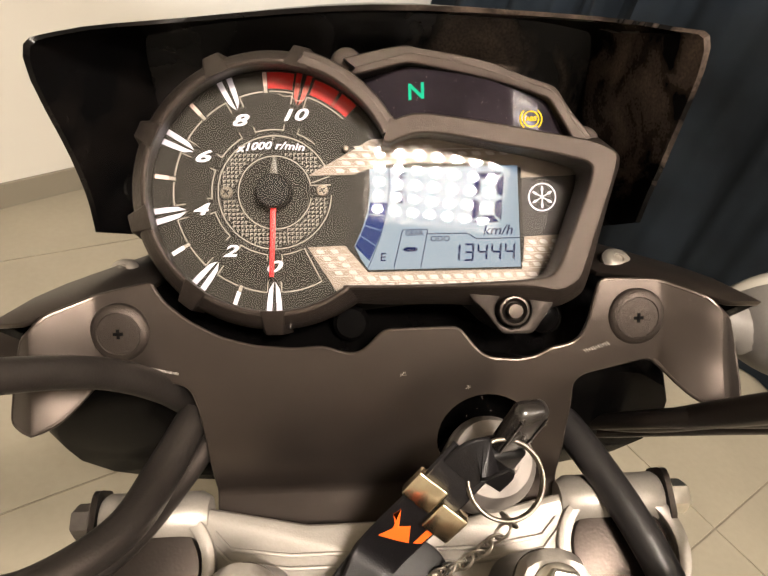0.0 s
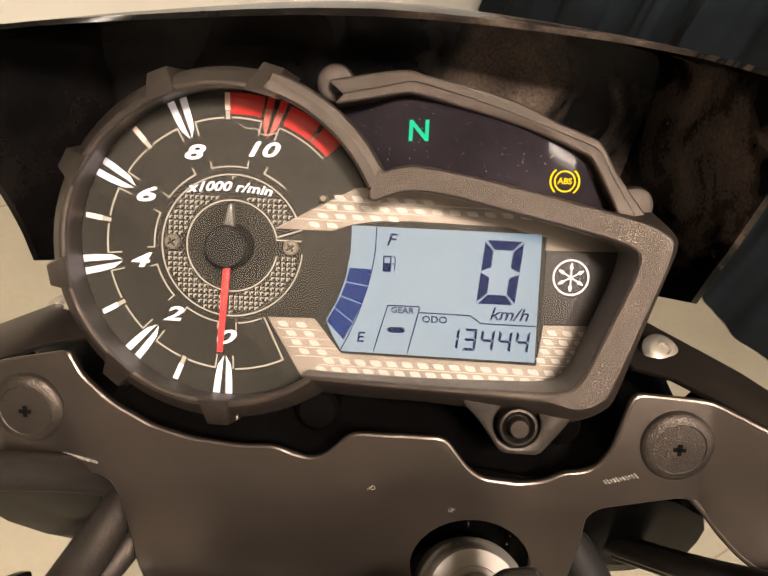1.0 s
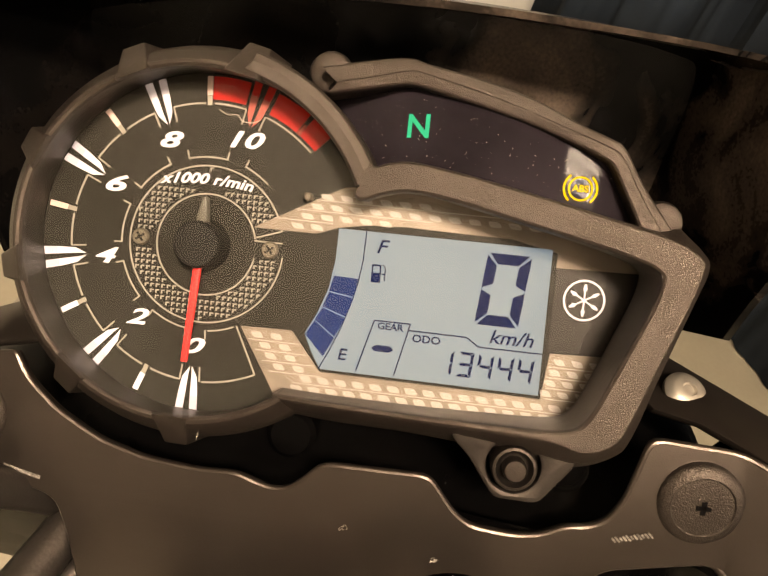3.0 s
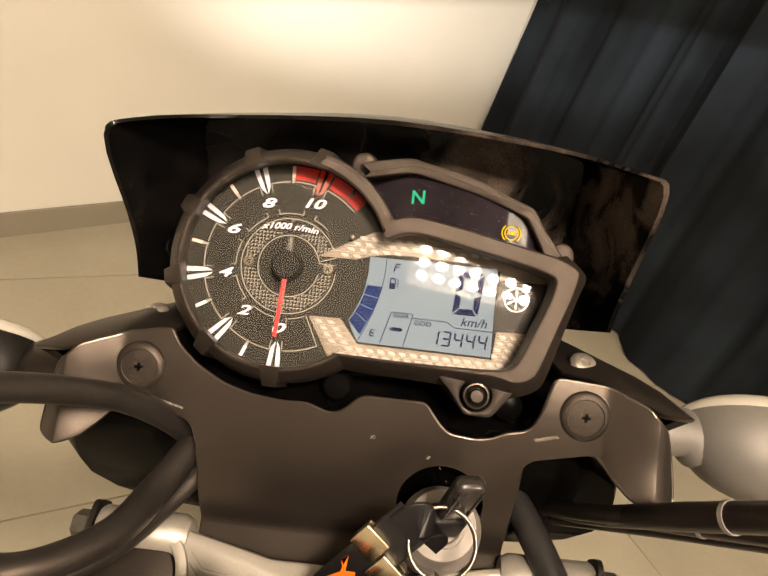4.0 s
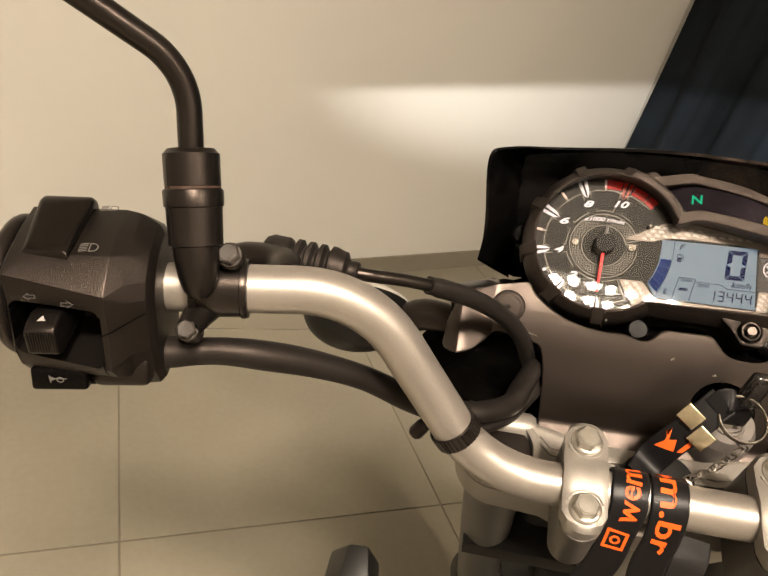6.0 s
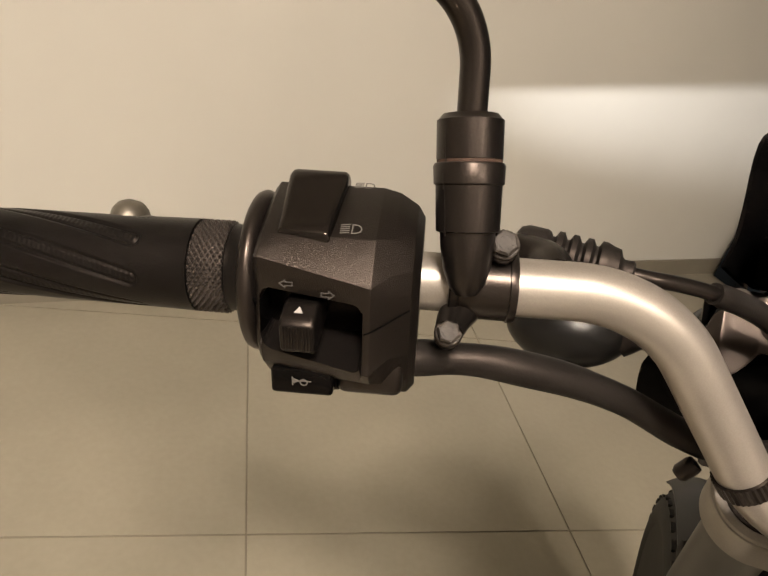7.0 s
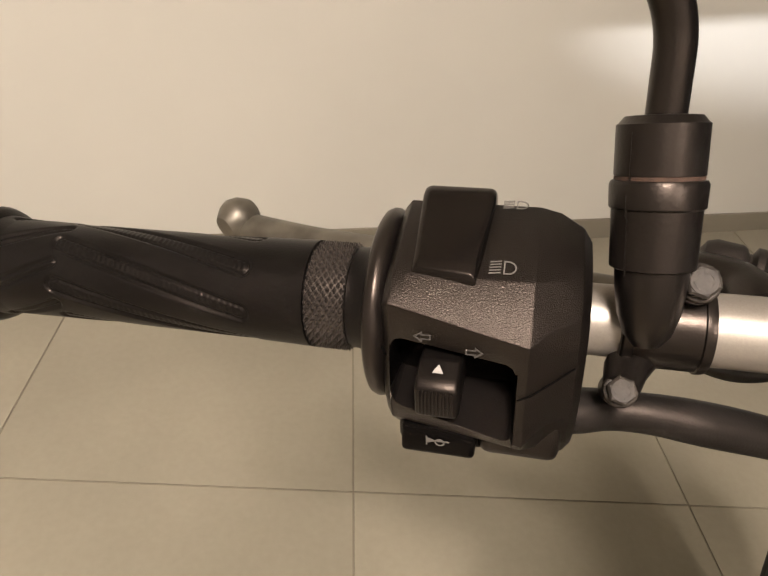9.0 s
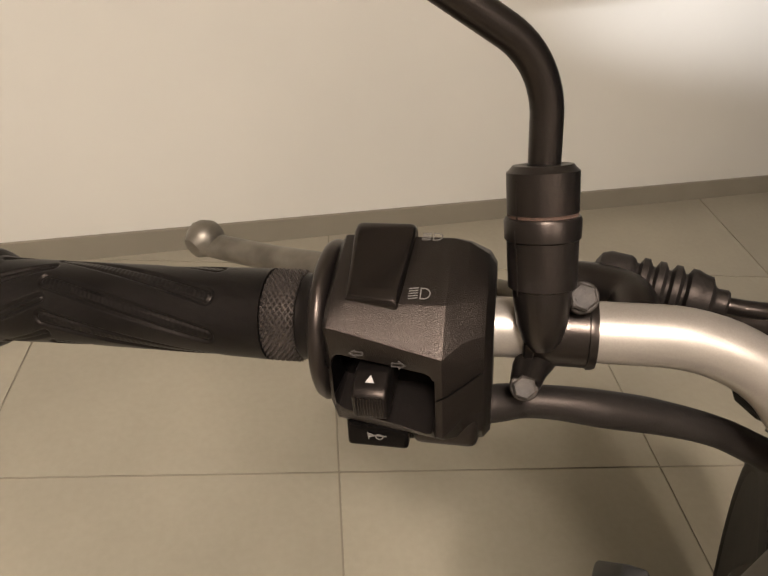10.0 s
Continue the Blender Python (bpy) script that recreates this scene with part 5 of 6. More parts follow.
def grip():
    bm = bmesh.new()
    ns, na = 250, 216
    caps = []
    for k in range(7):
        caps.append((203, 65 + 51.43 * k, 133.6, 2 + 51.43 * k))
        caps.append((229, 4 + 51.43 * k, 204, 40 + 51.43 * k))
    rows = []
    for i in range(ns + 1):
        s = 112 + (236 - 112) * i / ns
        base = 17.3 + 0.7 * ((s - 175) / 60) ** 2 + (0.8 * max(0, (s - 228) / 8))
        ring = []
        for k in range(na):
            th = 360 * k / na
            dr = 0.0
            for s0, t0, s1, t1 in caps:
                ds = s1 - s0
                dt = (t1 - t0) * 0.29
                off = ((th - t0 + 180) % 360 - 180) * 0.29
                f = max(0, min(1, ((s - s0) * ds + off * dt) / (ds * ds + dt * dt)))
                d = math.hypot(s - s0 - f * ds, off - f * dt)
                hw = 2.5 if abs(ds) > 40 else 1.3
                if d < hw + 1.2:
                    edge = max(0, 1 - abs(d - hw) / 1.0)
                    floor_cut = (0.35 + (0.12 if hw > 2 and int(s / 0.99) % 2 else 0.0)) * max(0, min(1, (hw - d) / 0.6))
                    dr = min(dr, -1.15 * edge - floor_cut)
            r = base + dr
            ring.append(bm.verts.new(end_at(s, r * math.cos(radians(th)), r * math.sin(radians(th)))))
        rows.append(ring)
    for p, q in zip(rows, rows[1:]):
        for k in range(na):
            j = (k + 1) % na
            bm.faces.new((p[k], p[j], q[j], q[k]))
    bm.faces.new(rows[0][::-1])
    bm.faces.new(rows[-1])
    ob = part("grip", bm, GRIPMAT, moto, "black rubber handlebar grip with diagonal grooves", 60)
    # knurled collar
    bm = bmesh.new()
    na, rows = 204, []
    for i in range(37):
        s = 98.5 + 13.5 * i / 36
        ring = []
        for k in range(na):
            p, q = (i / 36 * 6 + k / na * 34), (i / 36 * 6 - k / na * 34)
            h = abs((p % 1) - 0.5) * 2, abs((q % 1) - 0.5) * 2
            r = 16.5 + 1.9 * min(h[0], h[1]) if 0 < i < 36 else 16.0
            ring.append(bm.verts.new(end_at(s, r * math.cos(k * math.tau / na), r * math.sin(k * math.tau / na))))
        rows.append(ring)
    for p, q in zip(rows, rows[1:]):
        for k in range(na):
            j = (k + 1) % na
            bm.faces.new((p[k], p[j], q[j], q[k]))
    bm.faces.new(rows[0][::-1])
    bm.faces.new(rows[-1])
    part("knurled_collar", bm, KNURL, ob, "knurled rubber collar", 20)
    part("grip_neck", lathe([(15.6, 112.5), (16.6, 112), (16.8, 111), (16.4, 98.6), (16.9, 98.0), (16.8, 96.6), (17.4, 94.0), (19.0, 91.4), (22.4, 89.4), (24.0, 87.0), (0, 87)], EO, EA, 40), GRIPMAT, ob)
    part("grip_flange", lathe([(17.4, 233), (20.6, 236), (21.8, 239), (21.4, 242), (19.4, 243.6), (8, 243.6), (0, 244)], EO, EA, 44), GRIPMAT, ob)
    return ob


RUST = material("rust", (0.045, 0.022, 0.013), 0.8, grain=0.4, grain_size=900)
KNURL = material("knurled rubber", (0.024, 0.0205, 0.0185), 0.38, bump=0.03, bump_size=900, spec=0.85, sheen=ROSY)
grip()


def switchgear():
    # section points (q, w) from the front over the top to the rider and round below
    def sec(kind, at, lip=0.0):
        t = max(0.0, min(1.0, (at - 42) / 37))
        full = [(-25, -4), (-24, 14), (-14, 29), (-4, 34.5), (10, 31), (25, 25.5), (38.8 - 5.0 * t, 14.0 + 6.4 * t), (38.6 - 5.6 * t, 7.0 + 2.4 * t), (38.6 - 5.4 * t, 4.4), (39 - 5.4 * t, -14.6 + 5.6 * t), (40.5 - 6.0 * t, -18.6 + 5.0 * t),
                (34 - 2 * t, -26 + 5 * t), (24, -33 + 3 * t), (2, -36 + 3 * t), (-16, -26)]
        if kind == "slot":
            full[8], full[9] = (15, 4.5), (15, -16 + 5 * t)
            full[7] = (full[7][0], full[7][1] - lip)
            full[10] = (full[10][0], full[10][1] + lip)
        return full
    rows = [(26.0, [(-18, -2), (-17, 12), (-10, 22), (-2, 25), (8, 23), (16, 19), (22, 13), (24.5, 7), (25, 2), (25, -8), (25, -15), (22, -27), (17, -36), (0, -36), (-12, -24)]),
            (28.6, [(-21, -3), (-20, 13), (-12, 25.5), (-3, 29), (9, 26), (19, 21.5), (26, 15), (29, 8), (29, 2), (29, -9), (28.5, -16), (25, -29), (19, -38.5), (0, -38), (-14, -26)]),
            (35.5, [(-24, -4), (-23, 14), (-13, 28.5), (-4, 33), (10, 29.5), (20, 24), (31.5, 16), (34, 9), (34, 3), (34, -9), (34, -15), (28, -29), (20, -38.5), (0, -37.5), (-16, -26)]),
            (41.5, sec("full", 41.5)), (44.0, sec("full", 44)), (44.6, sec("slot", 44.6, 2.4)), (45.5, sec("slot", 45.5, 0.8)), (47.2, sec("slot", 47.2)), (60, sec("slot", 60)), (76.4, sec("slot", 76.4)), (78.4, sec("slot", 78.4, 0.9)), (79.4, sec("slot", 79.4, 2.6)), (80.0, sec("full", 80.0)),
            (82.0, [(q * 0.92, w * 0.92) for q, w in sec("full", 82)]), (83.4, [(q * 0.78, w * 0.78) for q, w in sec("full", 83)])]
    bm = bmesh.new()
    rings = [[bm.verts.new(end_at(s, q, w)) for q, w in pts] for s, pts in rows]
    for i, (p, q) in enumerate(zip(rings, rings[1:])):
        for k in range(len(p)):
            j = (k + 1) % len(p)
            f = bm.faces.new((p[k], p[j], q[j], q[k]))
            # slot walls get near-black and its ledge a dark tone, to paint its shade
            f.material_index = (1 if k < 9 else 2) if 4 <= i <= 11 and k in (7, 8, 9) else 0
    bm.faces.new(rings[0][::-1])
    bm.faces.new(rings[-1])
    bmesh.ops.recalc_face_normals(bm, faces=bm.faces)
    sharp = [e for e in bm.edges if len(e.link_faces) == 2 and e.calc_face_angle(0) > radians(14)]
    bmesh.ops.bevel(bm, geom=sharp, offset=1.1, segments=2, profile=0.5, affect="EDGES", clamp_overlap=True)
    ob = part("switch_housing", bm, SWITCH, moto, "grained black plastic handlebar switch housing", 30)
    ob.data.materials.append(BUTTON_SLOT_SHADE)
    ob.data.materials.append(KNOB)
    part("flange", lathe([(22, 82.6), (27.6, 82.8), (29.6, 83.8), (30.6, 85.4), (30.7, 86.6), (30.0, 88.2), (28.4, 89.2), (26.0, 89.2), (24.6, 88.0), (22, 87.6), (0, 87.6)], end_at(0, 1.5, 0.5), EA, 52), SATIN, ob, "satin black round flange")
    # beam switch, a glossy rocker lying over the top
    bm = bmesh.new()
    rings = []
    for s, k in ((57.0, 0), (58.2, 1), (73.6, 1), (75.2, 0)):
        lift = 0 if not k else 1.3
        low = 26.6 if s < 65 else 24.6
        pts = [(-8, 30), (-7, 36.4 + lift), (-3.6, 38.6 + lift), (0, 38.2 + lift), (3, 36.4 + lift), (low - 4, 28.4 + lift), (low, 26.0 + lift), (low + 0.4, 23), (0, 29)]
        wider = -2.6 if s < 65 else 0.8
        rings.append([bm.verts.new(end_at(s + wider * max(0.0, min(1.0, (22 - q) / 20)), q, w)) for q, w in pts])
    for p, q in zip(rings, rings[1:]):
        for k in range(len(p)):
            j = (k + 1) % len(p)
            bm.faces.new((p[k], p[j], q[j], q[k]))
    bm.faces.new(rings[0][::-1])
    bm.faces.new(rings[-1])
    bmesh.ops.recalc_face_normals(bm, faces=bm.faces)
    bmesh.ops.bevel(bm, geom=[e for e in bm.edges if e.calc_face_angle(0) > radians(25)], offset=0.9, segments=2, profile=0.5, affect="EDGES", clamp_overlap=True)
    part("beam_switch", bm, ROCKER, ob, "glossy black headlamp beam rocker", 35)
    # added plate, near-black in place of the shade deep in the slot
    part("slot_shade", box((35.6, 6, 20), end_at(62.2, 15.6, -3.6), rot=Matrix((EA, EQ, EW)).transposed(), bevel=0.4), BUTTON_SLOT_SHADE, ob, "added black plate standing in for the slot's shade")
    # turn knob with ribs
    rot = Matrix((EA, EQ, EW)).transposed()
    kn = bmesh.new()
    prof = [(20, 3.2), (36, 5.8), (42.8, 3.4), (44.8, 1.4), (44.2, -8.0), (41.0, -10.6), (20, -8.0)]
    ends = [[kn.verts.new(end_at(x, q, w)) for q, w in prof] for x in (59.0, 70.8)]
    kn.faces.new(ends[0][::-1])
    kn.faces.new(ends[1])
    for k in range(len(prof)):
        j = (k + 1) % len(prof)
        kn.faces.new((ends[0][k], ends[0][j], ends[1][j], ends[1][k]))
    bmesh.ops.recalc_face_normals(kn, faces=kn.faces)
    bmesh.ops.bevel(kn, geom=kn.edges[:], offset=1.2, segments=3, profile=0.5, affect="EDGES", clamp_overlap=True)
    knob = part("turn_knob", kn, KNOB, ob, "ribbed black indicator knob", 40)
    for k in range(10):
        part("rib", box((0.56, 1.0, 9.0), end_at(60.5 + k * 0.98, 44.4, -3.2), rot=rot @ Euler((radians(-7), 0, 0)).to_matrix(), bevel=0.2), KNOB, knob)

    def on(s, q, w, n_):
        """A flat frame facing out of the housing: u inward along the bar, v up the face."""
        n_ = (EQ * n_[0] + EW * n_[1]).normalized()
        u = -EA
        v = n_.cross(u).normalized()
        c = end_at(s, q, w)
        return lambda a, b, n: c + u * a + v * b + n_ * n
    tri_at = on(64.9, 39.6, 4.75, (0.33, 0.94))
    part("mark", slab([[(-1.5, -1.2), (1.5, -1.2), (0, 1.6)]], tri_at, 0, 0.3), PALE, ob, "white triangle mark")
    # horn button
    part("horn_button", box((22.6, 10, 10.4), end_at(66.0, 28.6, -28.4), rot=rot @ Euler((radians(8), 0, 0)).to_matrix(), bevel=1.6), BUTTON_SLOT_SHADE, ob, "glossy black horn button")

    part("horn_surround", box((27.0, 18, 20), end_at(66.0, 18.0, -25.6), rot=rot, bevel=2.2), BUTTON_SLOT_SHADE, ob)
    part("lower_body", box((24, 30, 15), end_at(42.0, 15.0, -28.0), rot=rot @ Euler((radians(6), 0, 0)).to_matrix(), bevel=3.4), SWITCH, ob)

    def beam_icon(at, name):
        bm = bmesh.new()
        d = arc(2.3, -90, 90, 12, (0.6, 0))
        inn = arc(1.9, -90, 90, 12, (0.6, 0))
        slab([d + [(-0.6, 2.3), (-0.6, -2.3)], inn + [(-0.2, 1.9), (-0.2, -1.9)]], at, 0, 0.15, bm=bm)
        for k in range(5):
            v = -2.0 + k
            slab([[(-4.4, v - 0.45), (-1.3, v + 0.05), (-1.3, v + 0.4), (-4.4, v - 0.1)]], at, 0, 0.15, bm=bm)
        part(name, bm, ICON, ob, "pale headlamp symbol")
    beam_icon(on(49.6, 21.4, 27.4, (0.36, 0.93)), "beam_symbol")
    beam_icon(on(48.0, -3.6, 34.9, (0.1, 1.0)), "beam_symbol")
    for s, sg, q_, w_ in ((70.0, -1, 35.9, 12.4), (55.6, 1, 37.7, 10.2)):
        at = on(s, q_, w_, (0.98, 0.10))
        arrow = [(-2.4 * sg, 0.8), (0, 0.8), (0, 1.7), (2.4 * sg, 0), (0, -1.7), (0, -0.8), (-2.4 * sg, -0.8)]
        inner = [(-2.0 * sg, 0.45), (0.4 * sg, 0.45), (0.4 * sg, 0.9), (1.7 * sg, 0), (0.4 * sg, -0.9), (0.4 * sg, -0.45), (-2.0 * sg, -0.45)]
        part("arrow_symbol", slab([arrow, inner], at, 0, 0.15), ICONDIM, ob, "pale arrow symbol")
    at = on(66, 33.8, -27.2, (1.0, -0.14))
    horn = bmesh.new()
    slab([[(-3.4, 2.0), (-3.0, 2.0), (-3.0, -2.0), (-3.4, -2.0)]], at, 0, 0.25, bm=horn)
    slab([[(-3.0, 1.4), (-0.8, 0.4), (3.6, 0.4), (3.6, 0.0), (-0.8, 0.0), (-3.0, -1.0)]], at, 0, 0.25, bm=horn)
    slab([arc(1.5, 0, 360, 16, (0.8, -0.4))[:-1], arc(1.1, 0, 360, 16, (0.8, -0.4))[:-1]], at, 0, 0.25, bm=horn)
    part("horn_symbol", horn, ICON, ob, "pale horn symbol")
    # parting line of the two half shells
    part("seam", sweep([end_at(43.6, 39.3, -3.0), end_at(40.0, 38.2, -1.6), end_at(34.5, 34.2, 0.6), end_at(29.0, 29.2, 2.2)], 0.28, 6), SLOTBLACK, ob)
    part("seam", sweep([end_at(81.2, 32.6, 2.4), end_at(84, 28, 3.0)], 0.28, 6), SLOTBLACK, ob)
    return ob


SWITCH = material("grained switch plastic", (0.0034, 0.0028, 0.0025), 0.36, grain=0.25, grain_size=2600, bump=0.42, bump_size=3000, spec=0.44, sheen=ROSY)
ROCKER = material("gloss black rocker plastic", (0.0032, 0.0028, 0.0026), 0.22, stain=0.2, stain_size=80, bump=0.04, bump_size=1500, spec=0.42, sheen=ROSY)
ICONDIM = material("dim icon print", (0.05, 0.045, 0.041), 0.6)
KNOB = material("satin switch knob plastic", (0.0045, 0.0038, 0.0035), 0.36, bump=0.1, bump_size=1800, spec=0.28, sheen=ROSY)
# colour of the horn button; also paints the shade inside the slot
BUTTON_SLOT_SHADE = material("smooth black switch plastic and slot shade", (0.0022, 0.002, 0.0019), 0.2, stain=0.2, stain_size=80, bump=0.06, bump_size=1500, spec=0.09, sheen=ROSY)
switchgear()


def mirror_mount():
    ob = part("mirror_mount", lathe([(11.4, -9.5), (13.4, -9.3), (13.8, -8), (13.8, -6.5), (13.2, -6.2), (13.2, 12), (13.8, 12.4), (13.8, 15), (13.2, 15.6), (11.4, 15.8)], EO, EA, 40), BLACKMETAL, moto, "satin black mirror bracket clamped on the bar")
    base, tip = Vector((-224.5, -41, 91)), Vector((-231, -24, 147))
    d = (tip - base).normalized()
    L = (tip - base).length
    body = lathe([(0, -1.2), (3.6, -0.4), (6.4, 3.0), (8.4, 9.0), (9.5, 17), (9.9, 25)], base, d, 36)
    part("socket", body, BLACKMETAL, ob)
    lows = lathe([(10.4, 22), (11.2, 22.4), (11.6, 38), (12.3, 38.6), (12.5, 44.6), (12.0, 45.6), (11.2, 45.8), (11.0, 47.0)], base, d, 40)
    part("rubber_boot", lows, RUBBER, ob, "black rubber boot")
    top = lathe([(10.8, 46.4), (11.5, 47), (11.6, 60), (11.0, L + 1.5), (9.6, L + 3.2), (7.4, L + 3.4), (5.2, L + 2.6)], base, d, 40)
    part("rubber_boot", top, RUBBER, ob, "black rubber boot")
    # mould seam and rusty gap
    part("boot_seam", sweep([base + d * h + EQ * r * 0.72 + EA * r * 0.70 for h, r in ((23, 11.3), (38, 11.65), (38.8, 12.35), (44.6, 12.5), (46, 11.3), (47, 11.6), (60, 11.65), (L + 1, 11.1))], 0.22, 6), RUBBER, ob)
    part("rust_ring", lathe([(10.6, 45.4), (11.35, 45.7), (11.35, 46.8), (10.6, 47.2)], base, d, 36), RUST, ob, "rusty ring between the boots")
    for s, q, w, r in ((-2.5, 8.6, 20.4, 4.9), (14.8, 21.0, -9.9, 4.3)):
        n_ = EQ * 0.8 + EW * 0.6
        c = end_at(s, q, w)
        lug = lathe([(r + 0.7, -12), (r + 0.9, -1.2), (r + 0.3, -0.6), (0, -0.6)], c, n_, 24)
        part("bolt_boss", lug, BLACKMETAL, ob)
        bolt = lathe([(r + 0.5, -0.8), (r + 0.5, 0.3), (r, 0.7)], c, n_, 24)
        hexagon(r, 3.8, c, n_, bm=bolt, turn=12)
        lathe([(r * 0.78, 3.75), (r * 0.74, 4.0), (r * 0.5, 3.85), (0, 3.85)], c, n_, 20, bm=bolt)
        b_ob = part("bolt", bolt, DARKSTEEL, ob, "dull zinc hexagon bolt with cast marks")
        across = n_.cross(EA).normalized()
        marks = bmesh.new()
        for a in (20, 55, 120, 165, 215, 260, 300):
            m_c = c + n_ * 3.95 + (EA * math.cos(radians(a)) + across * math.sin(radians(a))) * r * 0.5
            box((0.35, 1.1, 0.35), m_c, marks, Matrix((EA, across, n_)).transposed() @ Euler((0, 0, radians(a))).to_matrix())
        part("cast_marks", marks, DARKSTEEL, b_ob)
    ear = sweep([end_at(9, 4, -7), end_at(13, 12, -9.4), end_at(14.8, 20.2, -10.4)], [7.5, 6.4, 5.2], 18)
    part("clamp_ear", ear, BLACKMETAL, ob)
    stem = fillet([tip - d * 6, Vector((-231.9, -18.4, 181)), Vector((-285, -58, 231)), Vector((-330, -80, 272))], [30, 90], 12)
    part("mirror_stem", sweep(stem, 5.2, 24), BLACKMETAL, ob, "satin black bent mirror stem", 60)


mirror_mount()


def lever():
    path = spline([(-232, 2, 78), (-262, 7, 75), (-300, 10, 73), (-354, 9, 71.5), (-378, 9, 70.8), (-403, 9, 71.0), (-418, 9, 71.4)], 6)
    rad = [8.6 - 1.0 * min(1, i / 24) for i in range(len(path))]
    bm = sweep(path, rad, 20, squash=0.85)
    ob = part("clutch_lever", bm, LEVER, moto, "dull bronze coloured clutch lever with a ball end", 60)
    part("ball_end", lathe([(0, -10.5), (6, -9), (9.6, -4), (10.6, 0), (9.6, 4.4), (6, 9), (0, 10.6)], (-424, 9, 74.7), (0.2, 1, 0.2), 24), LEVER, ob)
    per = sweep(spline([(-198, -8, 88), (-205, 6, 88), (-222, 10, 87), (-238, 6, 86)], 5), [8, 8.5, 9, 9, 9, 9, 9, 9, 9, 9, 9, 9, 8.5, 8, 7, 7], 16)
    part("lever_perch", per, BLACKMETAL, ob)
    # bellows
    p0, p1 = Vector((-216, 18, 87)), Vector((-170, 19.5, 82))
    d = p1 - p0
    prof = [(6, -4), (9.5, -2), (10.8, 1), (10.8, 9), (10, 10.5)]
    for k in range(4):
        prof += [(8.4, 11.5 + 6.0 * k), (8.4, 12.5 + 6.0 * k), (11.0, 13.8 + 6.0 * k), (11.0, 16.0 + 6.0 * k)]
    prof += [(10.0, 36.5), (9.4, 39.5), (6.2, 41), (5.6, 42), (5.8, 45.5), (5.0, 46.4), (3.6, 46.4)]
    part("bellows", lathe(prof, p0, d, 32), SLEEVE, ob, "ribbed black rubber bellows")
    cab = spline([(-214, 18, 87), (-170, 19.5, 82), (-150, 29, 77), (-132, 41.5, 69), (-112, 62, 54), (-94, 82, 34), (-82, 95, 13), (-75, 107, -12)], 8)
    part("clutch_cable", sweep(cab, 3.4, 16), BLACKMETAL, ob, "black clutch cable", 60)
    part("cable_sleeve", sweep(cab[22:], [4.9] * 2 + [5.4] * (len(cab) - 24), 18), SLEEVE, ob, "black rubber cable sleeve", 60)


LEVER = material("dull bronze lever alloy", (0.13, 0.115, 0.092), 0.42, metal=0.6, stain=0.35, stain_size=60)
lever()


def cables():
    w1 = spline([(-252, -50, 63), (-241, -42, 61), (-233, -34, 58), (-220, -29, 57), (-205, -22, 53), (-185, -8, 43), (-163, 8, 28), (-140, 18, 12), (-120, 22, 5), (-103, 28, 3), (-86, 48, -3), (-80, 74, -9), (-72, 98, -6)], 6)
    rad = [6.9 - 1.3 * max(0.0, i / len(w1) - 0.5) + 0.4 * math.sin(i * 0.31) for i in range(len(w1))]
    part("wiring_harness", sweep(w1, rad, 18), SLEEVE, moto, "black sheathed wiring harness", 60)
    w2 = spline([(-118, 20, 0), (-104, 30, -9), (-88, 50, -15), (-78, 74, -20), (-66, 96, -16)], 6)
    part("wiring_harness", sweep(w2, 4.4, 16), SLEEVE, moto, "black sheathed wiring harness", 60)
    hose = spline([(86, 112, -36), (104, 92, -14), (118, 72, 14), (133, 51, 44), (149, 28, 76), (158, 14, 94)], 7)
    h = part("brake_hose", sweep(hose, [min(5.4, 3.4 + 0.12 * i) for i in range(len(hose))], 18), RUBBER, moto, "black rubber brake hose", 60)
    part("hose_clip", sweep([hose[20], hose[20].lerp(hose[21], 0.3)], 5.9, 18), GREYCLIP, h)
    part("hose_ferrule", sweep(hose[-6:-3], 6.6, 18), CHROME, h, "polished hose ferrule")
    lab = letters("HL", 4.4, lambda a, b, n: Vector((141, 33.5, 70)) + (Vector((18, -22, 30)).normalized()) * a + Vector((-0.62, 0.22, 0.75)).normalized() * b * 0.8 + Vector((0.25, -0.75, 0.4)).normalized() * (n + 4.3), 0.2)
    part("lettering", lab, PALE, h)
    thr = spline([(84, 112, -38), (102, 90, -10), (122, 70, 15), (150, 46, 44), (172, 26, 70)], 7)
    t = part("throttle_cable", sweep(thr, [min(4.6, 3.0 + 0.11 * i) for i in range(len(thr))], 16), RUBBER, moto, "black throttle cable", 60)
    part("cable_clip", sweep([thr[16], thr[16].lerp(thr[17], 0.25)], 4.9, 16), GREYCLIP, t)
    part("throttle_cable", sweep([p + Vector((4, 2, -8)) for p in thr], 3.4, 16), RUBBER, moto, "black throttle cable", 60)
    loom = spline([(68, 108, -20), (76, 96, -22), (86, 72, -26), (96, 46, -34), (104, 22, -48), (108, 10, -76), (108, 4, -120), (104, 2, -170)], 7)
    part("loom", sweep(loom, [6.8 - 0.02 * i for i in range(len(loom))], 18), STRAPTAPE, moto, "black taped cable loom", 60)


GREYCLIP = material("grey cable clip", (0.16, 0.145, 0.135), 0.5)
STRAPTAPE = material("black loom tape", (0.012, 0.011, 0.011), 0.35, bump=0.4, bump_size=250)
cables()


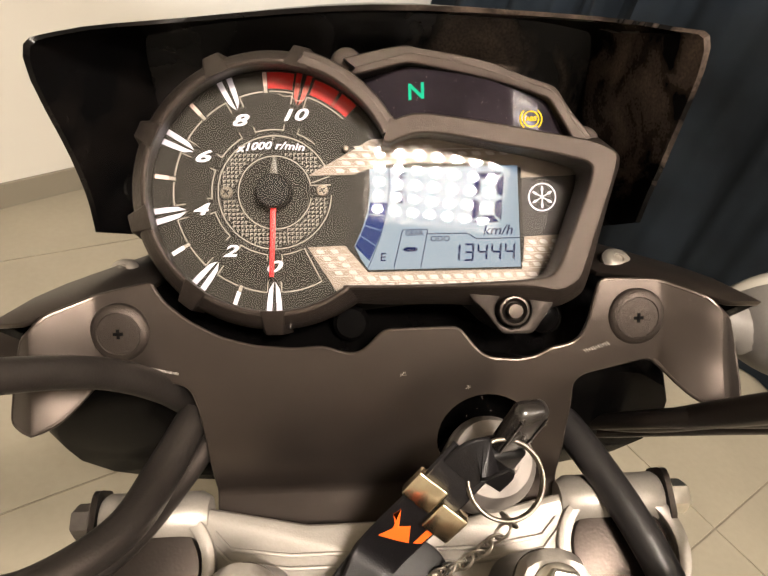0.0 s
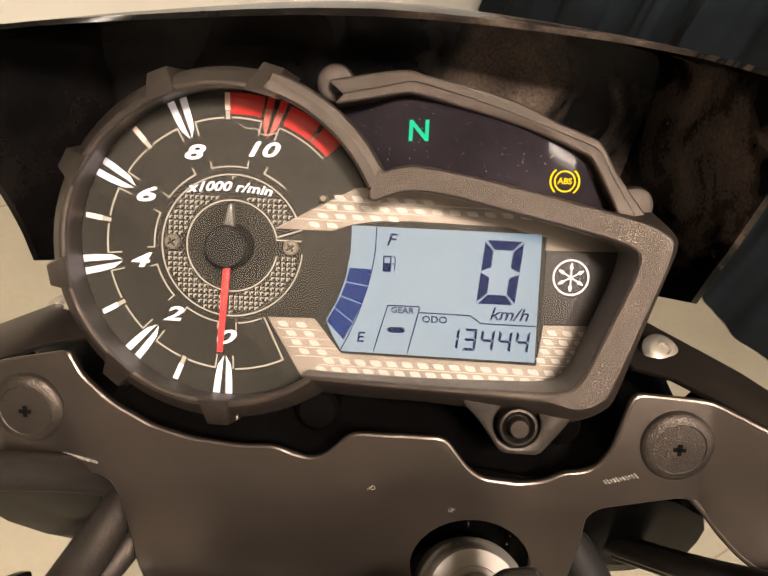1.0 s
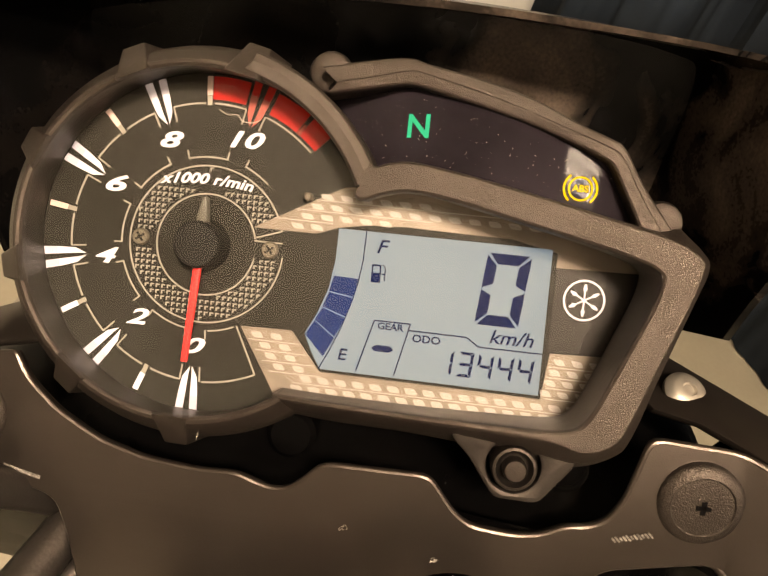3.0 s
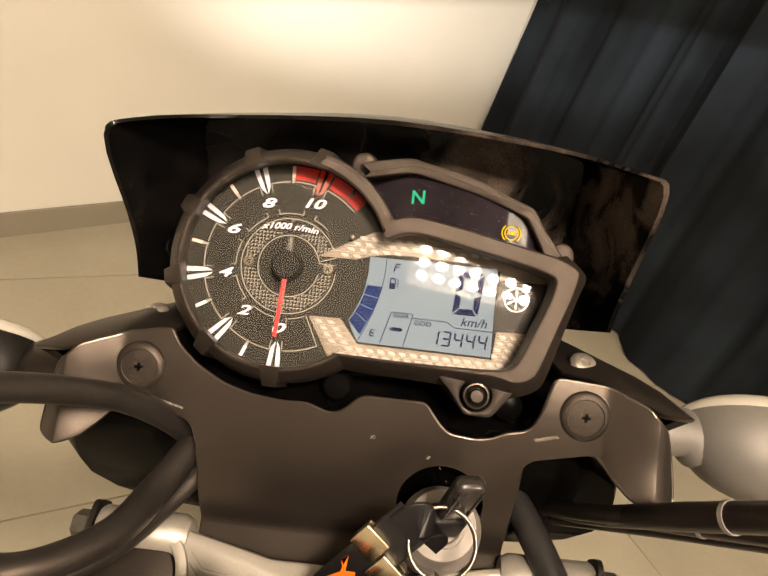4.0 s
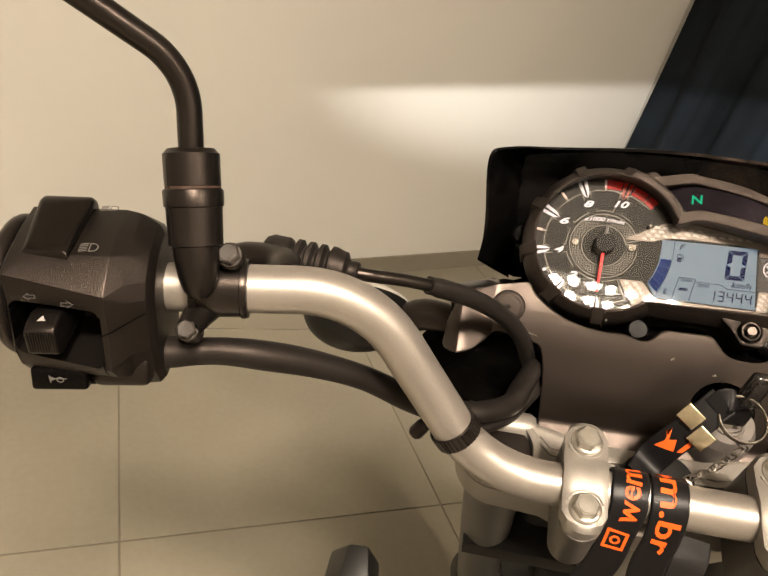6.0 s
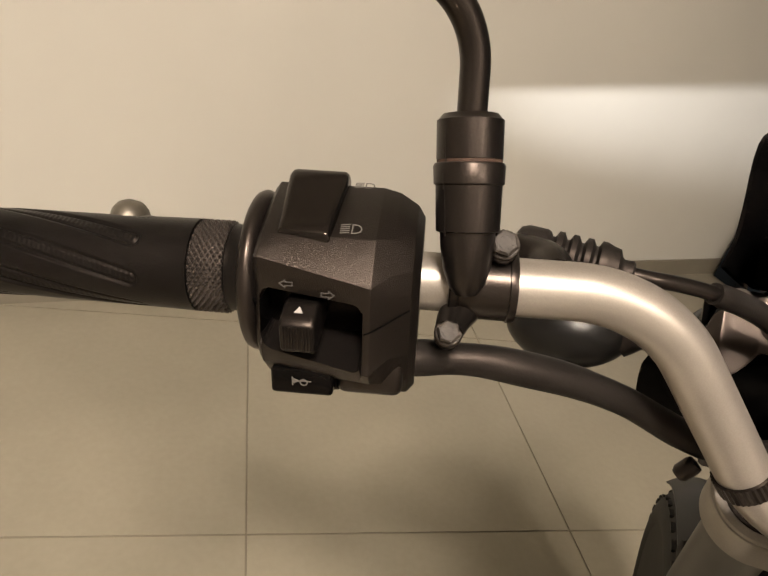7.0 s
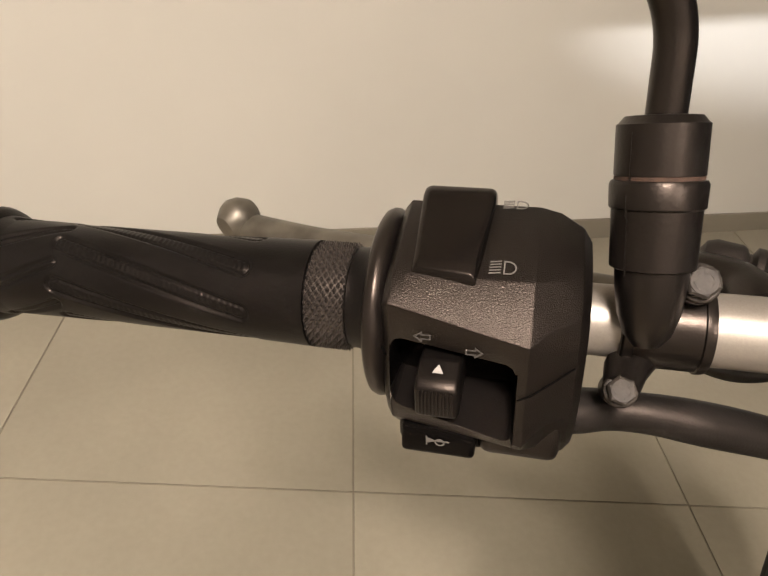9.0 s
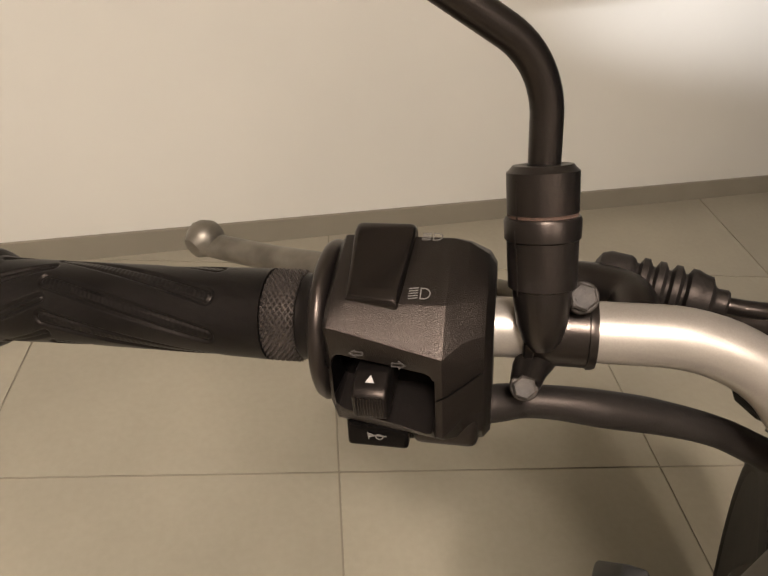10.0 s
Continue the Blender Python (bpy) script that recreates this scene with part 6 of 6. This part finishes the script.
def signals():
    for s in (-1, 1):
        c = Vector((s * 200, 140, -7)) if s < 0 else Vector((192, 140, -2))
        body, glass = SIGBODY if s < 0 else SIGGREY, SIGLENS
        d = Vector((s * 0.94, 0.30, 0.05)).normalized()
        ob = part("turn_signal", bmesh.new(), body, moto, "turn signal with clear lens on a short stalk")
        rear, front = bmesh.new(), bmesh.new()
        a, e1, e2 = basis(Vector((0.12 * s, 1, 0.28)))
        for bm, sign in ((rear, -1), (front, 1)):
            rows = []
            for i in range(9):
                t = i / 8
                ring = []
                for k in range(32):
                    ang = k * math.tau / 32
                    rr = math.sqrt(max(0, 1 - t * t)) if sign < 0 else math.sqrt(max(0, 1 - (t * 0.98) ** 2))
                    long, high = 41, 26
                    p = c + (e2 * math.cos(ang) * long + e1 * math.sin(ang) * high) * (rr if t < 1 else 0.02) + a * sign * t * (34 if sign < 0 else 16)
                    ring.append(bm.verts.new(p))
                rows.append(ring)
            for p, q in zip(rows, rows[1:]):
                for k in range(32):
                    j = (k + 1) % 32
                    bm.faces.new((p[k], p[j], q[j], q[k]))
            bm.faces.new(rows[0])
            bm.faces.new(rows[-1])
        part("housing", rear, body, ob, smooth=60)
        part("lens", front, glass, ob, "clear lens", smooth=60)
        stalk = spline([c + Vector((-s * 30, -6, -4)), Vector((s * 150, 136, 0)), Vector((s * 118, 130, -2)), Vector((s * 96, 130, -4))], 5)
        part("stalk", sweep(stalk, [13 - 0.15 * i for i in range(len(stalk))], 20, squash=0.9), RUBBER if s < 0 else SIGGREY, ob)


signals()


def lock():
    c = Vector((39.5, 75, -10))
    ob = part("ignition_lock", lathe([(17.5, -52), (17.5, -8), (16.8, -6.4), (15.4, -4.8), (15.0, -1.2), (14.2, -0.2), (0, 0)], c, CN, 44), GREYSTEEL, moto, "grey metal ignition lock barrel")
    part("lock_sleeve", lathe([(19.0, -52), (19.0, -30), (17.6, -29)], c, CN, 40), SATIN, ob)
    part("lock_ring", slab([arc(9.6, 0, 360, 36)[:-1], arc(7.6, 0, 360, 36)[:-1]], lambda u, v, n: c + Vector((u, 0, 0)) + CV * v + CN * n, -0.3, 0.9, 0.4), GREYSTEEL, ob)
    part("lock_face", lathe([(7.4, -0.4), (7.2, 0.5), (0, 0.6)], c, CN, 30), GREYSTEEL, ob)
    return ob


lock()

# ---- front wheel, mudguard, tank shrouds ----


def wheel():
    axle = Vector((-12, 420, -742))
    r = 308.0
    ob = part("front_wheel", lathe([(226, -34), (240, -36), (244, -30), (232, -10), (232, 10), (244, 30), (240, 36), (226, 34), (220, 12), (220, -12), (226, -34)], axle, (1, 0, 0), 64), BLACKMETAL, moto, "black cast front wheel")
    prof = []
    for k in range(17):
        a = radians(-112 + 224 * k / 16)
        prof.append((r - 46 + 46 * math.cos(a), 50 * math.sin(a)))
    part("tyre", lathe(prof + [prof[0]], axle, (1, 0, 0), 72), TYRE, ob, "black road tyre")
    for sx in (-1, 1):
        part("rim_stripe", lathe([(236, sx * 35), (242, sx * 37), (242, sx * 34), (236, sx * 33), (236, sx * 35)], axle, (1, 0, 0), 64), PALE, ob, "pale stripe round the rim")
    tread = bmesh.new()
    for k in range(48):
        a0 = k * math.tau / 48
        for sx in (-1, 1):
            for j, (x, rr) in enumerate(((10, r + 0.8), (26, r - 6.5), (40, r - 19))):
                a = a0 + j * 0.035
                rot = Matrix.Rotation(a, 3, "X")
                box((11, 20, 4.0), axle + rot @ Vector((sx * x, 0, rr - 1.2)), tread, rot)
    tr = part("tread_block", tread, TYRE, ob)
    tr["kind"] = "stuff"
    for k in range(5):
        a = k * math.tau / 5
        rot = Matrix.Rotation(a, 3, "X")
        part("spoke", box((26, 34, 196), axle + rot @ Vector((0, 0, 126)), rot=rot, bevel=6), BLACKMETAL, ob)
    part("hub", lathe([(34, -60), (40, -40), (40, 40), (34, 60), (10, 60), (10, -60), (34, -60)], axle, (1, 0, 0), 32), BLACKMETAL, ob)
    guard = bmesh.new()
    rows = []
    for i in range(25):
        a = radians(-42 + 70 * i / 24)
        row = []
        for k in range(13):
            x = -42 + 84 * k / 12
            rr = r + 16 - 0.0095 * x * x
            row.append(guard.verts.new(axle + Vector((x, -rr * math.sin(a), rr * math.cos(a)))))
        rows.append(row)
    for p, q in zip(rows, rows[1:]):
        for k in range(12):
            guard.faces.new((p[k], p[k + 1], q[k + 1], q[k]))
    res = bmesh.ops.extrude_face_region(guard, geom=list(guard.faces))
    for g in res["geom"]:
        if isinstance(g, bmesh.types.BMVert):
            g.co += (g.co - axle).normalized() * 3
    part("mudguard", guard, SHROUD, moto, "grey plastic front mudguard", 50)


wheel()


def shrouds():
    for s in (-1, 1):
        bm = bmesh.new()
        sect = [((-192, 92, -192), (-176, 92, -190), (-170, 70, -205), (-196, 62, -208)), ((-214, 116, -232), (-170, 110, -228), (-162, 40, -250), (-214, 34, -252)),
                ((-212, 108, -262), (-172, 100, -262), (-160, 34, -276), (-208, 28, -278))]
        rows = []
        for ring in sect:
            rows.append([bm.verts.new((-s * x, y, z)) for x, y, z in ring])
        for p, q in zip(rows, rows[1:]):
            for k in range(4):
                j = (k + 1) % 4
                bm.faces.new((p[k], p[j], q[j], q[k]))
        bm.faces.new(rows[0][::-1])
        bm.faces.new(rows[-1])
        bmesh.ops.recalc_face_normals(bm, faces=bm.faces)
        bmesh.ops.bevel(bm, geom=list(bm.edges), offset=3, segments=2, profile=0.5, affect="EDGES", clamp_overlap=True)
        part("tank_shroud", bm, SHROUD, moto, "angular grey plastic tank shroud", 30)
    body = bmesh.new()
    rows = []
    for y, w, z0, z1 in ((40, 60, -330, -150), (0, 100, -380, -180), (-80, 122, -420, -175), (-200, 122, -430, -165), (-330, 120, -420, -180), (-430, 90, -380, -230)):
        rows.append([body.verts.new((w * math.cos(k * math.tau / 24), y, (z0 + z1) / 2 + (z1 - z0) / 2 * math.sin(k * math.tau / 24))) for k in range(24)])
    for p, q in zip(rows, rows[1:]):
        for k in range(24):
            j = (k + 1) % 24
            body.faces.new((p[k], p[j], q[j], q[k]))
    body.faces.new(rows[0][::-1])
    body.faces.new(rows[-1])
    part("fuel_tank", body, SATIN, moto, "satin black fuel tank", 60)


shrouds()

# ==== key, ring, lanyard ====


def strip(path, across, half, thick=0.9, n=6):
    """A ribbon along a line; across is its width direction. Returns its mesh and a function (t, u, lift) on its face."""
    pts = spline(path, n)
    acr = [Vector(a) for a in across] if isinstance(across[0], (tuple, list, Vector)) else None
    m = len(pts)
    frames = []
    for i, p in enumerate(pts):
        t = (pts[min(i + 1, m - 1)] - pts[max(i - 1, 0)]).normalized()
        if acr:
            f = i / (m - 1) * (len(acr) - 1)
            k = min(int(f), len(acr) - 2)
            a = acr[k].lerp(acr[k + 1], f - k)
        else:
            a = Vector(across)
        a = (a - t * a.dot(t)).normalized()
        frames.append((p, a, t.cross(a).normalized()))
    bm = bmesh.new()
    rows = [[bm.verts.new(p + a * u * half + nn * (v * thick / 2)) for u, v in ((-1, -1), (-0.94, 1), (-0.88, 1.25), (-0.8, 1), (0.8, 1), (0.88, 1.25), (0.94, 1), (1, -1))] for p, a, nn in frames]
    for p, q in zip(rows, rows[1:]):
        for k in range(8):
            j = (k + 1) % 8
            bm.faces.new((p[k], p[j], q[j], q[k]))
    bm.faces.new(rows[0][::-1])
    bm.faces.new(rows[-1])
    dist = [0.0]
    for a, b in zip(pts, pts[1:]):
        dist.append(dist[-1] + (b - a).length)

    def on(d, u, lift):
        d = max(0, min(dist[-1] - 1e-4, d))
        i = max(k for k in range(m - 1) if dist[k] <= d)
        f = (d - dist[i]) / (dist[i + 1] - dist[i])
        p, a, nn = (frames[i][k].lerp(frames[i + 1][k], f) for k in range(3))
        return p + a * u + nn * (thick / 2 + lift)
    return bm, on


def printed(loops, on, sign=1):
    """Flat print that follows a ribbon: loops of (along, across)."""
    bm = bmesh.new()
    for loop in loops:
        hi = [bm.verts.new(on(d, u, sign * 0.28)) for d, u in loop]
        lo = [bm.verts.new(on(d, u, -0.1)) for d, u in loop]
        bm.faces.new(hi)
        bm.faces.new(lo[::-1])
        for k in range(len(loop)):
            j = (k + 1) % len(loop)
            bm.faces.new((hi[k], lo[k], lo[j], hi[j]))
    return bm


def torus(c, axis, big, small, seg=32, tube=10, bm=None, stretch=1.0, up=(0, 0, 1)):
    a, e1, e2 = basis(axis, up)
    bm = bm or bmesh.new()
    rings = []
    for k in range(seg):
        t = k * math.tau / seg
        d = e1 * math.cos(t) * stretch + e2 * math.sin(t)
        o = (e1 * math.cos(t) + e2 * math.sin(t))
        rings.append([bm.verts.new(Vector(c) + d * big + (o * math.cos(j * math.tau / tube) + a * math.sin(j * math.tau / tube)) * small) for j in range(tube)])
    for k in range(seg):
        p, q = rings[k], rings[(k + 1) % seg]
        for j in range(tube):
            i = (j + 1) % tube
            bm.faces.new((p[j], p[i], q[i], q[j]))
    return bm


def key():
    th = thing("ignition_key", "black plastic headed ignition key in the lock", "key", BIKE)
    lo, hi = Vector((37.5, 71, -8)), Vector((45.5, 64.5, 29))
    d = (hi - lo).normalized()
    n_ = Vector((0.25, -0.72, 0.45))
    n_ = (n_ - d * n_.dot(d)).normalized()
    x = d.cross(n_)
    rot = Matrix((x, d, n_)).transposed()
    bow = box((12.4, 26, 7.4), lo + d * 27, rot=rot, bevel=3.2)
    part("bow", bow, KEYPLASTIC, th, "worn black plastic key head")
    part("shoulder", box((14.6, 13, 9.6), lo + d * 8.5, rot=rot, bevel=2.2), LEATHER, th)
    part("blade", box((7.5, 14, 2.4), lo - d * 2, rot=rot, bevel=0.4), STEEL, th)
    groove = bmesh.new()
    for o in (-4.4, 4.4):
        box((0.8, 20, 0.6), lo + d * 27 + x * o + n_ * 3.7, groove, rot)
    part("head_rib", groove, KEYPLASTIC, th)


KEYPLASTIC = material("worn black key plastic", (0.014, 0.012, 0.011), 0.25, stain=0.5, stain_size=120, rough_var=0.1)
key()


RINGWIRE = material("dull nickel wire", (0.17, 0.15, 0.125), 0.42, metal=1.0, stain=0.3, stain_size=200)


def key_ring():
    th = thing("key_ring", "nickel split ring with a short chain on the key", "key ring", BIKE)
    c = Vector((37.5, 54, 7))
    for o in (-0.9, 0.9):
        part("ring", torus(c + Vector((0.1, -0.6, 0.8)) * o, (0.12, -0.62, 0.78), 12.8, 0.7), RINGWIRE, th, "nickel split ring")
    a, b = Vector((38, 45, -6)), Vector((15, 43.5, -32))
    count = 8
    for k in range(count):
        p = a.lerp(b, (k + 0.5) / count) + Vector((0, -2.5 * math.sin(math.pi * (k + 0.5) / count), 0))
        d = (b - a).normalized()
        side = Vector((0, 1, 0)) if k % 2 else d.cross(Vector((0, 1, 0)))
        side = (side - d * side.dot(d)).normalized()
        part("chain_link", torus(p, side, 2.3, 0.5, 20, 8, stretch=1.45, up=d), CHROME, th)
    part("chain_link", torus(a + Vector((0.5, 1.5, 1.5)), (0.6, 0.5, 0.3), 3.2, 0.6, 22, 8), CHROME, th)


key_ring()


def leather_tag():
    th = thing("leather_tag", "round black leather key tag with a metal eyelet", "key tag", BIKE)
    c = Vector((6, 42.5, -33))
    n_ = Vector((0.1, -0.55, 0.83)).normalized()
    a, e1, e2 = basis(n_, (1, 0, 0))
    at = lambda u, v, n: c + e1 * u + e2 * v + a * n  # noqa: E731
    part("disc", slab([[(u * 1.15 - 2, v) for u, v in arc(14.5, 0, 360, 40)[:-1]]], at, -1.6, 1.2, 1.0), LEATHER, th)
    part("eyelet", lathe([(1.6, 0.8), (3.4, 0.9), (3.6, 1.6), (2.8, 2.1), (1.8, 1.9), (1.6, 0.8)], at(9.4, -1, 0), a, 26), CHROME, th, "metal eyelet")
    # second dark flap on the shelf of the cover
    part("flap", slab([rounded([(-30, -4), (-18, 10), (-6, 13), (-10, -12), (-24, -14)], 5)], lambda u, v, n: at(u, v + 2, n - 2.4), -1.0, 1.0, 0.8), LEATHER, th)


leather_tag()


def lanyard():
    th = thing("lanyard", "black ribbon lanyard with orange print looped over the handlebar", "lanyard", BIKE)
    wide = (0.74, -0.38, -0.55)
    p = [(27, 57, 15), (21, 54, 9), (13, 51, -1), (3, 49, -14), (-5, 47, -26), (-10, 38, -30)]
    bm, on = strip(p, wide, 8.6)
    part("ribbon", bm, STRAP, th, smooth=50)
    loop = strip([(30, 55, 6), (33, 54.5, 14), (28, 55, 17), (22, 54, 11)], wide, 7.0)[0]
    part("ribbon_loop", loop, STRAP, th, smooth=50)
    blob = [[(30, -6), (33.5, -6.5), (36, -2.0), (33, 0.5), (39, 4.2), (41, 1.0), (44, -5.0), (38, -3.2)], [(29, 5.2), (27, 7.6), (36, 7.4), (38, 5.4)]]
    part("print", printed(blob, on), ORANGE, th, "orange print")
    # metal crimps
    d = (Vector(p[3]) - Vector(p[1])).normalized()
    u = (Vector(wide) - d * Vector(wide).dot(d)).normalized()
    rot = Matrix((u, d, u.cross(d))).transposed()
    c = Vector((14.5, 50.2, 0.5))
    part("crimp", box((11.5, 10.5, 4.6), c - u * 5.8 - d * 2.0, rot=rot, bevel=0.7), BRASS, th, "scratched pale metal crimp")
    part("crimp", box((10.5, 11.5, 4.6), c + u * 6.2 + d * 2.6, rot=rot, bevel=0.7), BRASS, th, "pale metal crimp")
    # two runs over the bar, hanging on the rider's side
    for x0, x1, x2, x3, turn in ((-23, -24, -30, -44, 1), (-4.5, -5, -9, -12, -1)):
        path = [(x0 + 8, 40, -30), (x0 + 3, 28, -26), (x0, 19.5, -14), (x0, 13.5, -7.2), (x0, 6, -5.6), (x1, -1.5, -8.6), (x1, -6.2, -16), (x2 + 3, -8.4, -30), (x2, -9, -50), (x3 + 4, -10, -80), (x3, -12, -125), (x3 - 4, -13, -185)]
        bm, on = strip(path, (1, 0, 0.02), 8.9)
        part("ribbon", bm, STRAP, th, smooth=50)
        marks = []
        if turn > 0:
            word = letters("wem", 15.5, lambda a, b, n, on=on: on(54.0 - a, -b, 0.08 + n), 0.22, 0, bold=0.25, width=31.0)
        else:
            word = letters("om.br", 15.5, lambda a, b, n, on=on: on(57.0 + a, b, 0.08 + n), 0.22, 0, bold=0.25, width=55.0)
        part("print", word, ORANGE, th, "orange lettering")
        if turn > 0:
            w = 1.5
            marks += [[(75, -5.5), (87, -5.5), (87, -5.5 + w), (75, -5.5 + w)], [(75, 5.5 - w), (87, 5.5 - w), (87, 5.5), (75, 5.5)], [(75, -4), (76.5, -4), (76.5, 4), (75, 4)], [(85.5, -4), (87, -4), (87, 4), (85.5, 4)]]
            ring = arc(2.7, 0, 360, 14, (81, 0))
            inn = arc(1.5, 0, 360, 14, (81, 0))
            marks += [[ring[k], ring[k + 1], inn[k + 1], inn[k]] for k in range(14)]
            part("print", printed(marks, on), ORANGE, th, "orange rounded square with a ring")
    grey = strip([(12, 2, -34), (10, -7, -42), (6, -10, -60), (-2, -11, -90), (-12, -12, -130)], (1, 0, 0.1), 8.5)[0]
    part("ribbon_back", grey, GREYSTRAP, th, "dull grey back of the ribbon", 50)


GREYSTRAP = material("dull grey ribbon back", (0.008, 0.0072, 0.0072), 0.6, grain=0.2, grain_size=1500, spec=0.2)
lanyard()


# ==== floor tiles ====
def tiles():
    pitch, gap = 0.774, 0.0048
    ox, oy = -0.2019, 0.8030
    half = pitch / 2 - gap / 2
    shared = None
    for i in range(-4, 4):
        for j in range(-5, 3):
            cx, cy = ox + (i + 0.5) * pitch, oy + (j + 0.5) * pitch
            poly = [(cx - half, cy - half), (cx + half, cy - half), (cx + half, cy + half), (cx - half, cy + half)]
            inside = [X0 < x < X1 and Y0 < y < back(x) for x, y in poly]
            if not any(inside):
                continue
            bm = bmesh.new()
            if all(inside) and shared:
                bm.free()
                me = shared
            else:
                f = bm.faces.new([bm.verts.new((x - cx, y - cy, 0.0)) for x, y in poly])
                for co, no in (((X0 - cx, 0, 0), (-1, 0, 0)), ((X1 - cx, 0, 0), (1, 0, 0)), ((0, Y0 - cy, 0), (0, -1, 0)), ((0, back(cx) - cy - 0.001, 0), (-WALL_S, 1, 0))):
                    bmesh.ops.bisect_plane(bm, geom=[*bm.verts, *bm.edges, *bm.faces], plane_co=co, plane_no=no, clear_outer=True)
                if not bm.faces:
                    bm.free()
                    continue
                res = bmesh.ops.extrude_face_region(bm, geom=list(bm.faces))
                for g in res["geom"]:
                    if isinstance(g, bmesh.types.BMVert):
                        g.co.z = -0.0034
                bmesh.ops.recalc_face_normals(bm, faces=bm.faces)
                me = bpy.data.meshes.new("tile")
                bm.to_mesh(me)
                bm.free()
                me.materials.append(TILE)
                if all(inside):
                    shared = me
            ob = new("tile", me)
            ob.parent = floor
            ob.location = (cx, cy, 0)


tiles()
